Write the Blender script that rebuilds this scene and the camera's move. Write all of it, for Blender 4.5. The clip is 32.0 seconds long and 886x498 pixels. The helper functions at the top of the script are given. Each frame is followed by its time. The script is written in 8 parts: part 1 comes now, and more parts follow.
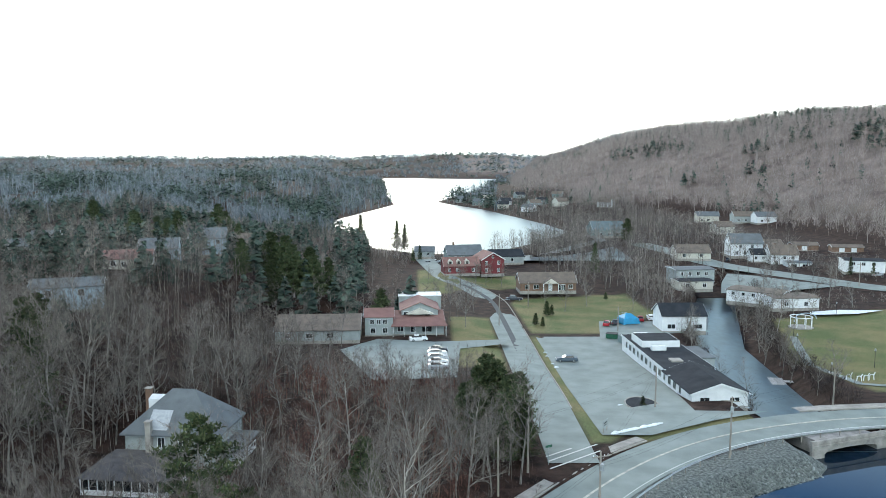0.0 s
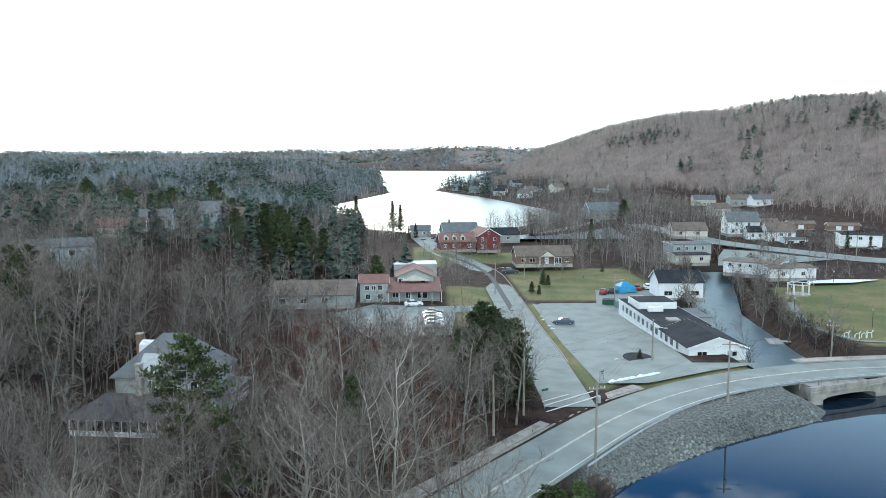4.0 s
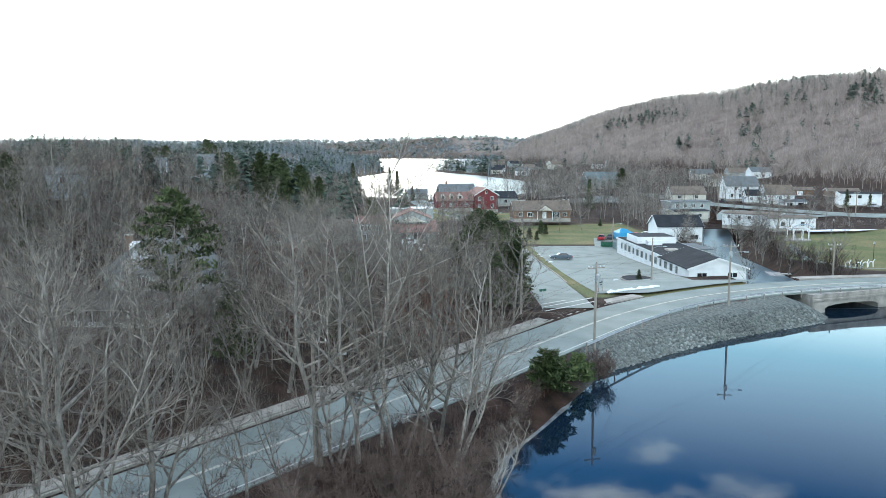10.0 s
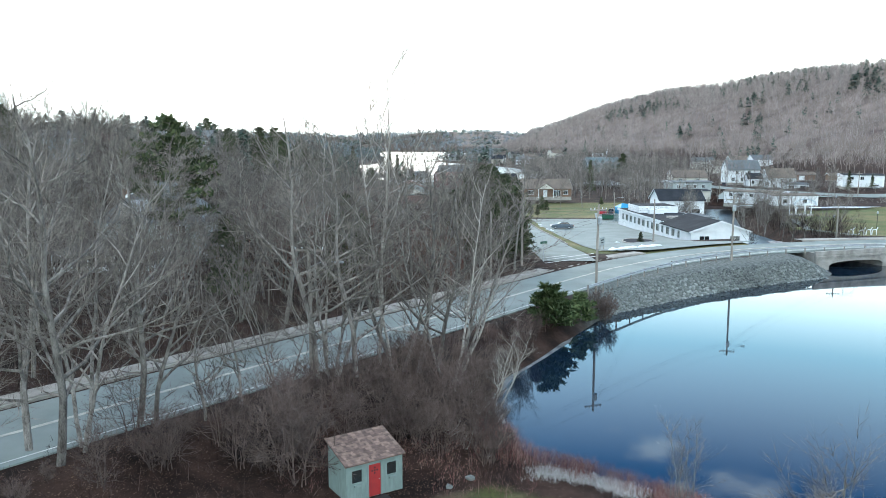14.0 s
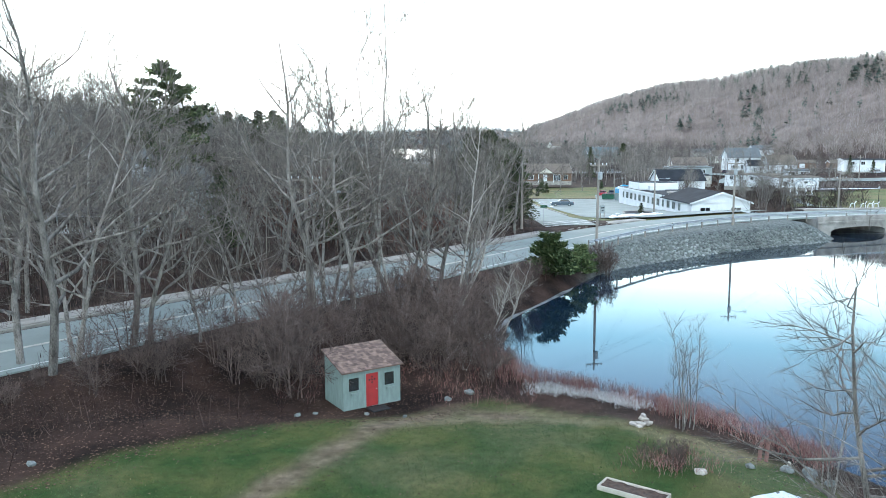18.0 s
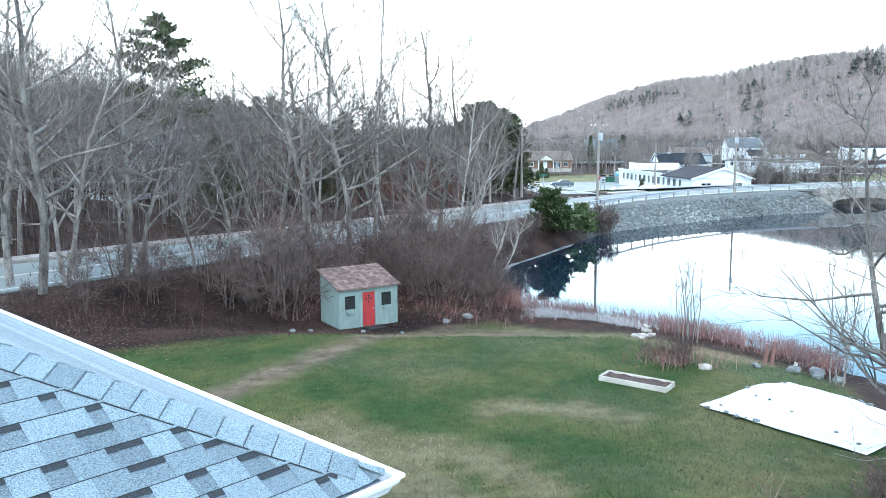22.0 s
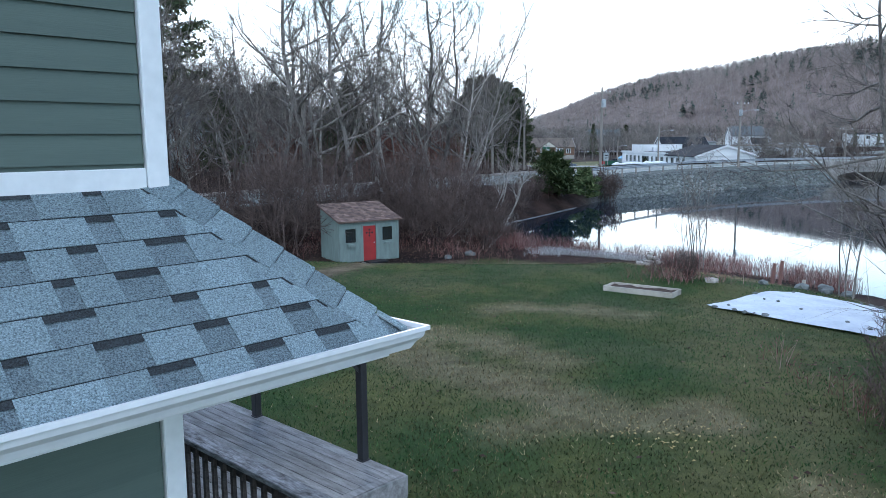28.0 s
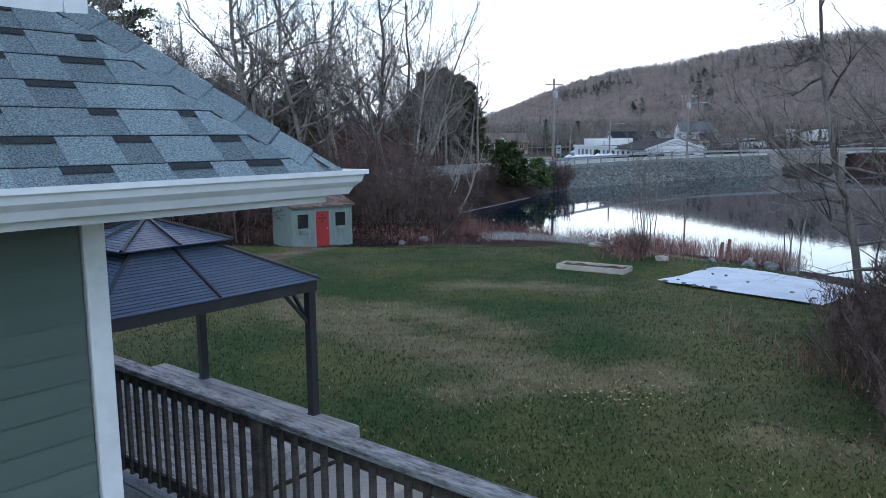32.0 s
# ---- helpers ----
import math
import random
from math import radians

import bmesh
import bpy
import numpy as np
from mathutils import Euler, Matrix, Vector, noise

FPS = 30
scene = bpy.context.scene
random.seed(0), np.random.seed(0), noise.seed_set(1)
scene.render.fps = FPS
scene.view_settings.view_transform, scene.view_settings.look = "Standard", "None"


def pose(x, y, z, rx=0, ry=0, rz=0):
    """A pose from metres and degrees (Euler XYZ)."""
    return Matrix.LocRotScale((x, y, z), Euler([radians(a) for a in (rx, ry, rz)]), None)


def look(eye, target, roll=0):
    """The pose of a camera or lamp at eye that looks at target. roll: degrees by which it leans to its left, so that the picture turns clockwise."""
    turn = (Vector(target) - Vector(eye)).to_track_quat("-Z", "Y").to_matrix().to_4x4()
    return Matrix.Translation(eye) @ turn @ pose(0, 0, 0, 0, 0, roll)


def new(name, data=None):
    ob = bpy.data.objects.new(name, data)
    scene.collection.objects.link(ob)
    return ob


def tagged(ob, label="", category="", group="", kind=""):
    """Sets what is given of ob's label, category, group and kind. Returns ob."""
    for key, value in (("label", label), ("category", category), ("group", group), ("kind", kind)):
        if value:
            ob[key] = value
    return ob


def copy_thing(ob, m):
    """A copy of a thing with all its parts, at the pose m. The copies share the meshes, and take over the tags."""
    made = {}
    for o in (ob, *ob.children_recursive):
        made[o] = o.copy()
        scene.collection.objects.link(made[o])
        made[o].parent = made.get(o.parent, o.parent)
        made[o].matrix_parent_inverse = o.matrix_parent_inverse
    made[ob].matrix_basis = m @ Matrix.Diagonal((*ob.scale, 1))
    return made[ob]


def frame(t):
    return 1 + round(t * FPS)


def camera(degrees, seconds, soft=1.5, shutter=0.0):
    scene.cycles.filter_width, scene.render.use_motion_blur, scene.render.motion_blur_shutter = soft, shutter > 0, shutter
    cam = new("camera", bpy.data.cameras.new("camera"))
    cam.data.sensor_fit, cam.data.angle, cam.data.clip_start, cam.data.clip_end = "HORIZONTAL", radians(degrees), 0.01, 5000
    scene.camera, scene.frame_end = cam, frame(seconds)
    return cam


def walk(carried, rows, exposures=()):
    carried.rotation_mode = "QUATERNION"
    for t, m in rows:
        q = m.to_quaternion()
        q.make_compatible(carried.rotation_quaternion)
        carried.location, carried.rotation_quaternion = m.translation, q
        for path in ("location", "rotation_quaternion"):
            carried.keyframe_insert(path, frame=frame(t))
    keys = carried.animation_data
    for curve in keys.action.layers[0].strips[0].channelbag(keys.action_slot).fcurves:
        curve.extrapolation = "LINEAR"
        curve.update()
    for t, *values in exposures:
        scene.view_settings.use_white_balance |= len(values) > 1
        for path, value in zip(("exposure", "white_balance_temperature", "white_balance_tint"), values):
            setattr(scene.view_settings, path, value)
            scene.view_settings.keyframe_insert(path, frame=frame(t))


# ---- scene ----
cam = camera(59.8, 32.0, soft=0.8)
METRES, EYE, TILT, LEAN, TURN = 42.0, 47.5, -6.5, 0.0, 0.0
ROWS = [
    (0, 0.00000, 0.00000, 0.00000, 0.000, 0.000, 0.000),
    (0.5, 0.00100, 0.00030, -0.00940, -0.030, -0.040, 0.020),
    (1, 0.00200, 0.00030, -0.02410, -0.040, -0.080, 0.040),
    (1.5, 0.00370, 0.00330, -0.04320, -0.050, -0.130, 0.090),
    (2, 0.00540, 0.00930, -0.06630, -0.110, -0.150, 0.110),
    (2.5, 0.00670, 0.01660, -0.09470, -0.170, -0.190, 0.140),
    (3, 0.00640, 0.02330, -0.12440, -0.210, -0.260, 0.170),
    (3.5, 0.00730, 0.02990, -0.15540, -0.230, -0.300, 0.190),
    (5.5, 0.00920, 0.05530, -0.27680, -0.340, -0.540, 0.280),
    (6, 0.00860, 0.06380, -0.30650, -0.380, -0.600, 0.290),
    (6.5, 0.01040, 0.06440, -0.33520, -0.390, -0.650, 0.260),
    (7, 0.01130, 0.06690, -0.36100, -0.410, -0.700, 0.280),
    (7.5, 0.01160, 0.06960, -0.38920, -0.420, -0.730, 0.280),
    (8, 0.01210, 0.07270, -0.41570, -0.430, -0.770, 0.280),
    (8.5, 0.01240, 0.07540, -0.44080, -0.440, -0.780, 0.250),
    (9, 0.01180, 0.07750, -0.46550, -0.440, -0.820, 0.250),
    (9.5, 0.01230, 0.08080, -0.48880, -0.440, -0.840, 0.240),
    (10, 0.01240, 0.08370, -0.51070, -0.430, -0.870, 0.210),
    (10.5, 0.01250, 0.08650, -0.53140, -0.430, -0.900, 0.190),
    (11, 0.01440, 0.08800, -0.55190, -0.410, -0.940, 0.160),
    (11.5, 0.01250, 0.09190, -0.57170, -0.430, -0.980, 0.170),
    (12, 0.01350, 0.09530, -0.59070, -0.420, -1.030, 0.130),
    (12.5, 0.01310, 0.10040, -0.60940, -0.450, -1.070, 0.050),
    (13, 0.01190, 0.10500, -0.62710, -0.450, -1.110, -0.010),
    (13.5, 0.01350, 0.10820, -0.64440, -0.430, -1.140, -0.030),
    (14, 0.01330, 0.11100, -0.66090, -0.410, -1.170, -0.030),
    (14.5, 0.01340, 0.11030, -0.67520, -0.400, -1.200, -0.040),
    (16.5, 0.01430, 0.11710, -0.73410, -0.400, -1.260, 0.140),
    (17, 0.01513, 0.11928, -0.74873, -0.393, -1.238, 0.156),
    (17.5, 0.01567, 0.12276, -0.76347, -0.396, -1.245, 0.172),
    (18, 0.01640, 0.12554, -0.77730, -0.389, -1.243, 0.178),
    (18.5, 0.01733, 0.12872, -0.79114, -0.393, -1.251, 0.175),
    (19, 0.01786, 0.13151, -0.80537, -0.396, -1.268, 0.191),
    (19.5, 0.01830, 0.13336, -0.81860, -0.374, -1.287, 0.177),
    (20, 0.01853, 0.13641, -0.83182, -0.352, -1.286, 0.174),
    (20.5, 0.01814, 0.13778, -0.84394, -0.342, -1.297, 0.174),
    (21, 0.01745, 0.13905, -0.85586, -0.351, -1.279, 0.214),
    (21.5, 0.01799, 0.14095, -0.86728, -0.367, -1.267, 0.259),
    (22, 0.01883, 0.14256, -0.87881, -0.382, -1.265, 0.295),
    (22.5, 0.01875, 0.14399, -0.88844, -0.384, -1.286, 0.450),
    (23, 0.01840, 0.14500, -0.89821, -0.383, -1.306, 0.393),
    (23.5, 0.01820, 0.14613, -0.90763, -0.385, -1.335, 0.341),
    (24, 0.01827, 0.14882, -0.91774, -0.371, -1.358, 0.264),
    (24.5, 0.01872, 0.15139, -0.92877, -0.355, -1.342, 0.351),
    (25, 0.01916, 0.15230, -0.93407, -0.333, -1.434, 0.325),
    (25.5, 0.01989, 0.15224, -0.93658, -0.304, -1.478, 0.370),
    (27.5, 0.01984, 0.15232, -0.95130, -0.196, -1.486, 0.512),
    (28, 0.01965, 0.15317, -0.95510, -0.178, -1.512, 0.508),
    (28.5, 0.01985, 0.15413, -0.95874, -0.179, -1.533, 0.511),
    (29, 0.01997, 0.15570, -0.96225, -0.185, -1.556, 0.440),
    (29.5, 0.01995, 0.15638, -0.96529, -1.115, -1.608, 0.376),
    (30, 0.01988, 0.15592, -0.96033, -2.820, -1.668, 0.819),
    (30.5, 0.02017, 0.15620, -0.96384, -3.388, -1.697, 1.010),
    (31, 0.02041, 0.15536, -0.96939, -3.566, -1.738, 1.088),
    (31.5, 0.02078, 0.15527, -0.97035, -3.551, -1.761, 1.036),
    (32, 0.02098, 0.15520, -0.97012, -3.526, -1.752, 1.044),
]
walk(cam, [(t, pose(0, 0, EYE, TILT, LEAN, TURN) @ pose(METRES * x, METRES * y, METRES * z, 90 + pitch, roll, yaw)) for t, x, y, z, yaw, pitch, roll in ROWS], exposures=((0.0, 2.3, 6800, 3), (13.0, 2.57, 6650, 3), (17.0, 2.66, 6530, 4), (19.0, 2.8, 6450, 4), (21.0, 3.03, 6350, 5), (22.0, 3.2, 6250, 6), (22.5, 3.24, 6200, 7), (23.5, 2.7, 6100, 8), (25.0, 2.3, 6000, 9), (28.0, 2.03, 5950, 10), (30.0, 1.6, 5950, 12), (32.0, 1.64, 6000, 13)))

# ---------------------------------------------------------------- light
world = bpy.data.worlds.new("dusk_sky")
scene.world = world
world.use_nodes = True
wn, wl = world.node_tree.nodes, world.node_tree.links
wn.clear()
w_out = wn.new("ShaderNodeOutputWorld")
w_bg = wn.new("ShaderNodeBackground")
w_sky = wn.new("ShaderNodeTexSky")
w_sky.sky_type, w_sky.sun_disc = 'NISHITA', False
w_sky.sun_elevation, w_sky.sun_rotation = radians(9), radians(-12)
w_sky.air_density, w_sky.dust_density, w_sky.ozone_density = 1.0, 0.6, 3.0
w_co = wn.new("ShaderNodeTexCoord")
w_sep = wn.new("ShaderNodeSeparateXYZ")
w_ramp = wn.new("ShaderNodeValToRGB")          # thin white overcast towards the skyline, clearing upwards
w_ramp.color_ramp.elements[0].position, w_ramp.color_ramp.elements[0].color = 0.16, (1, 1, 1, 1)
w_ramp.color_ramp.elements[1].position, w_ramp.color_ramp.elements[1].color = 0.39, (0.0, 0.0, 0.0, 1)
w_map = wn.new("ShaderNodeMapping")
w_map.inputs["Scale"].default_value = (1.0, 1.0, 2.6)
w_noise = wn.new("ShaderNodeTexNoise")
w_noise.inputs["Scale"].default_value, w_noise.inputs["Detail"].default_value = 4.2, 4.0
w_cl = wn.new("ShaderNodeValToRGB")
w_cl.color_ramp.elements[0].position, w_cl.color_ramp.elements[1].position = 0.545, 0.645
w_cl.color_ramp.elements[1].color = (0.6, 0.6, 0.6, 1)
w_max = wn.new("ShaderNodeMath")
w_max.operation = 'MAXIMUM'
w_mix = wn.new("ShaderNodeMix")
w_mix.data_type = 'RGBA'
w_tint = wn.new("ShaderNodeValToRGB")            # the veil is white low down and clears through pale cyan
w_tint.color_ramp.elements[0].position, w_tint.color_ramp.elements[0].color = 0.10, (0.89, 0.98, 1.0, 1)
w_tint.color_ramp.elements[1].position, w_tint.color_ramp.elements[1].color = 0.42, (0.86, 0.93, 1.0, 1)
w_el = w_tint.color_ramp.elements.new(0.24)
w_el.color = (0.34, 0.6, 0.74, 1)
w_veil = wn.new("ShaderNodeMix")
w_veil.data_type, w_veil.blend_type = 'RGBA', 'MULTIPLY'
w_veil.inputs["Factor"].default_value = 1.0
w_veil.inputs["B"].default_value = (8.6, 8.6, 8.6, 1)
wl.new(w_tint.outputs[0], w_veil.inputs["A"])
wl.new(w_veil.outputs["Result"], w_mix.inputs["B"])
w_dim = wn.new("ShaderNodeMix")
w_dim.data_type, w_dim.blend_type = 'RGBA', 'MULTIPLY'
w_dim.inputs["Factor"].default_value = 1.0
w_dim.inputs["B"].default_value = (0.13, 0.38, 0.66, 1)
wl.new(w_co.outputs["Generated"], w_sep.inputs[0])
wl.new(w_sep.outputs["Z"], w_ramp.inputs[0])
wl.new(w_sep.outputs["Z"], w_tint.inputs[0])
wl.new(w_co.outputs["Generated"], w_map.inputs[0])
wl.new(w_map.outputs[0], w_noise.inputs["Vector"])
wl.new(w_noise.outputs["Fac"], w_cl.inputs[0])
wl.new(w_ramp.outputs[0], w_max.inputs[0])
wl.new(w_cl.outputs[0], w_max.inputs[1])
w_back = wn.new("ShaderNodeMapRange")            # unseen bright cloud added behind the pond's viewer, to light what faces the camera
w_back.inputs["From Min"].default_value, w_back.inputs["From Max"].default_value = 0.05, -0.45
w_back.inputs["To Max"].default_value = 0.6
w_max2 = wn.new("ShaderNodeMath")
w_max2.operation = 'MAXIMUM'
wl.new(w_sep.outputs["Y"], w_back.inputs[0])
wl.new(w_max.outputs[0], w_max2.inputs[0])
wl.new(w_back.outputs[0], w_max2.inputs[1])
wl.new(w_max2.outputs[0], w_mix.inputs["Factor"])
wl.new(w_sky.outputs[0], w_dim.inputs["A"])
wl.new(w_dim.outputs["Result"], w_mix.inputs["A"])
wl.new(w_mix.outputs["Result"], w_bg.inputs[0])
w_bg.inputs[1].default_value = 0.1
wl.new(w_bg.outputs[0], w_out.inputs[0])

sun = new("sun", bpy.data.lights.new("sun", 'SUN'))
sun.data.energy, sun.data.angle, sun.data.color = 0.5, radians(25), (1.0, 0.93, 0.86)
sun.matrix_world = look((-60, 280, 90), (0, 0, 0))


# ---------------------------------------------------------------- materials
def mat(name, c1, c2=None, rough=0.85, s1=1.5, s2=25.0, bump=0.15, metal=0.0, rnd=0.0, stretch=(1, 1, 1), spec=0.4):
    m = bpy.data.materials.new(name)
    m.use_nodes = True
    nt = m.node_tree
    n, l = nt.nodes, nt.links
    b = n["Principled BSDF"]
    c2 = c2 or tuple(v * 0.7 for v in c1)
    co = n.new("ShaderNodeTexCoord")
    mp = n.new("ShaderNodeMapping")
    mp.inputs["Scale"].default_value = stretch
    l.new(co.outputs["Object"], mp.inputs[0])
    a, d = n.new("ShaderNodeTexNoise"), n.new("ShaderNodeTexNoise")
    a.inputs["Scale"].default_value, d.inputs["Scale"].default_value = s1, s2
    a.inputs["Detail"].default_value, d.inputs["Detail"].default_value = 5, 3
    for x in (a, d):
        l.new(mp.outputs[0], x.inputs["Vector"])
    ad = n.new("ShaderNodeMath")
    ad.operation = 'MULTIPLY_ADD'
    l.new(d.outputs["Fac"], ad.inputs[0])
    ad.inputs[1].default_value = 0.55
    l.new(a.outputs["Fac"], ad.inputs[2])
    r = n.new("ShaderNodeValToRGB")
    r.color_ramp.elements[0].position, r.color_ramp.elements[0].color = 0.56, (*c2, 1)
    r.color_ramp.elements[1].position, r.color_ramp.elements[1].color = 0.98, (*c1, 1)
    l.new(ad.outputs[0], r.inputs[0])
    col = r.outputs[0]
    if rnd:
        oi = n.new("ShaderNodeObjectInfo")
        mr = n.new("ShaderNodeMapRange")
        mr.inputs["To Min"].default_value, mr.inputs["To Max"].default_value = 1 - rnd, 1 + rnd
        l.new(oi.outputs["Random"], mr.inputs[0])
        hv = n.new("ShaderNodeHueSaturation")
        l.new(mr.outputs[0], hv.inputs["Value"])
        l.new(col, hv.inputs["Color"])
        col = hv.outputs[0]
    l.new(col, b.inputs["Base Color"])
    b.inputs["Roughness"].default_value, b.inputs["Metallic"].default_value = rough, metal
    b.inputs["Specular IOR Level"].default_value = spec
    if bump:
        bp = n.new("ShaderNodeBump")
        bp.inputs["Strength"].default_value, bp.inputs["Distance"].default_value = bump, 0.02
        l.new(ad.outputs[0], bp.inputs["Height"])
        l.new(bp.outputs[0], b.inputs["Normal"])
    return m


def island_mat(name, c1, c2, rough=0.85, c3=None, low=0.55, high=1.4):
    """Colour varies from piece to piece of one joined mesh."""
    m = bpy.data.materials.new(name)
    m.use_nodes = True
    n, l = m.node_tree.nodes, m.node_tree.links
    g = n.new("ShaderNodeNewGeometry")
    r = n.new("ShaderNodeValToRGB")
    r.color_ramp.elements[0].color, r.color_ramp.elements[1].color = (*c1, 1), (*c2, 1)
    if c3:
        e = r.color_ramp.elements.new(0.5)
        e.color = (*c3, 1)
    l.new(g.outputs["Random Per Island"], r.inputs[0])
    co = n.new("ShaderNodeTexCoord")
    ns = n.new("ShaderNodeTexNoise")
    ns.inputs["Scale"].default_value = 0.11          # tree to tree
    ns.inputs["Detail"].default_value = 2
    l.new(co.outputs["Object"], ns.inputs["Vector"])
    mr = n.new("ShaderNodeMapRange")
    mr.inputs["From Min"].default_value, mr.inputs["From Max"].default_value = 0.3, 0.7
    mr.inputs["To Min"].default_value, mr.inputs["To Max"].default_value = low, high
    l.new(ns.outputs["Fac"], mr.inputs[0])
    hv = n.new("ShaderNodeHueSaturation")
    l.new(mr.outputs[0], hv.inputs["Value"])
    l.new(r.outputs[0], hv.inputs["Color"])
    l.new(hv.outputs[0], n["Principled BSDF"].inputs["Base Color"])
    n["Principled BSDF"].inputs["Roughness"].default_value = rough
    n["Principled BSDF"].inputs["Specular IOR Level"].default_value = 0.2
    return m


def water_mat(name, deep, ripple, scale, rough=0.03):
    m = bpy.data.materials.new(name)
    m.use_nodes = True
    n, l = m.node_tree.nodes, m.node_tree.links
    b = n["Principled BSDF"]
    b.inputs["Base Color"].default_value = (*deep, 1)
    b.inputs["Roughness"].default_value, b.inputs["IOR"].default_value = rough, 1.33
    co = n.new("ShaderNodeTexCoord")
    ns = n.new("ShaderNodeTexNoise")
    ns.inputs["Scale"].default_value, ns.inputs["Detail"].default_value = scale, 3
    ns2 = n.new("ShaderNodeTexNoise")
    ns2.inputs["Scale"].default_value, ns2.inputs["Detail"].default_value = scale * 0.12, 2
    mu = n.new("ShaderNodeMath")
    mu.operation = 'MULTIPLY'
    bp = n.new("ShaderNodeBump")
    bp.inputs["Strength"].default_value, bp.inputs["Distance"].default_value = ripple, 0.05
    l.new(co.outputs["Object"], ns.inputs["Vector"])
    l.new(co.outputs["Object"], ns2.inputs["Vector"])
    l.new(ns.outputs["Fac"], mu.inputs[0])
    l.new(ns2.outputs["Fac"], mu.inputs[1])
    l.new(mu.outputs[0], bp.inputs["Height"])
    l.new(bp.outputs[0], b.inputs["Normal"])
    return m


M_WATER = water_mat("pond_water", (0.006, 0.016, 0.03), 0.05, 1.2)
M_LAKE = water_mat("lake_water", (0.02, 0.03, 0.04), 0.35, 0.35, 0.3)
M_RIVER = mat("rough_river_water", (0.05, 0.075, 0.09), (0.008, 0.012, 0.015), 0.35, 0.05, 0.6, 0.5, spec=0.3, stretch=(1, 0.45, 1))
M_ASPHALT = mat("asphalt", (0.228, 0.262, 0.25), (0.158, 0.185, 0.177), 0.9, 0.25, 60, 0.3)
M_ASPHALT_NEW = mat("asphalt_patch", (0.075, 0.085, 0.09), (0.055, 0.06, 0.065), 0.9, 0.5, 60, 0.3)
M_CONCRETE = mat("concrete", (0.36, 0.34, 0.31), (0.22, 0.205, 0.19), 0.9, 0.8, 30, 0.3)
M_PAINT_LINE = mat("road_paint", (0.62, 0.63, 0.62), (0.42, 0.43, 0.43), 0.8, 3, 40, 0.1)
M_YELLOW_LINE = mat("worn_centre_line", (0.5, 0.48, 0.42), (0.26, 0.26, 0.24), 0.85, 1, 20, 0.1)
M_WHITE = mat("white_siding", (0.72, 0.74, 0.76), (0.6, 0.62, 0.64), 0.7, 0.6, 12, 0.1)
M_CREAM = mat("cream_siding", (0.55, 0.53, 0.47), (0.45, 0.43, 0.38), 0.8, 0.6, 12, 0.1)
M_BLUE_SIDING = mat("pale_blue_siding", (0.34, 0.43, 0.5), (0.27, 0.35, 0.41), 0.8, 0.6, 12, 0.1)
M_GREY_SIDING = mat("grey_siding", (0.33, 0.36, 0.36), (0.25, 0.28, 0.28), 0.8, 0.6, 12, 0.1)
M_TEAL_SIDING = mat("grey_green_siding", (0.2, 0.25, 0.25), (0.15, 0.2, 0.2), 0.8, 0.6, 12, 0.1)
M_RED_SIDING = mat("red_siding", (0.17, 0.035, 0.04), (0.12, 0.025, 0.03), 0.8, 0.6, 12, 0.1)
M_BRICK = mat("brown_brick", (0.2, 0.125, 0.09), (0.14, 0.085, 0.06), 0.9, 1.0, 8, 0.3)
M_ROOF_DARK = mat("dark_roof", (0.04, 0.044, 0.052), (0.024, 0.027, 0.032), 0.95, 0.4, 6, 0.3, spec=0.1)
M_ROOF_GREY = mat("grey_roof", (0.13, 0.145, 0.155), (0.09, 0.1, 0.11), 0.85, 0.5, 8, 0.3)
M_ROOF_BROWN = mat("brown_roof", (0.17, 0.135, 0.11), (0.11, 0.09, 0.075), 0.85, 0.5, 8, 0.3)
M_ROOF_PINK = mat("red_brown_roof", (0.24, 0.13, 0.115), (0.17, 0.09, 0.08), 0.85, 0.5, 8, 0.3)
M_ROOF_TEAL = mat("teal_roof", (0.12, 0.155, 0.165), (0.085, 0.11, 0.12), 0.85, 0.5, 8, 0.3)
M_GLASS = mat("dark_glass", (0.02, 0.025, 0.03), (0.015, 0.018, 0.02), 0.08, 1, 5, 0.0, spec=0.8)
M_BARK = mat("grey_bark", (0.285, 0.262, 0.242), (0.06, 0.052, 0.047), 0.95, 3, 25, 0.5, rnd=0.25, stretch=(1, 1, 0.3))
M_TWIG = mat("grey_brown_twigs", (0.25, 0.22, 0.198), (0.038, 0.03, 0.026), 0.95, 1.5, 20, 0.0, rnd=0.3)
M_BIRCH = mat("pale_birch_bark", (0.46, 0.43, 0.395), (0.2, 0.178, 0.162), 0.9, 2, 15, 0.4, rnd=0.12, stretch=(1, 1, 3))
M_BIRCH_TWIG = mat("pale_twigs", (0.25, 0.22, 0.195), (0.11, 0.095, 0.085), 0.95, 1.5, 20, 0.0, rnd=0.2)
M_NEEDLE = island_mat("pine_needles", (0.028, 0.042, 0.02), (0.105, 0.12, 0.055), 0.85, (0.055, 0.075, 0.034))
M_WOODS = island_mat("bare_woods", (0.07, 0.06, 0.056), (0.36, 0.325, 0.30), 0.95, (0.16, 0.136, 0.124))
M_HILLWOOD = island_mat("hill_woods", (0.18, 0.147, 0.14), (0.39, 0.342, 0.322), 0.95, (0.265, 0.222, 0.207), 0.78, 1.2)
M_NEARWOOD = island_mat("slim_trees", (0.022, 0.017, 0.015), (0.32, 0.285, 0.26), 0.95, (0.055, 0.044, 0.039))
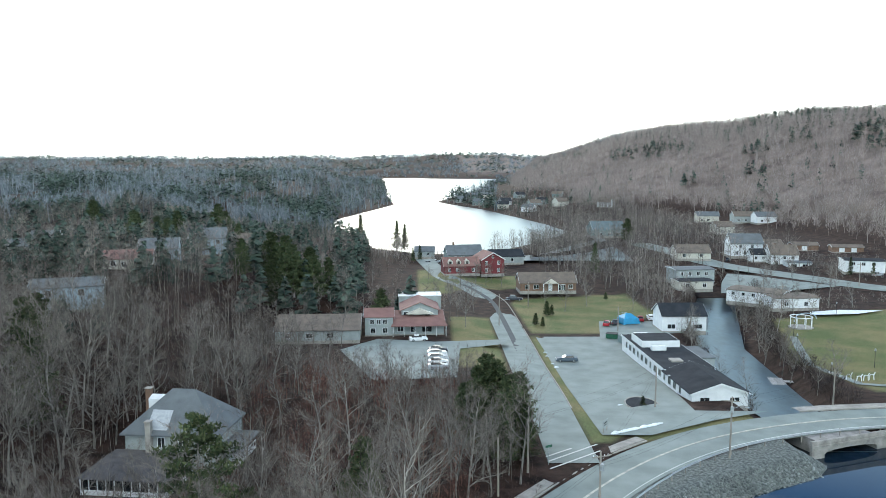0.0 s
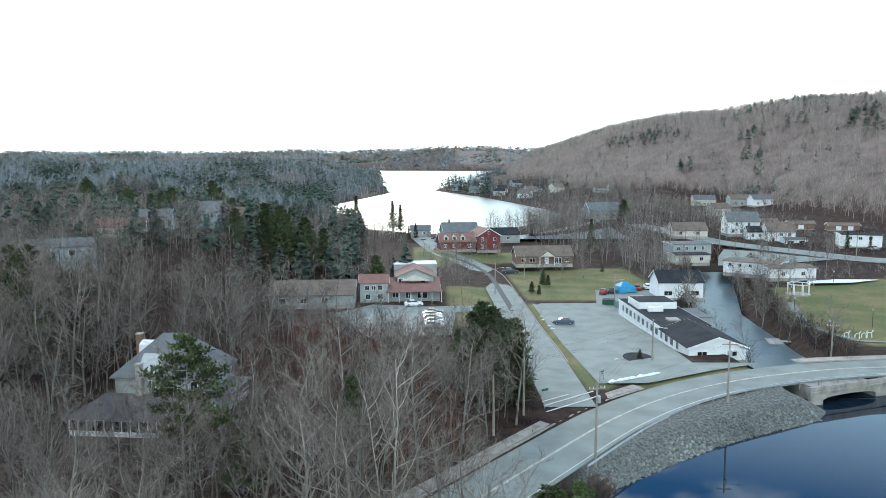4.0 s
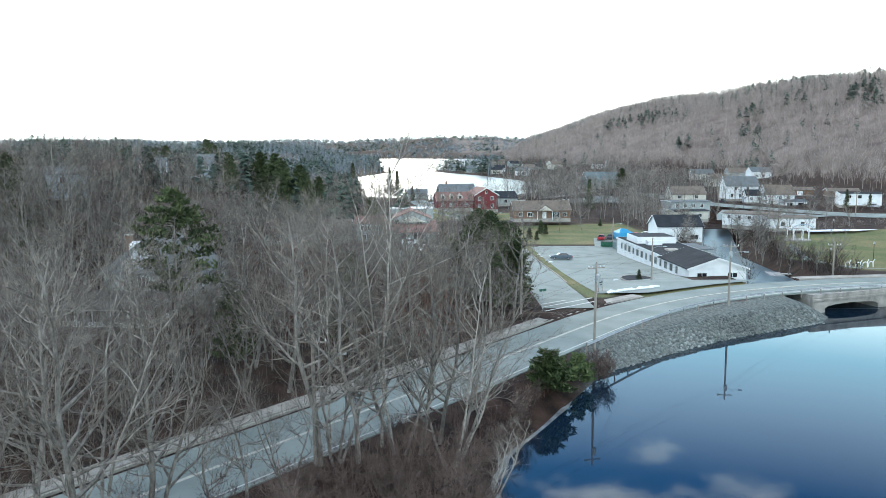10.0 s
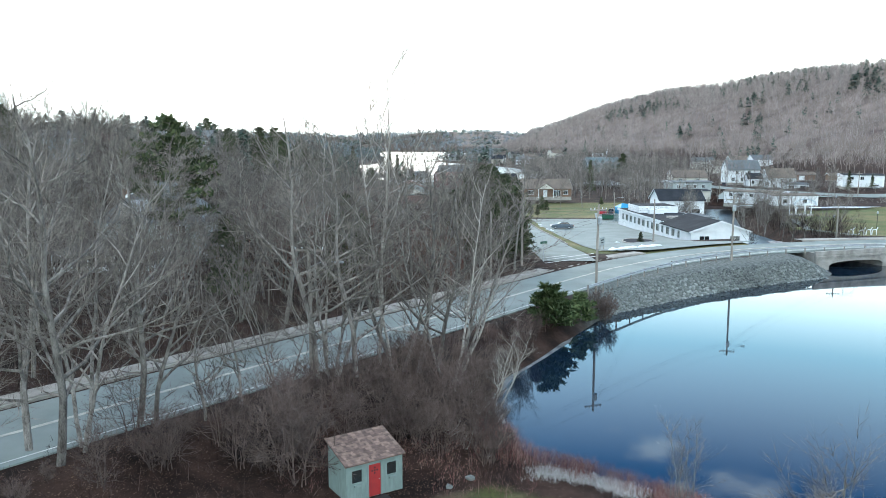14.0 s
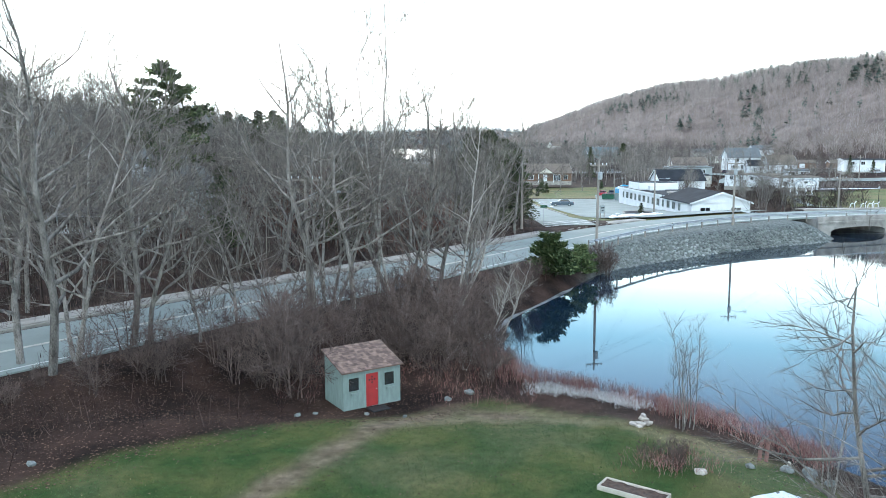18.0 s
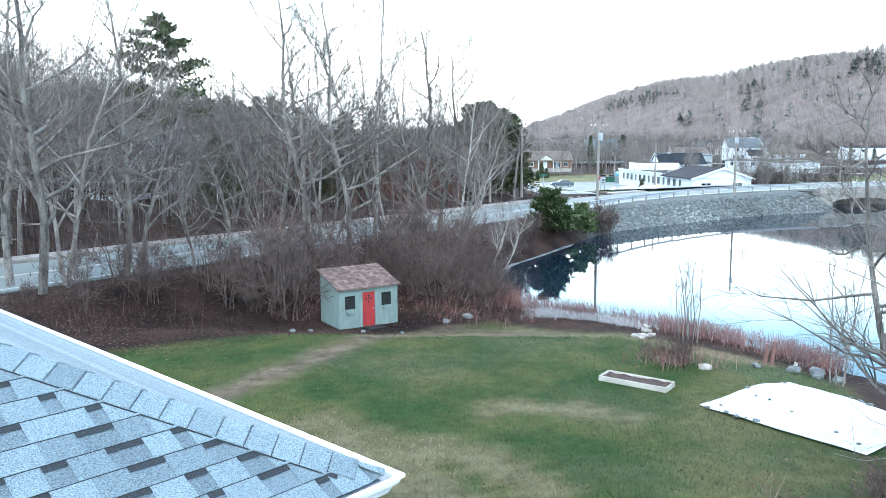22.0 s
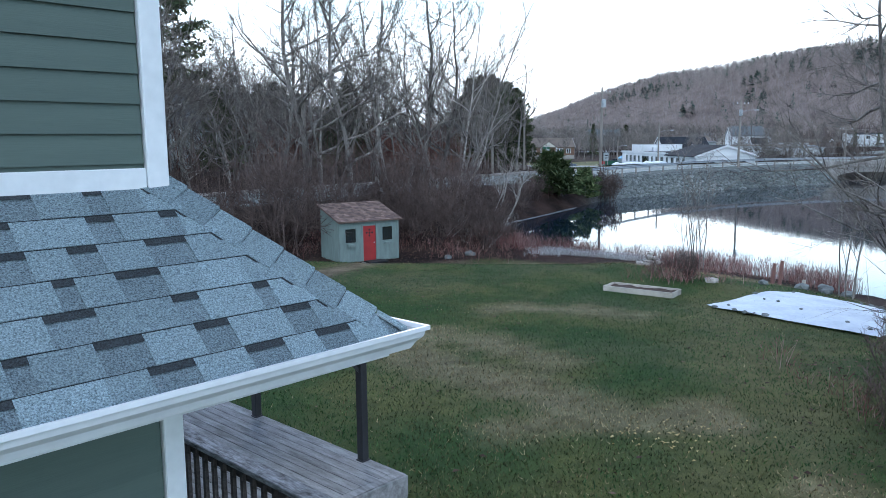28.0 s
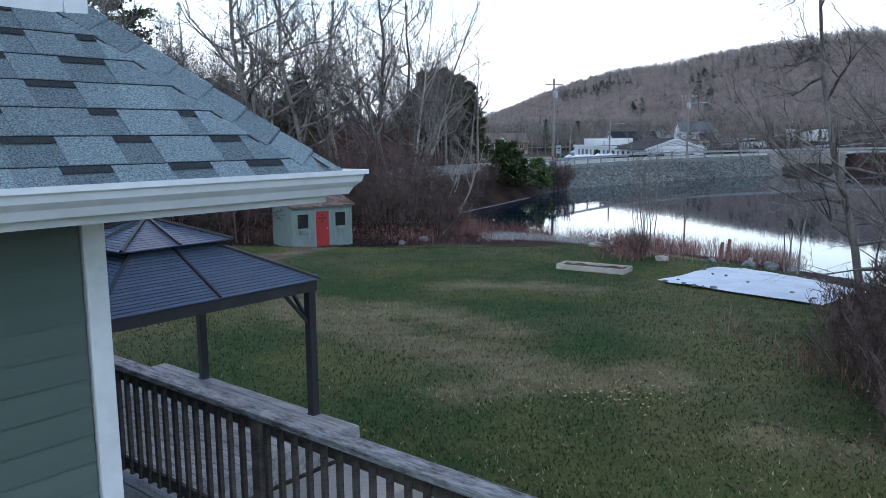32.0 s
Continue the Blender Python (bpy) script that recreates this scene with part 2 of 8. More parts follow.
# near-black tones here carry the shade between crowded branches
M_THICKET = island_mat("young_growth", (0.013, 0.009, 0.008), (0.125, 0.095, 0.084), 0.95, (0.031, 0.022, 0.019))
# far woods and conifers: distance haze is mixed into the colour as blue
M_WOODS_HAZED = island_mat("hazed_far_woods", (0.093, 0.117, 0.14), (0.265, 0.295, 0.318), 0.95)
M_FAR_PINE = island_mat("far_conifers", (0.032, 0.056, 0.05), (0.08, 0.11, 0.084), 0.9)
# undergrowth is coloured darker, to hold the shade below the trees
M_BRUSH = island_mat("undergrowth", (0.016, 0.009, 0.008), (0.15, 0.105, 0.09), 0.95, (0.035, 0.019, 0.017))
M_REDBRUSH = island_mat("red_brown_young_trees", (0.035, 0.014, 0.011), (0.24, 0.122, 0.094), 0.95, (0.085, 0.036, 0.028))
M_REED = island_mat("red_reeds", (0.13, 0.045, 0.045), (0.36, 0.25, 0.22), 0.9, (0.2, 0.095, 0.085))
M_SHRUB = mat("dark_red_brown_stems", (0.165, 0.122, 0.108), (0.035, 0.022, 0.02), 0.95, 1.5, 20, 0.0, rnd=0.3)
M_POLE = mat("weathered_pole", (0.3, 0.27, 0.24), (0.19, 0.17, 0.15), 0.9, 2, 20, 0.3, stretch=(1, 1, 0.2))
M_METAL = mat("galvanised_steel", (0.42, 0.45, 0.47), (0.3, 0.32, 0.34), 0.5, 2, 20, 0.1, metal=0.5)
M_BLACK = mat("black_rubber", (0.02, 0.02, 0.022), (0.012, 0.012, 0.013), 0.7, 2, 20, 0.05)
M_SNOW = mat("old_snow", (0.78, 0.82, 0.86), (0.6, 0.64, 0.68), 0.7, 1.5, 12, 0.4)
M_ROCK = mat("riprap_stone", (0.22, 0.24, 0.235), (0.09, 0.1, 0.098), 0.9, 0.8, 6, 0.4, rnd=0.2)


# ---------------------------------------------------------------- mesh helpers
class Geo:
    """Collects points and faces for one mesh."""

    def __init__(self):
        self.v, self.f = [], []

    def add(self, vs, fs):
        k = len(self.v)
        self.v.extend(tuple(p) for p in vs)
        self.f.extend(tuple(i + k for i in q) for q in fs)
        return self

    def box(self, x0, y0, z0, x1, y1, z1, m=None):
        vs = [Vector(p) for p in ((x0, y0, z0), (x1, y0, z0), (x1, y1, z0), (x0, y1, z0), (x0, y0, z1), (x1, y0, z1), (x1, y1, z1), (x0, y1, z1))]
        if m:
            vs = [m @ p for p in vs]
        return self.add(vs, [(3, 2, 1, 0), (4, 5, 6, 7), (0, 1, 5, 4), (1, 2, 6, 5), (2, 3, 7, 6), (3, 0, 4, 7)])

    def bevel_box(self, x0, y0, z0, x1, y1, z1, b=0.02, m=None):
        """A box with chamfered upright and top edges."""
        ring = [(x0 + b, y0), (x1 - b, y0), (x1, y0 + b), (x1, y1 - b), (x1 - b, y1), (x0 + b, y1), (x0, y1 - b), (x0, y0 + b)]
        cx, cy = (x0 + x1) / 2, (y0 + y1) / 2
        top = [(x - math.copysign(min(b, abs(x - cx)), x - cx), y - math.copysign(min(b, abs(y - cy)), y - cy)) for x, y in ring]
        vs = [(*p, z0) for p in ring] + [(*p, z1 - b) for p in ring] + [(*p, z1) for p in top]
        vs = [Vector(p) for p in vs]
        if m:
            vs = [m @ p for p in vs]
        fs = [tuple(range(7, -1, -1)), tuple(range(16, 24))]
        for k in (0, 8):
            fs += [(k + i, k + (i + 1) % 8, k + 8 + (i + 1) % 8, k + 8 + i) for i in range(8)]
        return self.add(vs, fs)

    def prism(self, poly, p0, ax, ay, depth):
        """A polygon in the plane (ax, ay) at p0, pushed along depth."""
        p0, ax, ay, depth = Vector(p0), Vector(ax), Vector(ay), Vector(depth)
        a = [p0 + ax * x + ay * y for x, y in poly]
        n = len(a)
        return self.add(a + [p + depth for p in a], [tuple(range(n - 1, -1, -1)), tuple(range(n, 2 * n))] + [(i, (i + 1) % n, n + (i + 1) % n, n + i) for i in range(n)])

    def tube(self, pts, radii, sides=6, cap=True):
        pts = [Vector(p) for p in pts]
        k = len(self.v)
        ref = None
        for i, p in enumerate(pts):
            d = (pts[min(i + 1, len(pts) - 1)] - pts[max(i - 1, 0)]).normalized()
            if ref is None:
                ref = d.orthogonal().normalized()
            ref = (ref - d * ref.dot(d)).normalized()
            o = d.cross(ref)
            for s in range(sides):
                a = 2 * math.pi * s / sides
                self.v.append(tuple(p + (ref * math.cos(a) + o * math.sin(a)) * radii[i]))
        for i in range(len(pts) - 1):
            for s in range(sides):
                t = (s + 1) % sides
                self.f.append((k + i * sides + s, k + i * sides + t, k + (i + 1) * sides + t, k + (i + 1) * sides + s))
        if cap:
            e = k + (len(pts) - 1) * sides
            self.f.append(tuple(range(e, e + sides)))
            self.f.append(tuple(range(k + sides - 1, k - 1, -1)))
        return self

    def ribbon(self, a, b, w, side):
        """A thin twig: one sliver from a to b."""
        k = len(self.v)
        self.v += [tuple(a - side * w), tuple(a + side * w), tuple(b)]
        self.f.append((k, k + 1, k + 2))

    def mesh(self, name, smooth=False):
        me = bpy.data.meshes.new(name)
        me.from_pydata(self.v, [], self.f)
        me.update()
        if smooth:
            me.shade_smooth()
        return me


def part(name, geo, material, parent=None, label="", smooth=False, kind=""):
    """Links a Geo (or a ready mesh) as ONE mesh object, under a thing or a part."""
    me = geo.mesh(name, smooth) if isinstance(geo, Geo) else geo
    if not me.materials:
        me.materials.append(material)
    ob = new(name, me)
    if parent:
        ob.parent = parent
    return tagged(ob, label, kind=kind)


def thing(name, label, category, m=None, group="", kind=""):
    ob = new(name)
    ob.empty_display_size = 0.2
    if m:
        ob.matrix_world = m
    return tagged(ob, label, category, group, kind)


def array_mesh(name, verts, tris, material):
    """A mesh from numpy arrays of points and triangles."""
    me = bpy.data.meshes.new(name)
    verts, tris = np.asarray(verts, np.float32), np.asarray(tris, np.int32)
    me.vertices.add(len(verts))
    me.vertices.foreach_set("co", verts.ravel())
    me.loops.add(tris.size)
    me.loops.foreach_set("vertex_index", tris.ravel())
    me.polygons.add(len(tris))
    k = tris.shape[1]
    me.polygons.foreach_set("loop_start", np.arange(len(tris), dtype=np.int32) * k)
    me.update(calc_edges=True)
    me.materials.append(material)
    return me

# ---------------------------------------------------------------- the lie of the land
WATER, LAKE = 0.4, 1.0
POND = [(21, 87.7), (28.9, 94.3), (38.4, 101.3), (48, 106.8), (57, 111.5), (61, 117), (71, 121.5), (74, 118), (86, 113), (110, 103), (135, 80), (135, -10), (60, -25),
        (31, 3), (23, 20), (19.2, 31.5), (16.8, 36.5), (14.6, 39.6), (12.2, 42), (9.6, 44), (6.5, 46.2), (5, 50), (4.4, 57), (6.2, 62.9), (10, 69.3), (13.1, 75), (18, 83.7)]
LAKE_SHORE = [(-58, 470), (-37, 412), (-7, 384), (25, 392), (60, 450), (83, 508), (76, 570), (58, 655), (40, 740), (0, 860), (-6, 890), (6, 960), (24, 1080),
              (64, 1300), (150, 2050), (-160, 2100), (-135, 1700), (-100, 1380), (-72, 1000), (-52, 830), (-72, 700), (-86, 610), (-78, 530)]
RIVER = [(66, 120), (65, 135), (65, 150), (68, 170), (72, 190), (80, 215), (88, 240), (96, 262), (103, 290)]
MAIN = [(-95, -40), (-60, 2), (-40, 25), (-24, 44.5), (-16, 54.5), (-7.5, 65), (3, 78), (13.5, 91.5), (25, 105.5), (36, 115.5), (48, 122.7), (62, 127.7), (76, 130.2), (96, 131), (140, 129), (260, 110)]
SIDE = [(19.5, 108), (19.4, 125), (19.2, 143), (18.4, 164), (17.8, 190), (16.6, 222), (15, 240), (9, 262), (0, 285), (-8, 330)]
UPPER = [(330, 190), (200, 232), (152, 252), (132, 278), (112, 312), (106, 350), (98, 385)]


def smooth(a, b, x):
    t = np.clip((x - a) / (b - a), 0, 1)
    return t * t * (3 - 2 * t)


def curve(points, step):
    """Points at even steps on a smooth line through the given ones."""
    p = np.array(points, float)
    out = []
    for i in range(len(p) - 1):
        a, b, c, d = p[max(i - 1, 0)], p[i], p[i + 1], p[min(i + 2, len(p) - 1)]
        n = max(1, int(np.hypot(*(c - b)) / step))
        for t in np.arange(n) / n:
            out.append(0.5 * (2 * b + (c - a) * t + (2 * a - 5 * b + 4 * c - d) * t * t + (3 * b - a - 3 * c + d) * t ** 3))
    return np.array(out + [p[-1]])


def line_dist(x, y, pts):
    """Distance from a line, and how far along it the nearest place lies (0 to 1)."""
    best, along = np.full(np.shape(x), 1e9), np.zeros(np.shape(x))
    n = len(pts) - 1
    for i in range(n):
        (ax, ay), (bx, by) = pts[i], pts[i + 1]
        t = np.clip(((x - ax) * (bx - ax) + (y - ay) * (by - ay)) / ((bx - ax) ** 2 + (by - ay) ** 2 + 1e-9), 0, 1)
        d = np.hypot(x - ax - t * (bx - ax), y - ay - t * (by - ay))
        along = np.where(d < best, (i + t) / n, along)
        best = np.minimum(best, d)
    return best, along


def poly_dist(x, y, poly):
    """Signed distance from a polygon's edge, negative inside."""
    d, _ = line_dist(x, y, list(poly) + [poly[0]])
    inside = np.zeros(np.shape(x), bool)
    n = len(poly)
    for i in range(n):
        (ax, ay), (bx, by) = poly[i], poly[(i + 1) % n]
        hit = ((ay > y) != (by > y)) & (x < (bx - ax) * (y - ay) / (by - ay + 1e-12) + ax)
        inside ^= hit
    return np.where(inside, -d, d)


def waves(x, y, s, seed=0):
    """Cheap rolling noise between about -1 and 1."""
    r = np.random.RandomState(seed)
    out = 0
    for k in range(6):
        a, ph = r.uniform(0, 6.28), r.uniform(0, 6.28)
        f = 6.28 / s * r.uniform(0.6, 2.0)
        out = out + np.sin((x * math.cos(a) + y * math.sin(a)) * f + ph)
    return out / 3.5


MAIN_C, SIDE_C, RIVER_C, UPPER_C = curve(MAIN, 6), curve(SIDE, 8), curve(RIVER, 8), curve(UPPER, 15)


def main_z(a):
    return 2.7 + 0.3 * smooth(0.45, 0.6, a) + 1.5 * smooth(0.8, 1.0, a)


def land(x, y):
    x, y = np.asarray(x, float), np.asarray(y, float)
    dm, am = line_dist(x, y, MAIN_C)
    # side of the main road: beyond it or on the pond's side
    cx = np.interp(y, MAIN_C[:int(len(MAIN_C) * 0.62), 1], MAIN_C[:int(len(MAIN_C) * 0.62), 0])
    left = (x < cx)
    town = 3.0 + 0.014 * np.clip(y - 205, 0, 300) + 0.02 * np.clip(x - 90, 0, 120)
    rise = 3.5 * smooth(8, 45, dm) + 10 * smooth(45, 125, dm) + 6 * smooth(150, 500, dm) + 1.5 * waves(x, y, 60, 3)
    wleft = smooth(12, -22, x - np.clip((y - 110) * -0.06, -12, 0)) * smooth(-200, 0, y + 300)
    k = smooth(190, 250, y)                       # land kept low along the camera's sight line to the lake
    wleft = wleft * (1 - k) + smooth(0, -45, x + 0.13 * y) * smooth(-200, 0, y + 300) * k
    z = town + rise * wleft * left * smooth(330, 230, y) + (10 + 5 * waves(x, y, 200, 4)) * wleft * smooth(230, 330, y)
    yard = smooth(22, 2, poly_dist(x, y, [(-44, 150), (8, 150), (8, 206), (-44, 206)]))      # level ground at the care home
    z = z * (1 - yard) + 3.92 * yard
    yard = smooth(20, 3, poly_dist(x, y, [(-49, 99), (-31, 97), (-30, 116), (-48, 118)]))     # shelf of the old house
    z = z * (1 - yard) + 3.4 * yard
    # pond side: lawn and banks
    pond_side = (~left) & (y < 100) | (y < 40) & (x > -60) & ~left
    lawn = 1.5 + 0.25 * smooth(25, 10, y) + 0.9 * smooth(8, -30, x)
    lawn = lawn - 0.75 * smooth(34.5, 39.5, y) * smooth(54, 45, y) * smooth(14, 6, x)
    z = np.where(pond_side, lawn, z)
    # far country
    far = smooth(1700, 4000, np.hypot(x, y))
    z = z + 44 * far * (0.85 + 0.2 * waves(x, y, 1500, 5)) + 6 * smooth(300, 900, np.hypot(x, y)) * waves(x, y, 400, 8)
    z = z + 38 * np.exp(-((x - 40) / 420.0) ** 2 - ((y - 3400) / 700.0) ** 2)
    # the long hill over the town
    foot = 150 + 25 * np.sin(y / 170.0) + 18 * smooth(300, 450, y) - 60 * smooth(600, 850, y) - 75 * smooth(850, 1060, y)
    top = foot + 290 + 64 * smooth(600, 1000, y)
    hill = smooth(0, 1, (x - foot) / (top - foot)) * (75 + 3 * waves(x, y, 300, 7) + 10 * smooth(600, 950, y)) * smooth(2160, 1430, y) * smooth(-500, 0, y)
    z = z + hill
    # roads lie on level beds
    bed = smooth(13, 6.5, dm)
    z = z * (1 - bed) + main_z(am) * bed
    ds, as_ = line_dist(x, y, SIDE_C)
    bed = smooth(10, 4.5, ds) * (dm > 5)
    z = z * (1 - bed) + (3.0 + 2.4 * smooth(0.3, 1.0, as_)) * bed
    du, _ = line_dist(x, y, UPPER_C)
    bed = smooth(16, 7, du)
    z = z * (1 - bed) + np.clip(5.0 + 0.01 * (y - 250), 4.5, 14) * bed
    # waters
    dp = poly_dist(x, y, POND)
    slope = 0.14 + 0.34 * smooth(42, 52, y) + 0.2 * smooth(60, 85, y)
    shore = WATER + 0.06 + np.clip(dp, 0, 99) * slope + np.clip(dp - 14, 0, 999) * 0.6
    z = np.where(dp > 0, np.minimum(z, shore), WATER - np.clip(-dp * 0.4, 0.05, 1.6))
    dl = poly_dist(x, y, LAKE_SHORE)
    z = np.where(dl > 0, np.minimum(z, LAKE + 0.15 + np.clip(dl, 0, 400) * 0.05 + np.clip(dl - 70, 0, 999) * 0.3 + np.clip(dl - 40, 0, 999) * 0.5 * (x > 40)), LAKE - np.clip(-dl * 0.2, 0.1, 2))
    dr, _ = line_dist(x, y, RIVER_C)
    z = np.minimum(z, np.where(dr < 6.5, -0.6, -0.6 + (dr - 6.5) * 0.8))
    return z


def land_at(x, y):
    return float(land(np.array([x]), np.array([y]))[0])


def spaced(*stretches):
    out = []
    for a, b, n in stretches:
        out += list(np.linspace(a, b, n, endpoint=False))
    return out


gx = [-4500, -3600, -2900, -2300, -1850, -1500, -1200, -980, -800, -650, -540, -450, -380, -320] + spaced((-270, -150, 12), (-150, -70, 16), (-70, -24, 24), (-24, 30, 84), (30, 110, 48), (110, 200, 22), (200, 420, 24))
gx += [420, 460, 520, 600, 700, 820, 1000, 1250, 1600, 2100, 2800, 3600, 4500]
gy = [-3500, -2000, -1000, -500, -250, -120, -60] + spaced((-40, 0, 10), (0, 60, 90), (60, 150, 70), (150, 330, 60), (330, 600, 50), (600, 1000, 36), (1000, 2000, 36), (2000, 4400, 30)) + [4400, 4800]
GX, GY = np.meshgrid(np.array(gx), np.array(gy))
GZ = land(GX, GY)
rows, cols = GX.shape
idx = np.arange(rows * cols).reshape(rows, cols)
quads = np.stack([idx[:-1, :-1], idx[:-1, 1:], idx[1:, 1:], idx[1:, :-1]], -1).reshape(-1, 4)

LAWN = [(-15.5, 27.5), (-12.6, 31.7), (-8.2, 34.6), (-5.1, 37.2), (-1.4, 38.6), (3.6, 41.8), (6.4, 40), (9.9, 37.4), (12.8, 35.4), (15.0, 33.2), (16.4, 30.2), (14, 23), (12.5, 18), (12, 8), (14, -10), (-20, -10), (-22, 15)]
PARK = [(84, 146), (79, 170), (86, 190), (93, 214), (132, 224), (200, 205), (190, 150), (120, 142)]
GARDEN = [(23, 197), (21, 235), (24, 244), (60, 252), (62, 222), (44, 196)]
GARDEN_2 = [(-8, 250), (10, 258), (24, 262), (40, 285), (-10, 300)]
PLAZA_GREEN = [(2.5, 160), (14, 160), (13, 215), (2, 215)]
VERGE = [(23.6, 118), (22.8, 140), (22.4, 163), (22, 192), (24.2, 192), (26, 160), (27.5, 140), (31, 124), (27, 119)]
# dry, straw-coloured bands worn into the lawn
STRAW = [(-2.9, 24.5, 3.3, 16.6, 1.5), (0.6, 22.8, 3.8, 19.9, 1.2), (2.7, 26.3, 6.7, 25.5, 1.0), (2.1, 15.5, 5.9, 16.0, 1.1), (4.5, 39.8, 14.2, 33.2, 1.5), (-2, 37, 4, 38.5, 1.7), (6.5, 12.5, 9.0, 11.5, 1.0)]
g_me = array_mesh("ground", np.stack([GX, GY, GZ], -1).reshape(-1, 3), quads, None)
g_me.materials.clear()
lawn_w = smooth(0.5, -0.5, poly_dist(GX, GY, LAWN)).ravel()
grass_w = np.maximum.reduce([smooth(0.8, -0.8, poly_dist(GX, GY, q)) for q in (PARK, GARDEN, GARDEN_2, PLAZA_GREEN, VERGE, [(27, 117), (48, 126), (62, 131), (60, 136), (47, 131.5), (33, 123)])]).ravel()
path_w = 0.8 * smooth(1.15, 0.1, line_dist(GX, GY, [(-9, 22), (-6, 28), (-3.2, 33.5), (-1.5, 37), (1.5, 40), (4.5, 38.8)])[0] + 0.25 * waves(GX, GY, 3, 2)).ravel()
straw_w = np.zeros(GX.shape)
for ax_, ay_, bx2_, by2_, wd_ in STRAW:
    straw_w = np.maximum(straw_w, smooth(1.0, 0.35, (line_dist(GX, GY, [(ax_, ay_), (bx2_, by2_)])[0] + 0.5 * waves(GX, GY, 4, 12)) / wd_))
straw_w = straw_w.ravel()
gravel_w = (smooth(6.2, 5.2, np.abs(line_dist(GX, GY, MAIN_C)[0] - 10.0)) * smooth(14, 20, GX) * smooth(66, 60, GX) * (poly_dist(GX, GY, POND) < 9)).ravel()
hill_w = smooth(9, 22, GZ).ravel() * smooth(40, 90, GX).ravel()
for key, val in (("hill", hill_w), ("gravel", gravel_w), ("lawn", lawn_w), ("grass", grass_w), ("path", path_w), ("straw", straw_w)):
    at = g_me.attributes.new(key, 'FLOAT', 'POINT')
    at.data.foreach_set("value", val.astype(np.float32))
g_me.shade_smooth()


def ground_mat():
    m = bpy.data.materials.new("ground_cover")
    m.use_nodes = True
    n, l = m.node_tree.nodes, m.node_tree.links
    b = n["Principled BSDF"]
    co = n.new("ShaderNodeTexCoord")

    def noise_ramp(scale, detail, p0, p1, c0, c1):
        t, r = n.new("ShaderNodeTexNoise"), n.new("ShaderNodeValToRGB")
        t.inputs["Scale"].default_value, t.inputs["Detail"].default_value = scale, detail
        l.new(co.outputs["Object"], t.inputs["Vector"])
        r.color_ramp.elements[0].position, r.color_ramp.elements[1].position = p0, p1
        r.color_ramp.elements[0].color, r.color_ramp.elements[1].color = (*c0, 1), (*c1, 1)
        l.new(t.outputs["Fac"], r.inputs[0])
        return r.outputs[0]

    def mixed(fac, a, bb, mode='MIX'):
        x = n.new("ShaderNodeMix")
        x.data_type, x.blend_type = 'RGBA', mode
        if isinstance(fac, float):
            x.inputs["Factor"].default_value = fac
        else:
            l.new(fac, x.inputs["Factor"])
        l.new(a, x.inputs["A"])
        l.new(bb, x.inputs["B"])
        return x.outputs["Result"]

    def attr(key):
        a = n.new("ShaderNodeAttribute")
        a.attribute_name = key
        return a.outputs["Fac"]

    fine = mixed(1.0, noise_ramp(2.6, 3, 0.3, 0.7, (0.78, 0.78, 0.78), (1.15, 1.15, 1.15)), noise_ramp(55, 4, 0.3, 0.7, (0.55, 0.55, 0.55), (1.3, 1.3, 1.3)), 'MULTIPLY')
    # leaf litter brown, darkened to include the shade on the wood's floor
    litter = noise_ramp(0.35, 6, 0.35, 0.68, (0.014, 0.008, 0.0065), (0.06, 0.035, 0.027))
    green = noise_ramp(0.28, 4, 0.40, 0.56, (0.032, 0.066, 0.017), (0.085, 0.096, 0.03))
    straw = noise_ramp(0.16, 3, 0.47, 0.62, (0, 0, 0), (0.85, 0.85, 0.85))
    strawc = noise_ramp(1.2, 4, 0.3, 0.7, (0.135, 0.118, 0.066), (0.215, 0.185, 0.11))
    town_g = noise_ramp(0.08, 5, 0.38, 0.62, (0.10, 0.125, 0.05), (0.19, 0.165, 0.08))
    dirt = noise_ramp(1.5, 5, 0.35, 0.7, (0.12, 0.085, 0.062), (0.26, 0.19, 0.14))
    st = n.new("ShaderNodeMath")
    st.operation = 'MULTIPLY_ADD'
    l.new(attr("straw"), st.inputs[0])
    st.inputs[1].default_value = 0.75
    hv = n.new("ShaderNodeMath")
    hv.operation = 'MULTIPLY'
    l.new(straw, hv.inputs[0])
    hv.inputs[1].default_value = 0.35
    l.new(hv.outputs[0], st.inputs[2])
    st.use_clamp = True
    lawn_c = mixed(st.outputs[0], green, strawc)
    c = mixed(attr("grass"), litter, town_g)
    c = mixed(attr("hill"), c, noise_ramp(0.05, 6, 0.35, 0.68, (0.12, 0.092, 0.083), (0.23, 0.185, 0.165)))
    c = mixed(attr("gravel"), c, noise_ramp(2.2, 6, 0.35, 0.68, (0.075, 0.085, 0.082), (0.2, 0.215, 0.205)))
    c = mixed(attr("lawn"), c, lawn_c)
    c = mixed(attr("path"), c, dirt)
    c = mixed(1.0, c, fine, 'MULTIPLY')
    l.new(c, b.inputs["Base Color"])
    b.inputs["Roughness"].default_value = 0.95
    b.inputs["Specular IOR Level"].default_value = 0.15
    bp = n.new("ShaderNodeBump")
    bp.inputs["Strength"].default_value, bp.inputs["Distance"].default_value = 0.5, 0.025
    l.new(fine, bp.inputs["Height"])
    l.new(bp.outputs[0], b.inputs["Normal"])
    return m


g_me.materials.append(ground_mat())
ground = tagged(new("ground", g_me), "uneven ground with leaf litter, lawn and grass", "ground", kind="structure")


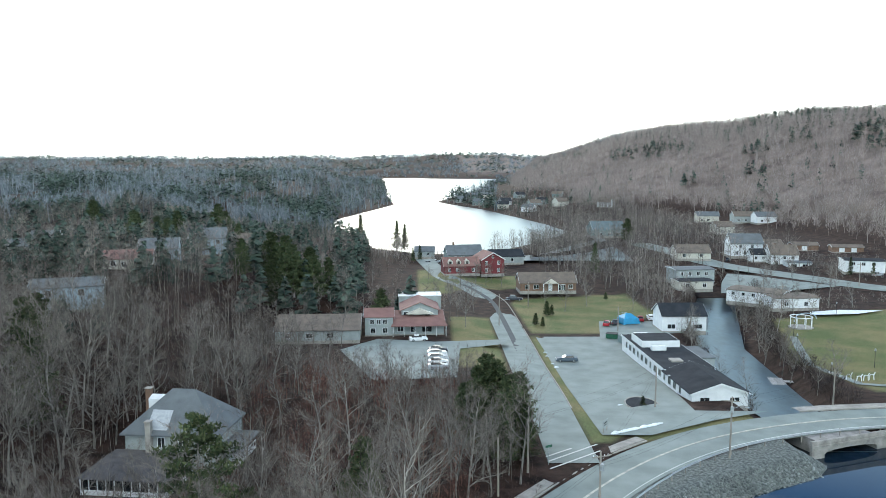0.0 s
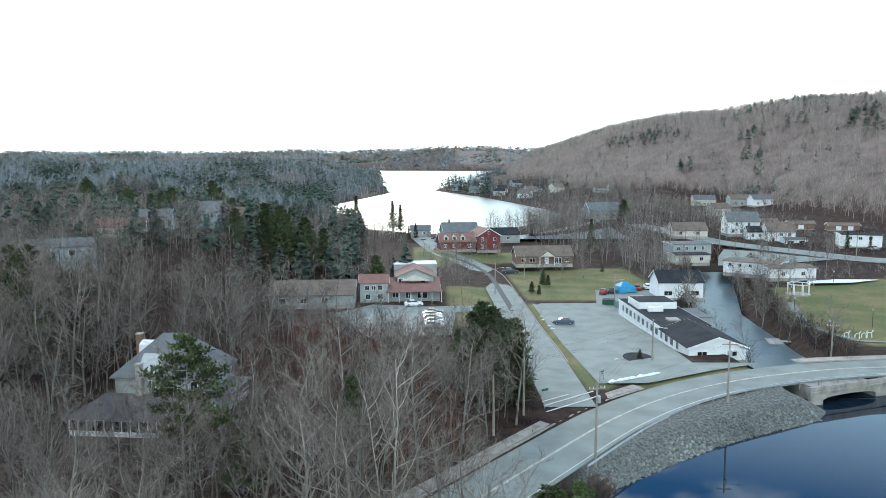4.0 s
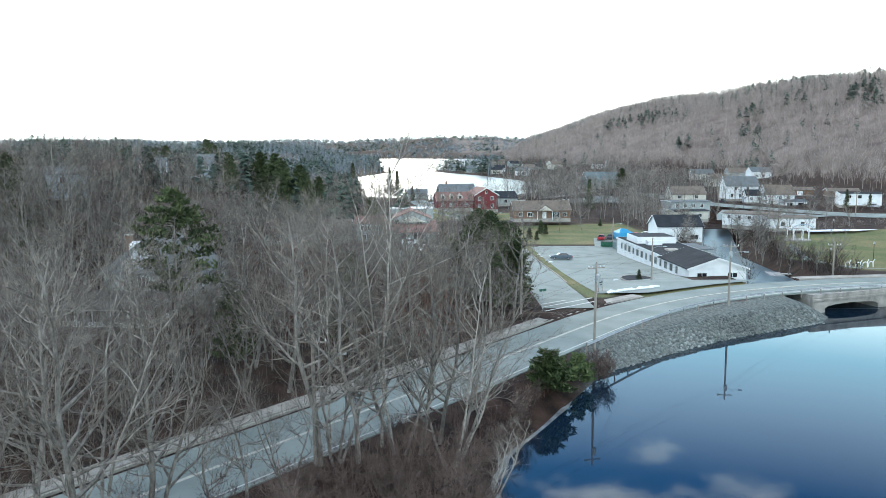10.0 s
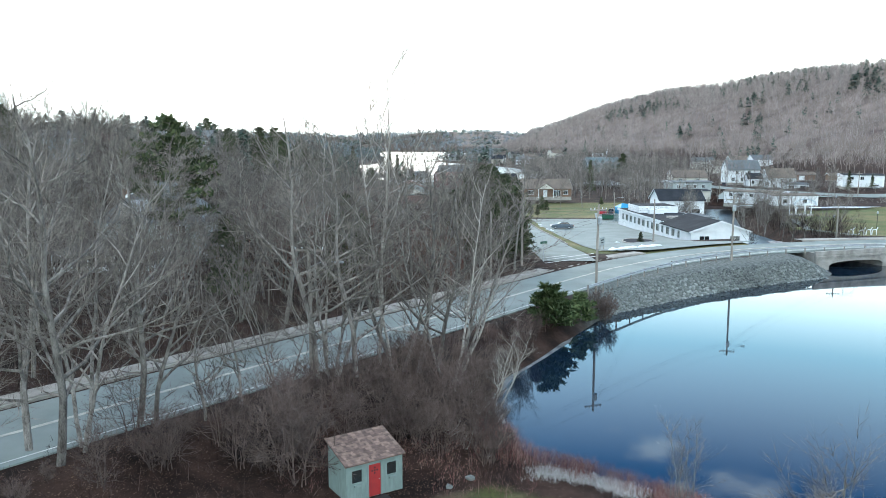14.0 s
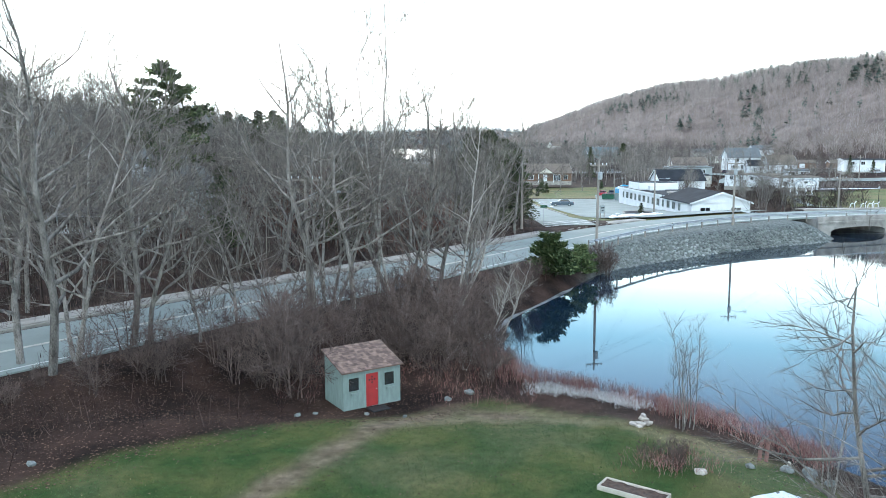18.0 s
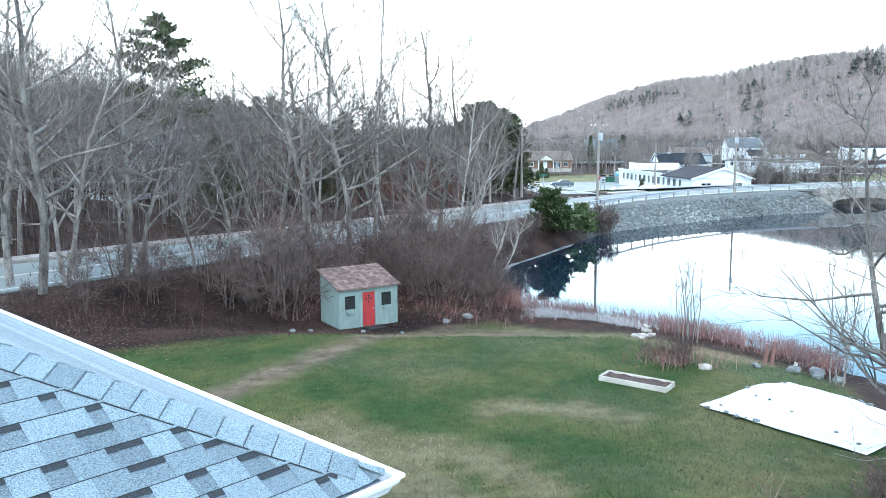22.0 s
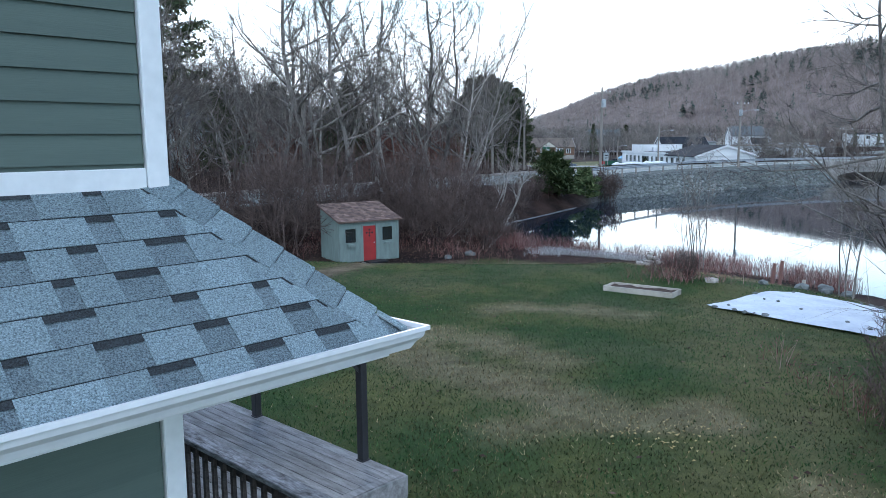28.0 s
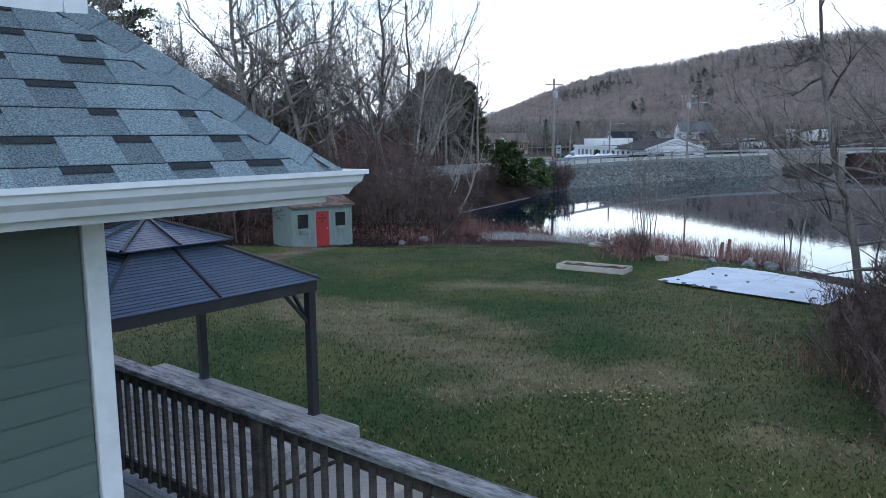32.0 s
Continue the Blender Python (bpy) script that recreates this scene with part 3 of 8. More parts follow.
def sheet(name, poly, z, material, label, category, cut=0):
    bm = bmesh.new()
    bm.faces.new([bm.verts.new((x, y, z)) for x, y in poly])
    for axis in range(2 if cut else 0):
        lo, hi = min(q[axis] for q in poly), max(q[axis] for q in poly)
        for k in range(1, int((hi - lo) / cut) + 1):
            at, nm = Vector((0, 0, 0)), Vector((0, 0, 0))
            at[axis], nm[axis] = lo + k * cut, 1
            bmesh.ops.bisect_plane(bm, geom=bm.verts[:] + bm.edges[:] + bm.faces[:], plane_co=at, plane_no=nm)
    me = bpy.data.meshes.new(name)
    bm.to_mesh(me)
    bm.free()
    return tagged(part(name, me, material), label, category, kind="structure")


sheet("water", [(-2, -40), (150, -40), (150, 130), (-2, 130)], WATER, M_WATER, "dark still pond mirroring the sky", "water")
sheet("water", [(-160, 360), (90, 360), (210, 2150), (-210, 2150)], LAKE, M_LAKE, "pale wide lake under the white sky", "water")


def strip(pts, half0, half1, zf, material, name, label, category, lift=0.05, thick=0.0, parent=None):
    """A band of road along a line, from half0 to half1 to its right (metres)."""
    g = Geo()
    n = len(pts)
    d = np.gradient(pts, axis=0)
    d /= np.linalg.norm(d, axis=1)[:, None]
    nr = np.stack([d[:, 1], -d[:, 0]], 1)
    a, b = pts + nr * half0, pts + nr * half1
    zs = [zf(i / (n - 1)) + lift for i in range(n)]
    low = 0.25 + thick
    for i in range(n):
        g.v += [(*a[i], zs[i] - low), (*a[i], zs[i]), (*b[i], zs[i]), (*b[i], zs[i] - low)]
    for i in range(n - 1):
        k = i * 4
        for j in range(3):
            g.f.append((k + j, k + j + 1, k + 5 + j, k + 4 + j)[::-1])
    ob = part(name, g, material, parent)
    return tagged(ob, label, category, kind="structure") if category else ob


def side_z(a):
    return 3.0 + 2.4 * float(smooth(0.3, 1.0, a))


mz = lambda a: float(main_z(a))
MAIN_F = curve(MAIN, 2.5)
SIDE_F = curve(SIDE, 2.5)
strip(MAIN_F, -4.6, 4.6, mz, M_ASPHALT, "road", "worn grey-blue asphalt road curving past the pond", "road", 0.10)
strip(SIDE_F[1:], -3.8, 3.8, side_z, M_ASPHALT, "road", "straight asphalt side road with a dark patch strip", "road", 0.08)
LOT = [(26, 121.5), (24.5, 150), (23.6, 192.5), (40, 192.5), (44, 214), (70, 216), (70, 198), (57, 196), (57, 182), (44.5, 181), (45.2, 134), (58, 133.5), (47, 128.8), (34, 121.5)]
sheet("pavement", LOT, 3.09, M_ASPHALT, "grey asphalt car park", "car park", 3.0)

# ---------------------------------------------------------------- the green house beside the flight
M_SIDING = mat("dark_green_siding", (0.088, 0.124, 0.108), (0.074, 0.106, 0.092), 0.65, 1.2, 40, 0.08, rnd=0.06, stretch=(0.3, 1, 6))
M_TRIM = mat("white_trim", (0.74, 0.77, 0.79), (0.62, 0.65, 0.67), 0.55, 2, 20, 0.06)
M_GUTTER = mat("white_gutter", (0.76, 0.79, 0.82), (0.62, 0.65, 0.68), 0.35, 1.5, 14, 0.03)
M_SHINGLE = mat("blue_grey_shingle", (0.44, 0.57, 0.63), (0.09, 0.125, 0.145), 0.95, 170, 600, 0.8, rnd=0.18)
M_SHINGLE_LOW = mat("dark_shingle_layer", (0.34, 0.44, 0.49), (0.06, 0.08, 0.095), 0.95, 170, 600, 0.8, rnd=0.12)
# dark granule band of laminated shingles; also colours the painted shadow lines
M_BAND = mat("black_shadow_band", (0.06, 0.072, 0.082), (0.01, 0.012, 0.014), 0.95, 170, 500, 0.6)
M_DECK = mat("weathered_deck_wood", (0.36, 0.36, 0.36), (0.16, 0.158, 0.155), 0.9, 2.5, 22, 0.4, rnd=0.18, stretch=(6, 1, 6))
M_RAILWOOD = mat("dark_weathered_rail", (0.105, 0.09, 0.082), (0.035, 0.03, 0.028), 0.9, 3, 22, 0.4, rnd=0.25, stretch=(4, 1, 4))
M_RAILCAP = mat("weathered_rail_cap", (0.32, 0.335, 0.35), (0.045, 0.044, 0.046), 0.85, 7, 26, 0.4, stretch=(4, 0.8, 4))
M_DARKSTEEL = mat("dark_bronze_steel", (0.035, 0.035, 0.04), (0.022, 0.022, 0.026), 0.5, 2, 20, 0.05)
M_METALROOF = mat("blue_grey_metal_roof", (0.075, 0.1, 0.145), (0.055, 0.074, 0.11), 0.42, 1.5, 12, 0.05, rnd=0.12, spec=0.5)

HOUSE = pose(-0.238, 4.836, 0, 0, 0, 46.8)
house = thing("house", "dark green lap-sided house with white trim and grey shingle roofs", "house", pose(-0.25, 4.945, 0, 0, 0, 46.8))
HX, HY = -9.0, 8.0                     # the corner is at the origin; the house lies to -x and +y
core = Geo().box(HX, 0.03, 1.2, -0.09, HY, 8.5)
part("wall_core", core, M_SIDING, house)


def lap_board(length, expo):
    """One board of lap siding, thick at its foot."""
    return Geo().add([(0, -0.022, 0), (length, -0.022, 0), (length, -0.006, expo + 0.02), (0, -0.006, expo + 0.02), (0, 0.03, 0), (length, 0.03, 0), (length, 0.03, expo + 0.02), (0, 0.03, expo + 0.02)],
                     [(0, 1, 2, 3), (1, 5, 6, 2), (5, 4, 7, 6), (4, 0, 3, 7), (3, 2, 6, 7), (4, 5, 1, 0)])


wall_front = part("wall_front", Geo().box(HX, 0.0, 1.2, -0.06, 0.03, 8.48), M_SIDING, house)
wall_side = part("wall_side", Geo().box(-0.088, 0.032, 1.2, -0.06, HY, 8.48), M_SIDING, house)
EXPO = 0.113
board = lap_board(-HX - 0.12, EXPO).mesh("siding_board")
board.materials.append(M_SIDING)
board_side = lap_board(HY - 0.11, EXPO).mesh("siding_board")
board_side.materials.append(M_SIDING)
for i in range(64):
    z = 1.3 + i * EXPO
    if z > 8.4:
        break
    b = part("siding_board", board, None, wall_front)
    b.location = (HX, 0, z)
    b = part("siding_board", board_side, None, wall_side)
    b.matrix_local = pose(-0.06, 0.11, z, 0, 0, 90)
for z0, z1 in ((1.25, 5.98), (6.72, 8.5)):
    part("corner_board", Geo().bevel_box(-0.112, -0.034, z0, -0.025, 0.0, z1, 0.004), M_TRIM, house, "white corner board")
    part("corner_board", Geo().bevel_box(-0.058, 0.002, z0, -0.025, 0.115, z1, 0.004), M_TRIM, house, "white corner board")
part("flashing_board", Geo().bevel_box(HX, -0.03, 6.6, -0.114, -0.002, 6.82, 0.004), M_TRIM, house, "white skirting board above the lower roof")
part("flashing_board", Geo().bevel_box(-0.058, 0.118, 6.6, -0.03, HY, 6.82, 0.004), M_TRIM, house)


def shingle_roof(owner, over, z_eave, slope, run_in, label, reach, seed, shift=(0, 0, 0), sink=0.0):
    """Two hipped slopes that meet on the corner's diagonal: courses of tabs, hip caps, gutter, fascia and soffit.
    The eaves stand `over` outside the walls; the roof climbs `run_in` metres inwards by `slope`."""
    rnd = random.Random(seed)
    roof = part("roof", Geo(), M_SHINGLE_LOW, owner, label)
    e = over - 0.055
    deck = Geo()
    r = run_in
    # decking under the shingles: front slope, side slope
    for side in (0, 1):
        def P(s, d, h=0.0):
            """s: along the eave from the tip inwards; d: up the slope, in plan; h: off the deck."""
            z = z_eave + slope * d
            n = Vector((0, -slope, 1)).normalized() * h
            if side == 0:
                return Vector((e - s, -e + d, z)) + n
            return Vector((e - d, -e + s, z)) + Vector((slope, 0, 1)).normalized() * h
        length = reach
        fl = (0, 1, 2, 3) if side == 0 else (3, 2, 1, 0)
        slab = Geo().add([P(0, 0), P(length, 0), P(length, r), P(r, r)], [fl[::-1]])
        slab.add([P(0.01, 0, -0.03), P(length, 0, -0.03), P(length, r, -0.03), P(r, r, -0.03)], [fl])
        k = len(deck.v)
        deck.v += slab.v
        deck.f += [tuple(i + k for i in q) for q in slab.f]
        course = 0.131 / math.sqrt(1 + slope * slope)
        n_c = int(r / course) + 1
        for c in range(n_c):
            d0, d1 = c * course - 0.012, min((c + 1) * course + 0.01, r)
            if d1 <= d0:
                continue
            near = side == 0
            s = max(d0, 0) + 0.10
            if not near:
                g = Geo()
                q = [P(s, d0, 0.012), P(length, d0, 0.012), P(length, d1, 0.004), P(s, d1, 0.004)]
                g.add(q + [P(s, d0, 0), P(length, d0, 0)], [(3, 2, 1, 0), (0, 1, 5, 4)])
                part("shingle_course", g, M_SHINGLE, roof)
                continue
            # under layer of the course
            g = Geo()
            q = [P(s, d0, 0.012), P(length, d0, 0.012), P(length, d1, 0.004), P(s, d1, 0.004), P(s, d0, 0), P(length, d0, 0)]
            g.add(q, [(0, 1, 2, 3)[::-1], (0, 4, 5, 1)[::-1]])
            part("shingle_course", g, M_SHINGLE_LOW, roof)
            # black strip paints the shadow line at each course's dark lower edge
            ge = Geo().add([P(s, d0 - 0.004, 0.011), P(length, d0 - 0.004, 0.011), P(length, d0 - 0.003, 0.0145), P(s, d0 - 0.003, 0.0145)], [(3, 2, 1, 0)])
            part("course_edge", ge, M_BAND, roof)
            at = s
            while at < min(length, 4.4):
                w, gap = rnd.uniform(0.13, 0.27), rnd.choice((0.0, 0.07, 0.10, 0.13, 0.16))
                a, b = at, min(at + w, length)
                m = 0.012
                g = Geo()
                g.add([P(a, d0 - 0.002, 0.0165), P(b, d0 - 0.002, 0.0165), P(b - m * 0, d1, 0.010), P(a, d1, 0.010), P(a, d0 - 0.002, 0.010), P(b, d0 - 0.002, 0.010), P(b, d1, 0.004), P(a, d1, 0.004)],
                      [(3, 2, 1, 0), (0, 1, 5, 4), (1, 2, 6, 5), (3, 0, 4, 7)])
                part("shingle", g, M_SHINGLE, roof)
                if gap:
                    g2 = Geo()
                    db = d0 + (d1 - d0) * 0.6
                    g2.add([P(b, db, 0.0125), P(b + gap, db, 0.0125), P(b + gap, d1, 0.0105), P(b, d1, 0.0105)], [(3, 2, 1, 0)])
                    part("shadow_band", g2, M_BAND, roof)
                at = b + gap
            if length > 4.4:
                g = Geo()
                q = [P(4.4, d0, 0.02), P(length, d0, 0.02), P(length, d1, 0.012), P(4.4, d1, 0.012)]
                g.add(q, [(3, 2, 1, 0)])
                part("shingle_course", g, M_SHINGLE, roof)
    deck.v = [tuple(p) for p in deck.v]
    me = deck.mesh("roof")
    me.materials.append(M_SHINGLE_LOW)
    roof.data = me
    # hip caps
    step = 0.088
    i = 0
    k1 = 1 + slope * slope
    kn = math.sqrt(k1 * (k1 + 1))

    def Q(dd, off, h):
        """dd: up the hip, in plan; off: square to the hip down its front (-) or side (+) slope; h: off the deck."""
        u = abs(off) / kn
        z = z_eave + slope * dd - slope * u + h
        return (e - dd - k1 * u, -e + dd - u, z) if off < 0 else (e - dd + u, -e + dd + k1 * u, z)

    # black strip added to draw the dark line beside and between the caps
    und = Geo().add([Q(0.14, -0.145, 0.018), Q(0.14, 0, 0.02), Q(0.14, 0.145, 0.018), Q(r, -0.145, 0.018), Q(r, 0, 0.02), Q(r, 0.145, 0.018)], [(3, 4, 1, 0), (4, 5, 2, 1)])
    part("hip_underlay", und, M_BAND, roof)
    while i * step < r + 0.02:
        d = i * step
        lift = 0.027
        d2 = d + step * 0.97
        g = Geo()
        half = min(0.135, d * 1.1 + 0.02)
        a0, a1, a2 = Q(d, -half, lift), Q(d, 0.0, lift + 0.006), Q(d, half, lift)
        b0, b1, b2 = Q(d2, -half, lift - 0.008), Q(d2, 0.0, lift - 0.002), Q(d2, half, lift - 0.008)
        lo = [(p[0], p[1], p[2] - 0.012) for p in (a0, a1, a2)]
        g.add([a0, a1, a2, b0, b1, b2] + lo, [(0, 1, 4, 3)[::-1], (1, 2, 5, 4)[::-1], (0, 6, 7, 1)[::-1], (1, 7, 8, 2)[::-1], (0, 3, 6)])
        part("hip_cap", g, M_SHINGLE, roof)
        i += 1
    # gutter: ogee trough mitred round the corner
    prof = [(0.0, 0.0), (0.0, -0.09), (0.06, -0.09), (0.075, -0.062), (0.098, -0.04), (0.105, -0.012), (0.118, -0.012), (0.118, 0.006), (0.105, 0.006), (0.092, -0.01), (0.086, -0.04), (0.066, -0.066), (0.05, -0.08), (0.01, -0.08), (0.01, 0.0)]
    o0 = over - 0.105
    z0 = z_eave + 0.0
    g = Geo()
    n = len(prof)
    stations = []
    for (x, y, mx, my) in ((-reach, None, 0, 1), (0, 0, 1, 1), (None, reach, 1, 0)):
        for px_, pz in prof:
            o = o0 + px_
            if x is not None and x < 0:
                stations.append((e - reach, -o, z0 + pz))
            elif x == 0:
                stations.append((o, -o, z0 + pz))
            else:
                stations.append((o, -e + reach, z0 + pz))
    fs = []
    for sgm in range(2):
        for j in range(n):
            j2 = (j + 1) % n
            fs.append((sgm * n + j, (sgm + 1) * n + j, (sgm + 1) * n + j2, sgm * n + j2))
    fs += [tuple(range(n)), tuple(range(3 * n - 1, 2 * n - 1, -1))]
    g.add(stations, fs)
    gut = part("gutter", g, M_GUTTER, owner, "white ogee gutter")
    for j in range(5):
        g = Geo().tube([(e - 0.45 - j * 0.62, -o0 - 0.02, z0 - 0.012), (e - 0.45 - j * 0.62, -o0 - 0.02, z0 + 0.004)], [0.012, 0.012], 8)
        part("gutter_screw", g, M_METAL, gut)
    f = Geo()
    ff = o0 - 0.004
    f.add([(e - reach, -ff, z0 - 0.122), (ff, -ff, z0 - 0.122), (ff, -e + reach, z0 - 0.122), (e - reach, -ff, z0 - 0.01), (ff, -ff, z0 - 0.01), (ff, -e + reach, z0 - 0.01),
           (e - reach, -ff + 0.03, z0 - 0.122), (ff - 0.03, -ff + 0.03, z0 - 0.122), (ff - 0.03, -e + reach, z0 - 0.122)],
          [(0, 1, 4, 3), (1, 2, 5, 4), (6, 7, 1, 0), (7, 8, 2, 1)])
    fas = part("fascia", f, M_TRIM, owner, "white fascia board")
    s = Geo()
    fz = z0 - 0.112
    s.add([(e - reach, -ff + 0.02, fz), (ff - 0.02, -ff + 0.02, fz), (ff - 0.02, -e + reach, fz), (-0.3, -e + reach, fz), (-0.3, 0.3, fz), (e - reach, 0.3, fz)], [(0, 1, 4, 5), (1, 2, 3, 4)])
    sof = part("soffit", s, M_TRIM, owner, "white vented soffit")
    for q in (roof, gut, fas, sof):
        q.location = shift
    roof.location.z -= sink
    return roof


shingle_roof(house, 0.715, 6.15, 0.96, 0.70, "steep blue-grey shingle skirt roof", 8.0, 3, sink=0.03)
shingle_roof(house, 0.623, 8.585, 0.52, 3.9, "blue-grey shingle hip roof", 8.0, 7, (0.205, 0.22, 0))
# the rest of the upper roof, beyond the ridge
part("roof_back", Geo().add([(HX + 0.6, 3.3, 10.59), (-3.3, 3.3, 10.59), (-3.3, HY + 0.5, 10.59), (HX + 0.6, HY + 0.5, 10.59), (HX - 0.3, HY + 0.8, 8.55), (-0.5, HY + 0.8, 8.55)],
                            [(0, 1, 2, 3), (3, 2, 5, 4)]), M_SHINGLE, house)
spot = part("eave_lamp", Geo().tube([(0.25, -0.12, 8.43), (0.25, -0.13, 8.39), (0.245, -0.15, 8.365)], [0.02, 0.024, 0.02], 8), M_DARKSTEEL, house, "small black eave floodlight")
part("lamp_glass", Geo().tube([(0.245, -0.145, 8.375), (0.24, -0.175, 8.33)], [0.026, 0.03], 10), M_SNOW, spot, "pale lamp glass")

# ---------------------------------------------------------------- upper deck with its railing
deck = thing("deck", "raised weathered wooden deck along the green house", "deck", HOUSE)
DZ = 3.5
for i in range(12):
    part("deck_board", Geo().bevel_box(0.05 + i * 0.135, -1.4, DZ - 0.035, 0.05 + i * 0.135 + 0.127, 6.0, DZ, 0.004), M_DECK, deck)
part("deck_frame", Geo().box(0.04, -1.38, DZ - 0.28, 1.66, -1.33, DZ - 0.037).box(1.62, -1.33, DZ - 0.28, 1.66, 5.98, DZ - 0.037), M_RAILWOOD, deck)
for y in (-1.3, 1.2, 3.6, 5.9):
    part("deck_post", Geo().bevel_box(1.5, y - 0.06, 1.3, 1.618, y + 0.06, DZ - 0.04, 0.006), M_RAILWOOD, deck)
railing = thing("deck_railing", "dark weathered wooden railing with flat grey cap", "railing", HOUSE)
part("rail_cap", Geo().bevel_box(1.53, -1.45, 4.46, 1.68, 6.0, 4.5, 0.006), M_RAILCAP, railing, "wide weathered rail cap")
part("top_rail", Geo().bevel_box(1.625, -1.4, 4.33, 1.663, 6.0, 4.456, 0.004), M_RAILWOOD, railing)
part("bottom_rail", Geo().bevel_box(1.6, -1.4, 3.58, 1.636, 6.0, 3.67, 0.004), M_RAILWOOD, railing)
bal = Geo().bevel_box(-0.018, -0.018, 0, 0.018, 0.018, 0.86, 0.003).mesh("baluster")
bal.materials.append(M_RAILWOOD)
for i in range(52):
    b = part("baluster", bal, None, railing)
    b.location = (1.6, -1.35 + i * 0.14, 3.56)
for y in (-1.4, 1.25, 3.65, 5.95):
    part("rail_post", Geo().bevel_box(1.555, y - 0.045, 3.5, 1.622, y + 0.045, 4.455, 0.005), M_RAILWOOD, railing)

# ---------------------------------------------------------------- gazebo platform and gazebo
PZ = 2.76
platform = thing("deck_platform", "low weathered plank platform under the gazebo", "platform", HOUSE)
for i in range(22):
    x0 = 4.93 - (i + 1) * 0.146
    part("deck_board", Geo().bevel_box(x0, 3.98, PZ - 0.035, x0 + 0.138, 8.2, PZ, 0.004), M_DECK, platform)
part("end_board", Geo().bevel_box(1.72, 3.84, PZ - 0.035, 4.93, 3.975, PZ, 0.004), M_DECK, platform)
part("skirt_board", Geo().bevel_box(1.72, 3.80, PZ - 0.3, 4.96, 3.838, PZ - 0.01, 0.004), M_DECK, platform)
part("skirt_board", Geo().bevel_box(4.934, 3.84, PZ - 0.3, 4.97, 8.2, PZ - 0.01, 0.004), M_DECK, platform)
part("platform_base", Geo().box(1.75, 3.88, 1.2, 4.9, 8.18, PZ - 0.04), M_RAILWOOD, platform)
step = thing("concrete_step", "pale flat concrete step at the platform's end", "step", HOUSE)
part("slab", Geo().bevel_box(1.72, 2.7, 1.2, 5.1, 3.79, 2.42, 0.02), M_CONCRETE, step)
lower = thing("deck_platform", "small lower platform with a red-brown mat on it", "platform", HOUSE)
part("slab", Geo().bevel_box(2.2, 8.25, 1.2, 5.1, 10.6, 2.5, 0.02), M_DECK, lower)
part("mat", Geo().bevel_box(2.4, 8.4, 2.504, 4.85, 10.4, 2.53, 0.01), M_ROOF_PINK, lower, "red-brown mat")

gazebo = thing("gazebo", "dark metal gazebo with a two-tier ribbed roof", "gazebo", HOUSE)
GX0, GX1, GY0, GY1 = 2.05, 4.9, 4.42, 7.38
GE, CX, CY = 4.53, 3.48, 5.9
for x in (GX0 + 0.07, GX1 - 0.02):
    for y in (GY0 + 0.14, GY1 - 0.36):
        p = part("post", Geo().bevel_box(x - 0.055, y - 0.055, PZ + 0.004, x + 0.055, y + 0.055, GE - 0.06, 0.008), M_DARKSTEEL, gazebo)
        part("base_plate", Geo().bevel_box(x - 0.068, y - 0.068, PZ, x + 0.068, y + 0.068, PZ + 0.015, 0.005), M_DARKSTEEL, p)
        sx, sy = (1 if x < CX else -1), (1 if y < CY else -1)
        for ax, ay in ((sx, 0), (0, sy))[1 if x < CX else 0:]:
            g = Geo().tube([(x + ax * 0.04, y + ay * 0.04, GE - 0.55), (x + ax * 0.42, y + ay * 0.42, GE - 0.12)], [0.028, 0.028], 4)
            part("brace", g, M_DARKSTEEL, p)
for x0, y0, x1, y1 in ((GX0, GY0, GX1, GY0 + 0.05), (GX0, GY1 - 0.05, GX1, GY1), (GX0, GY0 + 0.05, GX0 + 0.05, GY1 - 0.05), (GX1 - 0.05, GY0 + 0.05, GX1, GY1 - 0.05)):
    part("beam", Geo().bevel_box(x0, y0, GE - 0.13, x1, y1, GE, 0.006), M_DARKSTEEL, gazebo)


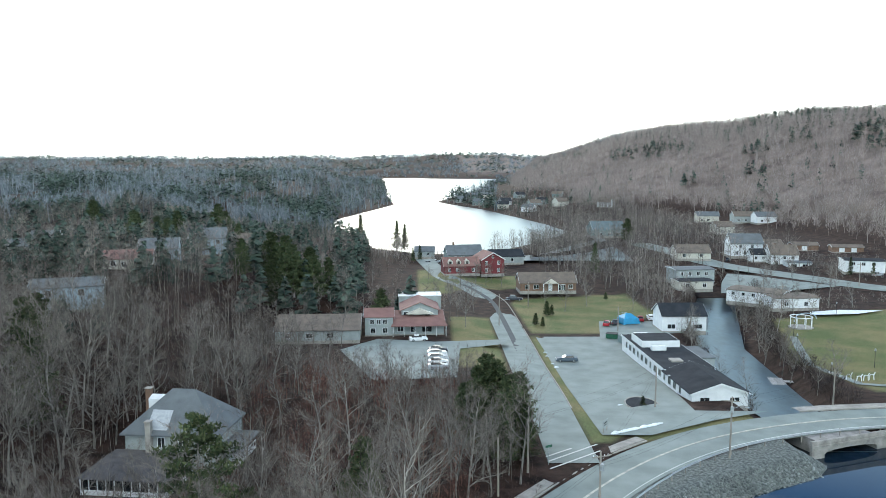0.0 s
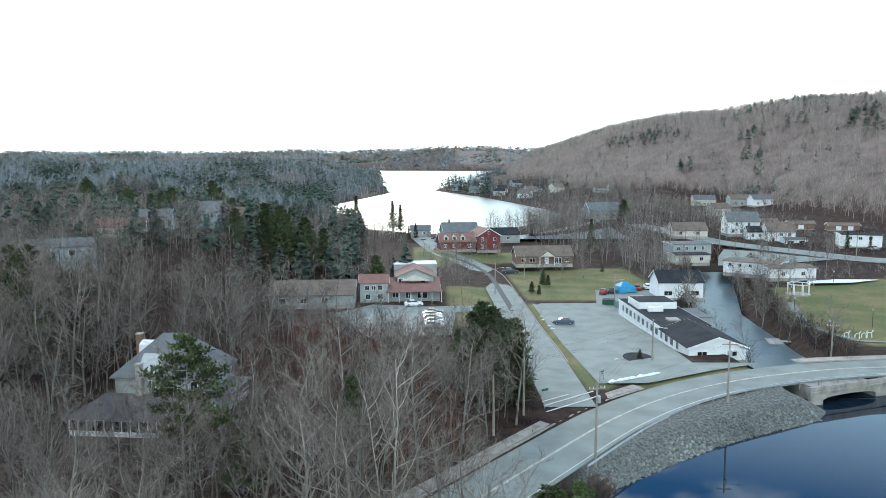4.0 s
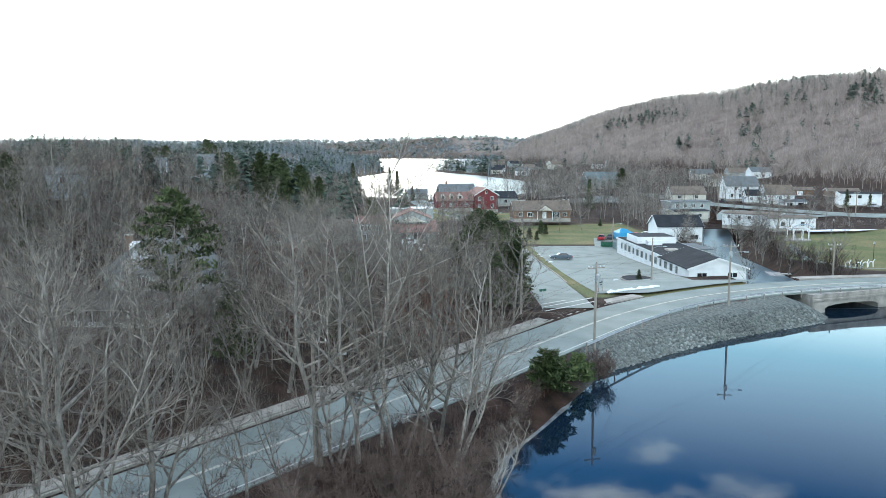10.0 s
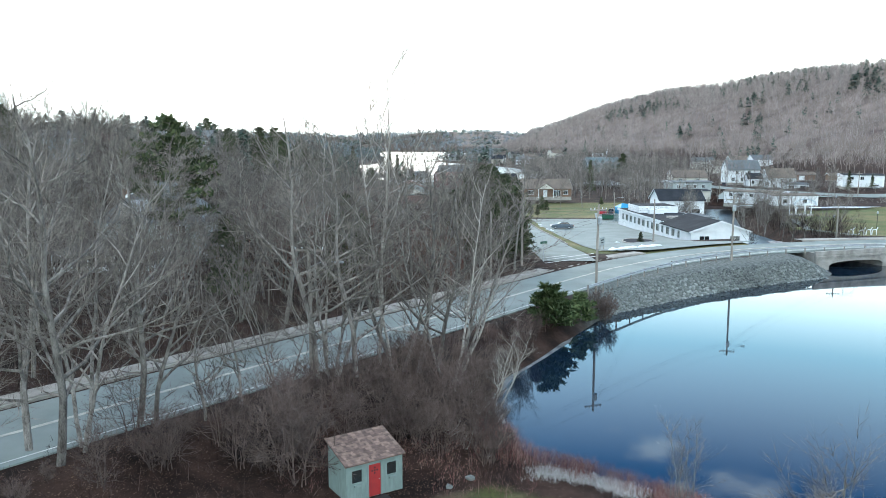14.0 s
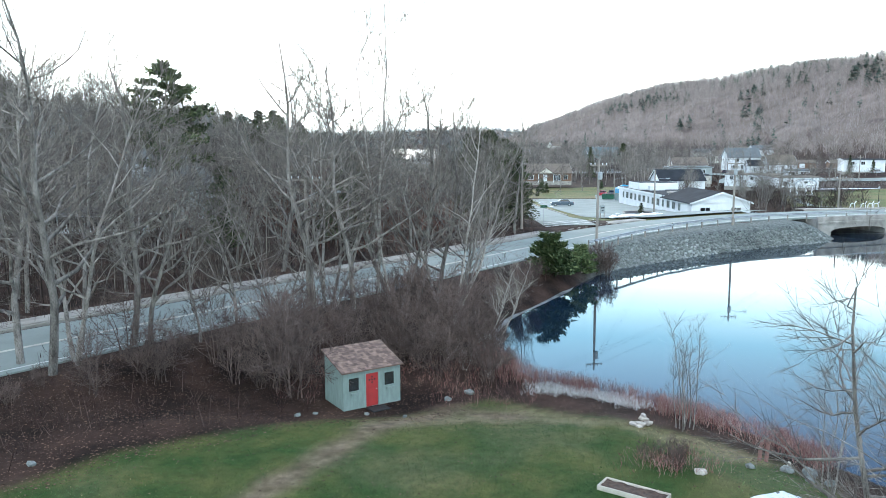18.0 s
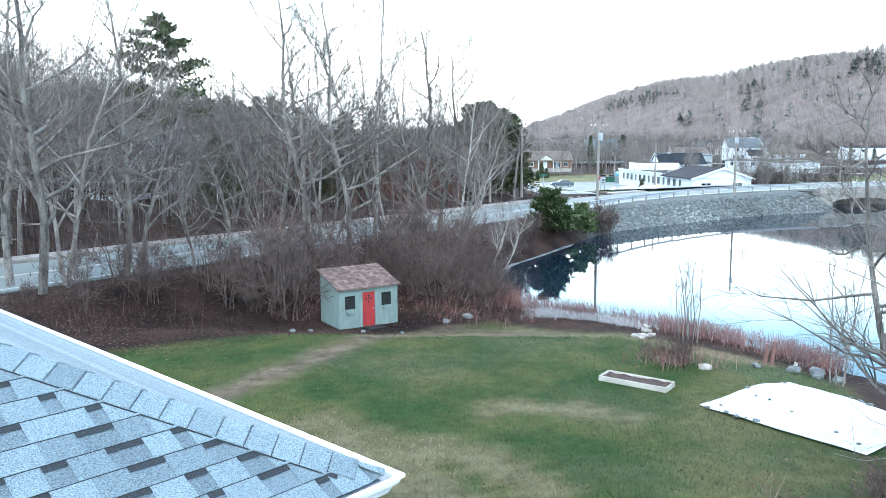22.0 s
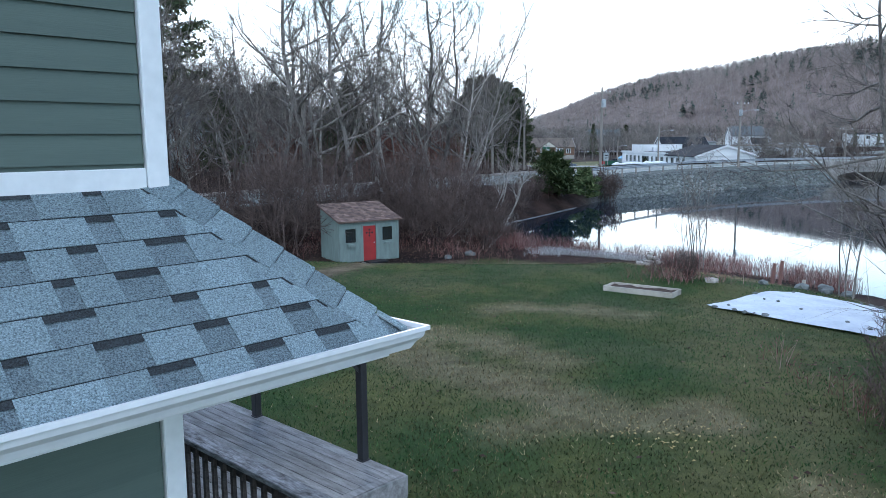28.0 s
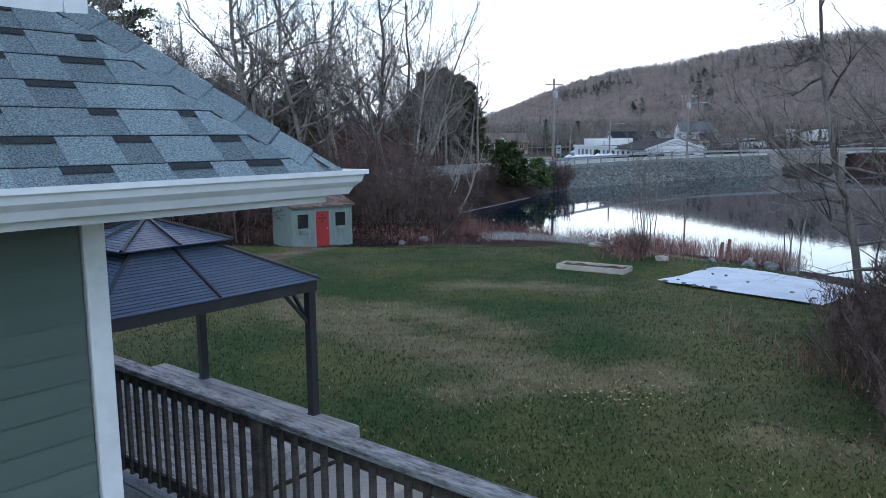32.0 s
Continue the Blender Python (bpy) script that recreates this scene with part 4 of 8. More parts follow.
def tier(x0, y0, x1, y1, z0, z1, ins):
    """A pyramid tier of ribbed sheet: four slopes of narrow horizontal slats, four hip bars."""
    cs = [(x0, y0), (x1, y0), (x1, y1), (x0, y1)]
    xs0, ys0, xs1, ys1 = x0 + ins, y0 + ins, x1 - ins, y1 - ins
    ts = [(xs0, ys0), (xs1, ys0), (xs1, ys1), (xs0, ys1)]
    n = max(8, int(ins / 0.048))
    for k in range(4):
        a, b, c, d = Vector((*cs[k], z0)), Vector((*cs[(k + 1) % 4], z0)), Vector((*ts[(k + 1) % 4], z1)), Vector((*ts[k], z1))
        nm = (b - a).cross(d - a).normalized()
        slope_ob = part("roof_panel", Geo().add([a, b, c, d], [(0, 1, 2, 3)]), M_METALROOF, gazebo, "blue-grey ribbed roof panel")
        for i in range(n):
            t0, t1 = i / n, (i + 0.82) / n
            p = [a.lerp(d, t0), b.lerp(c, t0), b.lerp(c, t1), a.lerp(d, t1)]
            q = [v + nm * 0.016 for v in p]
            g = Geo().add(q + p, [(0, 1, 2, 3), (0, 4, 5, 1), (2, 6, 7, 3)])
            part("slat", g, M_METALROOF, slope_ob)
        part("hip_bar", Geo().tube([Vector((*cs[k], z0 + 0.02)), Vector((*ts[k], z1 + 0.025))], [0.028, 0.028], 5), M_DARKSTEEL, gazebo)
    mid = [((cs[k][0] + cs[(k + 1) % 4][0]) / 2, (cs[k][1] + cs[(k + 1) % 4][1]) / 2) for k in range(4)]
    mt = [((ts[k][0] + ts[(k + 1) % 4][0]) / 2, (ts[k][1] + ts[(k + 1) % 4][1]) / 2) for k in range(4)]
    for k in range(4):
        part("seam_bar", Geo().tube([(*mid[k], z0 + 0.02), (*mt[k], z1 + 0.022)], [0.022, 0.022], 5), M_DARKSTEEL, gazebo)


tier(GX0 - 0.02, GY0 - 0.02, GX1 + 0.02, GY1 + 0.02, GE + 0.002, 5.02, 0.93)
tier(CX - 0.72, CY - 0.74, CX + 0.72, CY + 0.74, 5.06, 5.32, 0.66)
part("roof_cap", Geo().bevel_box(CX - 0.09, CY - 0.1, 5.29, CX + 0.09, CY + 0.1, 5.35, 0.02), M_DARKSTEEL, gazebo)
part("vent_frame", Geo().box(CX - 0.5, CY - 0.52, 4.99, CX + 0.5, CY + 0.52, 5.07), M_DARKSTEEL, gazebo)

# ---------------------------------------------------------------- playhouse shed
M_SHED = mat("grey_green_boards", (0.205, 0.265, 0.25), (0.155, 0.2, 0.19), 0.8, 1.5, 20, 0.15, stretch=(5, 5, 1))
M_REDDOOR = mat("red_door_paint", (0.34, 0.028, 0.028), (0.26, 0.022, 0.024), 0.6, 2, 20, 0.06)
M_SHEDROOF = mat("brown_wood_shingles", (0.22, 0.15, 0.125), (0.12, 0.083, 0.07), 0.9, 4, 30, 0.4, rnd=0.35)
SZ = land_at(-2.6, 40.6) - 0.02
ang = 33.2
shed = thing("garden_shed", "small grey-green playhouse shed with a red door", "shed", pose(-4.13, 39.4, SZ, 0, 0, ang) @ Matrix.Diagonal((1.08, 1.0, 0.98, 1)))
SW, SD, EV, RG = 3.05, 2.2, 2.12, 2.9
t = 0.06
# walls with openings: front is cut round the two windows and the door
WINS = ((0.28, 0.82), (2.2, 2.74))
DOOR = (1.19, 1.86)
WZ0, WZ1, DH = 1.05, 1.75, 1.86
panels = [(x0, 0.05, x1, EV) for x0, x1 in ((0, WINS[0][0]), (WINS[0][1], DOOR[0]), (DOOR[1], WINS[1][0]), (WINS[1][1], SW))]
panels += [(a, 0.05, b, WZ0) for a, b in WINS] + [(a, WZ1, b, EV) for a, b in WINS] + [(DOOR[0], DH, DOOR[1], EV)]
for x0, z0, x1, z1 in panels:
    part("wall_panel", Geo().box(x0, 0, z0, x1, t, z1), M_SHED, shed)
for x0 in (0, SW - t):
    part("wall", Geo().prism([(t, 0.05), (SD, 0.05), (SD, RG - 0.1), (t, EV + 0.02)], (x0, 0, 0), (0, 1, 0), (0, 0, 1), (t, 0, 0)), M_SHED, shed)
part("wall", Geo().box(t, SD - t, 0.05, SW - t, SD - 0.001, RG - 0.14), M_SHED, shed)
part("floor", Geo().box(t, t, 0.0, SW - t, SD - t, 0.08), M_DECK, shed)
for a, b in WINS:
    wf = Geo()
    for q in ((a - 0.05, WZ0 - 0.05, b + 0.05, WZ0), (a - 0.05, WZ1, b + 0.05, WZ1 + 0.05), (a - 0.05, WZ0, a, WZ1), (b, WZ0, b + 0.05, WZ1)):
        wf.bevel_box(q[0], -0.025, q[1], q[2], -0.002, q[3], 0.004)
    w = part("window", wf, M_SHED, shed)
    part("pane", Geo().box(a, 0.03, WZ0, b, 0.036, WZ1), M_GLASS, w, "dark window pane")
    bx = part("flower_box", Geo().bevel_box(a + 0.08, -0.17, WZ0 - 0.2, b - 0.08, -0.03, WZ0 - 0.07, 0.01), M_SHED, w, "little grey flower box")
door = part("door", Geo().bevel_box(DOOR[0] + 0.01, 0.004, 0.07, DOOR[1] - 0.01, 0.045, DH - 0.01, 0.004), M_REDDOOR, shed, "red board door with five diamond holes")
dc = (DOOR[0] + DOOR[1]) / 2
# the door is uncut: black plates paint the dark inside its diamond holes
for dx, dz in ((0, 0), (0.14, 0), (-0.14, 0), (0, 0.15), (0, -0.15)):
    part("diamond_hole", Geo().prism([(0, -0.065), (0.055, 0), (0, 0.065), (-0.055, 0)], (dc + dx, 0.002, 1.5 + dz), (1, 0, 0), (0, 0, 1), (0, -0.004, 0)), M_BLACK, door, "black diamond plate standing for a dark hole")
part("handle", Geo().tube([(DOOR[1] - 0.1, -0.01, 0.98), (DOOR[1] - 0.1, -0.04, 0.98)], [0.02, 0.03], 8), M_METAL, door, "metal knob")
for x0, x1 in ((-0.03, 0.08), (SW - 0.08, SW + 0.03), (DOOR[0] - 0.08, DOOR[0]), (DOOR[1], DOOR[1] + 0.08)):
    part("trim_board", Geo().bevel_box(x0, -0.03, 0.04, x1, -0.003, EV, 0.004), M_SHED, shed)
roofp = part("roof", Geo().prism([(-0.18, EV + 0.02), (SD + 0.12, RG), (SD + 0.12, RG - 0.06), (-0.18, EV - 0.04)], (-0.14, 0, 0), (0, 1, 0), (0, 0, 1), (SW + 0.28, 0, 0)), M_SHEDROOF, shed)
slp = Vector((0, SD + 0.3, RG - EV - 0.02))
L = slp.length
sdir = slp.normalized()
snm = Vector((1, 0, 0)).cross(sdir).normalized()
rs = random.Random(5)
for c in range(14):
    at = -0.14
    while at < SW + 0.12:
        w = rs.uniform(0.12, 0.24)
        b = min(at + w, SW + 0.14)
        o = Vector((at, -0.18, EV + 0.02)) + sdir * (c * L / 14 - 0.01) + snm * 0.018
        g = Geo()
        e1, e2 = Vector((b - at - 0.008, 0, 0)), sdir * (L / 14 + 0.015) - snm * 0.014
        pts = [o, o + e1, o + e1 + e2, o + e2]
        g.add(pts + [p - snm * 0.014 for p in pts], [(0, 1, 2, 3), (0, 4, 5, 1), (1, 5, 6, 2), (3, 7, 4, 0)])
        part("shingle", g, M_SHEDROOF, roofp)
        at = b
step2 = thing("door_mat", "dark slab laid before the shed door", "mat")
g = Geo()
m0 = pose(-4.13, 39.4, SZ, 0, 0, ang)
g.bevel_box(1.2, -0.95, 0.05, 2.2, -0.25, 0.12, 0.02, m0)
part("slab", g, M_BLACK, step2)

# ---------------------------------------------------------------- lawn furniture
M_BEDWOOD = mat("pale_bed_boards", (0.5, 0.46, 0.4), (0.33, 0.3, 0.26), 0.85, 2, 20, 0.3, rnd=0.1)
M_SOIL = mat("dark_soil", (0.1, 0.065, 0.05), (0.04, 0.028, 0.022), 0.95, 6, 30, 0.8)
BZ = land_at(8.0, 28.0)
bed = thing("raised_bed", "long pale wooden raised garden bed with soil", "garden bed", pose(7.2, 29.9, BZ, 0, 0, -36))
BL, BW, BH = 2.55, 0.9, 0.19
part("side_board", Geo().bevel_box(0, -BW, -0.05, BL, -BW + 0.05, BH, 0.008), M_BEDWOOD, bed)
part("side_board", Geo().bevel_box(0, -0.05, -0.05, BL, 0, BH, 0.008), M_BEDWOOD, bed)
part("end_board", Geo().bevel_box(0, -BW + 0.052, -0.05, 0.05, -0.052, BH, 0.008), M_BEDWOOD, bed)
part("end_board", Geo().bevel_box(BL - 0.05, -BW + 0.052, -0.05, BL, -0.052, BH, 0.008), M_BEDWOOD, bed)
soil = Geo()
nx, ny = 24, 9
for j in range(ny + 1):
    for i in range(nx + 1):
        x, y = 0.052 + (BL - 0.104) * i / nx, -BW + 0.052 + (BW - 0.104) * j / ny
        soil.v.append((x, y, BH - 0.07 + 0.05 * noise.noise((x * 5, y * 5, 0))))
for j in range(ny):
    for i in range(nx):
        k = j * (nx + 1) + i
        soil.f.append((k, k + 1, k + nx + 2, k + nx + 1))
part("soil", soil, M_SOIL, bed, "rough dark soil with dead stems")

# white sheet weighed down with stones
TARP = [(9.4, 26.2), (11.0, 24.1), (12.6, 22.0), (14.8, 23.5), (16.2, 25.7), (15.4, 27.8), (13.8, 29.3), (11.6, 27.9)]
tg = Geo()
cx, cy = sum(p[0] for p in TARP) / len(TARP), sum(p[1] for p in TARP) / len(TARP)
ring_n = 7
for r_i in range(ring_n + 1):
    s = r_i / ring_n
    for k in range(48):
        a = k / 48 * len(TARP)
        i, fr = int(a), a - int(a)
        p0, p1 = TARP[i % len(TARP)], TARP[(i + 1) % len(TARP)]
        x, y = p0[0] + (p1[0] - p0[0]) * fr, p0[1] + (p1[1] - p0[1]) * fr
        x, y = cx + (x - cx) * s, cy + (y - cy) * s
        tg.v.append((x, y, land_at(x, y) + 0.07 + 0.05 * noise.noise((x * 0.9, y * 0.9, 3)) + 0.025 * noise.noise((x * 4, y * 4, 1))))
for r_i in range(ring_n):
    for k in range(48):
        a, b = r_i * 48 + k, r_i * 48 + (k + 1) % 48
        tg.f.append((a, b, b + 48, a + 48))
M_SHEET = mat("white_plastic_sheet", (0.68, 0.72, 0.77), (0.5, 0.54, 0.6), 0.45, 1.2, 9, 0.35)
sheet_t = tagged(part("ground_sheet", tg, M_SHEET, smooth=True), "white sheet spread on the lawn by the pond", "sheet")


def rock(seed, sx, sy, sz):
    rr = random.Random(seed)
    bm = bmesh.new()
    bmesh.ops.create_icosphere(bm, subdivisions=1, radius=1)
    for v in bm.verts:
        k = 1 + rr.uniform(-0.22, 0.22)
        v.co = Vector((v.co.x * sx * k, v.co.y * sy * k, v.co.z * sz * k))
    me = bpy.data.meshes.new("stone")
    bm.to_mesh(me)
    bm.free()
    me.materials.append(M_ROCK)
    return me


ROCKS = [rock(i, 1, 0.8 + 0.05 * i, 0.6) for i in range(7)]
rr = random.Random(11)


def put_rock(name, label, x, y, s, cat="stone", group="", z=None, m=None):
    me = ROCKS[rr.randrange(7)]
    if m:
        me = me.copy()
        me.materials.clear()
        me.materials.append(m)
    ob = part(name, me, None)
    zz = land_at(x, y) if z is None else z
    ob.matrix_world = pose(x, y, zz + s * 0.3, rr.uniform(-10, 10), rr.uniform(-10, 10), rr.uniform(0, 360)) @ Matrix.Diagonal((s, s, s, 1))
    return tagged(ob, label, cat, group)


M_PALEROCK = mat("pale_stone", (0.5, 0.46, 0.42), (0.3, 0.27, 0.25), 0.9, 3, 20, 0.4)
for k in range(26):
    a = rr.uniform(0, len(TARP))
    i, fr = int(a), a - int(a)
    p0, p1 = TARP[i % len(TARP)], TARP[(i + 1) % len(TARP)]
    s = rr.choice((1.0, 0.97, rr.uniform(0.2, 0.95)))
    x, y = cx + (p0[0] + (p1[0] - p0[0]) * fr - cx) * s, cy + (p0[1] + (p1[1] - p0[1]) * fr - cy) * s
    put_rock("stone", "small grey stone weighing down the white sheet", x, y, rr.uniform(0.05, 0.11), "stone", "stones on the sheet", land_at(x, y) + 0.06)
put_rock("boulder", "pale rounded boulder beside the shrub bed", 11.1, 30.6, 0.26, "boulder", m=M_PALEROCK)
for k, (dx, dy, dz, s) in enumerate(((0, 0, 0, 0.3), (0.4, 0.15, 0, 0.26), (-0.35, 0.1, 0, 0.24), (0.1, 0.05, 0.3, 0.22), (0.25, 0.0, 0.28, 0.17), (0.12, 0.0, 0.52, 0.14), (-0.15, -0.2, 0, 0.2))):
    put_rock("stone", "stacked pale stone in a small cairn by the pond", 10.3 + dx, 36.6 + dy, s, "stone", "stone cairn", land_at(10.3, 36.6) + dz, M_PALEROCK)
for k, (x, y, s) in enumerate(((-15.2, 30.3, 0.2), (-6.3, 38.2, 0.2), (-5.5, 38.8, 0.15), (-1.0, 38.6, 0.14), (-2.9, 38.9, 0.16), (1.2, 41.5, 0.25), (2.4, 42.6, 0.3), (13.6, 31.9, 0.22), (15.2, 32.0, 0.3), (16.0, 31.7, 0.35), (15.7, 31.0, 0.28), (16.4, 30.8, 0.25))):
    put_rock("stone", "grey fieldstone lying in the leaf litter", x, y, s, "stone")
for x, y, h in ((14.5, 33.1, 0.85), (14.75, 33.0, 1.0), (15.35, 32.2, 0.35)):
    ps = thing("shore_post", "short brown wooden post at the pond's edge", "post", pose(x, y, land_at(x, y), 0, 4, 0), "shore posts")
    part("shaft", Geo().tube([(0, 0, -0.2), (0, 0, h * 0.6), (0.01, 0, h)], [0.085, 0.08, 0.07], 9), M_BEDWOOD if h < 0.5 else M_REED, ps)

# ---------------------------------------------------------------- roadside: kerbs, paint, guard rail, bridge
strip(MAIN_F[int(len(MAIN_F) * 0.12):int(len(MAIN_F) * 0.47)], -7.4, -5.6, lambda a: 2.7, M_CONCRETE, "pavement", "grey concrete pavement along the wooded side", "pavement", 0.22)
strip(MAIN_F[int(len(MAIN_F) * 0.12):int(len(MAIN_F) * 0.47)], -5.4, -5.15, lambda a: 2.7, M_CONCRETE, "kerb", "pale concrete kerb beside the road", "kerb", 0.2)
s0, s1 = int(len(MAIN_F) * 0.535), int(len(MAIN_F) * 0.86)
strip(MAIN_F[s0:s1], -7.2, -5.0, lambda a: 3.0, M_CONCRETE, "pavement", "pale concrete pavement in front of the car park", "pavement", 0.2)
strip(MAIN_F[int(len(MAIN_F) * 0.05):int(len(MAIN_F) * 0.92)], -0.3, 0.06, mz, M_YELLOW_LINE, "road_marking", "worn pale centre line on the road", "road marking", 0.112)
strip(MAIN_F[int(len(MAIN_F) * 0.05):int(len(MAIN_F) * 0.92)], 3.9, 4.02, mz, M_PAINT_LINE, "road_marking", "thin white edge line on the road", "road marking", 0.112)
side_n = len(SIDE_F)
strip(SIDE_F[int(side_n * 0.18):int(side_n * 0.72)], -0.9, 0.5, lambda a: side_z(0.18 + a * 0.54), M_ASPHALT_NEW, "road_patch", "dark asphalt repair strip on the side road", "road patch", 0.094)
for a, b in ((0.12, 0.42), (0.42, 0.8)):
    strip(SIDE_F[int(side_n * a):int(side_n * b)], 3.85, 4.05, lambda q, a=a, b=b: side_z(a + q * (b - a)), M_CONCRETE, "kerb", "pale kerb between side road and verge", "kerb", 0.2)


def bar(x0, y0, x1, y1, w, z, material, name, label, cat):
    d = Vector((x1 - x0, y1 - y0, 0))
    nrm = Vector((-d.y, d.x, 0)).normalized() * w / 2
    p = [Vector((x0, y0, z)) + nrm, Vector((x0, y0, z)) - nrm, Vector((x1, y1, z)) - nrm, Vector((x1, y1, z)) + nrm]
    return tagged(part(name, Geo().add(p, [(0, 1, 2, 3)]), material), label, cat, kind="structure")


for dy in (0.0, 2.7, 4.6):
    bar(15.6, 107.6 + dy, 24.3 if dy < 4 else 20, 114.6 + dy if dy < 4 else 111.6 + dy - 0.6, 0.32, 3.125, M_PAINT_LINE, "road_marking", "white painted crossing line over the side road mouth", "road marking")


def along(points, step):
    """Places and headings at even steps along a line."""
    p = curve(points, 0.5)
    seg = np.hypot(*np.diff(p, axis=0).T)
    s = np.concatenate([[0], np.cumsum(seg)])
    out = []
    for q in np.arange(0, s[-1], step):
        x, y = np.interp(q, s, p[:, 0]), np.interp(q, s, p[:, 1])
        x2, y2 = np.interp(q + 0.3, s, p[:, 0]), np.interp(q + 0.3, s, p[:, 1])
        out.append((x, y, math.degrees(math.atan2(y2 - y, x2 - x))))
    return out


def offset(points, o):
    p = curve(points, 1.0)
    d = np.gradient(p, axis=0)
    d /= np.linalg.norm(d, axis=1)[:, None]
    return p + np.stack([d[:, 1], -d[:, 0]], 1) * o


rail_line = [q for q in offset(MAIN, 6.0) if 17 < q[0] < 118 and q[1] > 85]
guard = thing("guard_rail", "galvanised guard rail on posts above the pond wall", "guard rail")
gs = along([tuple(q) for q in rail_line[::4]], 3.8)
g_prof = [(0.0, -0.16), (0.06, -0.1), (0.0, -0.02), (0.0, 0.02), (0.06, 0.1), (0.0, 0.16), (-0.02, 0.16), (-0.02, -0.16)]
for i, (x, y, h) in enumerate(gs):
    zz = 3.05 if 30 < x < 110 else 2.95
    m = pose(x, y, zz, 0, 0, h)
    part("post", Geo().bevel_box(-0.07, -0.09, -0.6, 0.07, 0.06, 0.86, 0.01, m), M_POLE, guard)
    if i + 1 < len(gs):
        part("rail", Geo().prism(g_prof, m @ Vector((-0.05, -0.11, 0.68)), m.to_3x3() @ Vector((0, -1, 0)), (0, 0, 1), (gs[i + 1][0] - x, gs[i + 1][1] - y, 0)), M_METAL, guard)

# the bridge where the river meets the pond
bridge = thing("bridge", "low concrete road bridge with a dark arched opening", "bridge")
bm0 = pose(66.2, 120.4, 0, 0, 0, 20)
wallp = [(-8.2, 0.1), (-5.6, 0.1), (-5.6, 1.05), (-5.0, 1.35), (-3.5, 1.55), (0, 1.65), (3.5, 1.55), (5.0, 1.35), (5.6, 1.05), (5.6, 0.1), (8.2, 0.1), (8.2, 2.75), (-8.2, 2.75)]
M_BRIDGE = mat("stained_concrete", (0.34, 0.32, 0.30), (0.17, 0.16, 0.15), 0.9, 0.7, 12, 0.3)
part("face_wall", Geo().prism(wallp, bm0 @ Vector((0, 0, 0)), bm0.to_3x3() @ Vector((1, 0, 0)), (0, 0, 1), bm0.to_3x3() @ Vector((0, 0.5, 0))), M_BRIDGE, bridge)
part("ledge", Geo().bevel_box(-8.4, -0.18, 2.3, 8.4, 0.0, 2.6, 0.02, bm0), M_BRIDGE, bridge)
part("parapet", Geo().bevel_box(-8.4, -0.05, 2.75, 8.4, 0.4, 3.35, 0.03, bm0), M_BRIDGE, bridge)
for sx in (-5.9, 5.6):
    part("abutment", Geo().box(sx, 0.5, -0.6, sx + 0.3, 13, 2.7, bm0), M_BRIDGE, bridge)
part("slab", Geo().box(-5.6, 0.5, 1.9, 5.6, 13, 2.7, bm0), M_BRIDGE, bridge)

# riprap on the dam's face
rip = thing("riprap_bank", "bank of rough grey-green riprap stones above the water", "stones")
rng = random.Random(21)
water_edge = [(19, 84.5), (21, 87.7), (28.9, 94.3), (38.4, 101.3), (48, 106.8), (57, 111.3)]
we = along(water_edge, 0.43)
big, rest = [], []
for (x, y, h) in we:
    hx, hy = math.cos(math.radians(h + 90)), math.sin(math.radians(h + 90))
    for k in range(11):
        o = -0.3 + k * 0.31 + rng.uniform(-0.15, 0.15)
        px_, py_ = x + hx * o + rng.uniform(-0.2, 0.2), y + hy * o
        big.append((px_, py_, rng.uniform(0.13, 0.34) * (1 - 0.045 * k)))
bx_ = np.array([b[:2] for b in big])
bz_ = land(bx_[:, 0], bx_[:, 1])
order = sorted(range(len(big)), key=lambda i: big[i][1])
RIPR = [rock(100 + i, 1, 0.85, 0.7) for i in range(6)]
stuff_v, stuff_f = [], []
for n_i, i in enumerate(order):
    x, y, s = big[i]
    m = pose(x, y, float(bz_[i]) + 0.05, rng.uniform(-30, 30), rng.uniform(-30, 30), rng.uniform(0, 360)) @ Matrix.Diagonal((s, s, s, 1))
    me = RIPR[rng.randrange(6)]
    if n_i < 260:
        ob = part("stone", me, None, rip)
        ob.matrix_local = m
    else:
        k = len(stuff_v)
        stuff_v += [m @ v.co for v in me.vertices]
        stuff_f += [[k + q for q in p.vertices] for p in me.polygons]
me = array_mesh("riprap_rest", [tuple(v) for v in stuff_v], stuff_f, island_mat("riprap_mixed", (0.09, 0.102, 0.1), (0.25, 0.27, 0.262), 0.9))
part("riprap_rest", me, None, rip, kind="stuff")


# ---------------------------------------------------------------- poles and wires
POLES = []


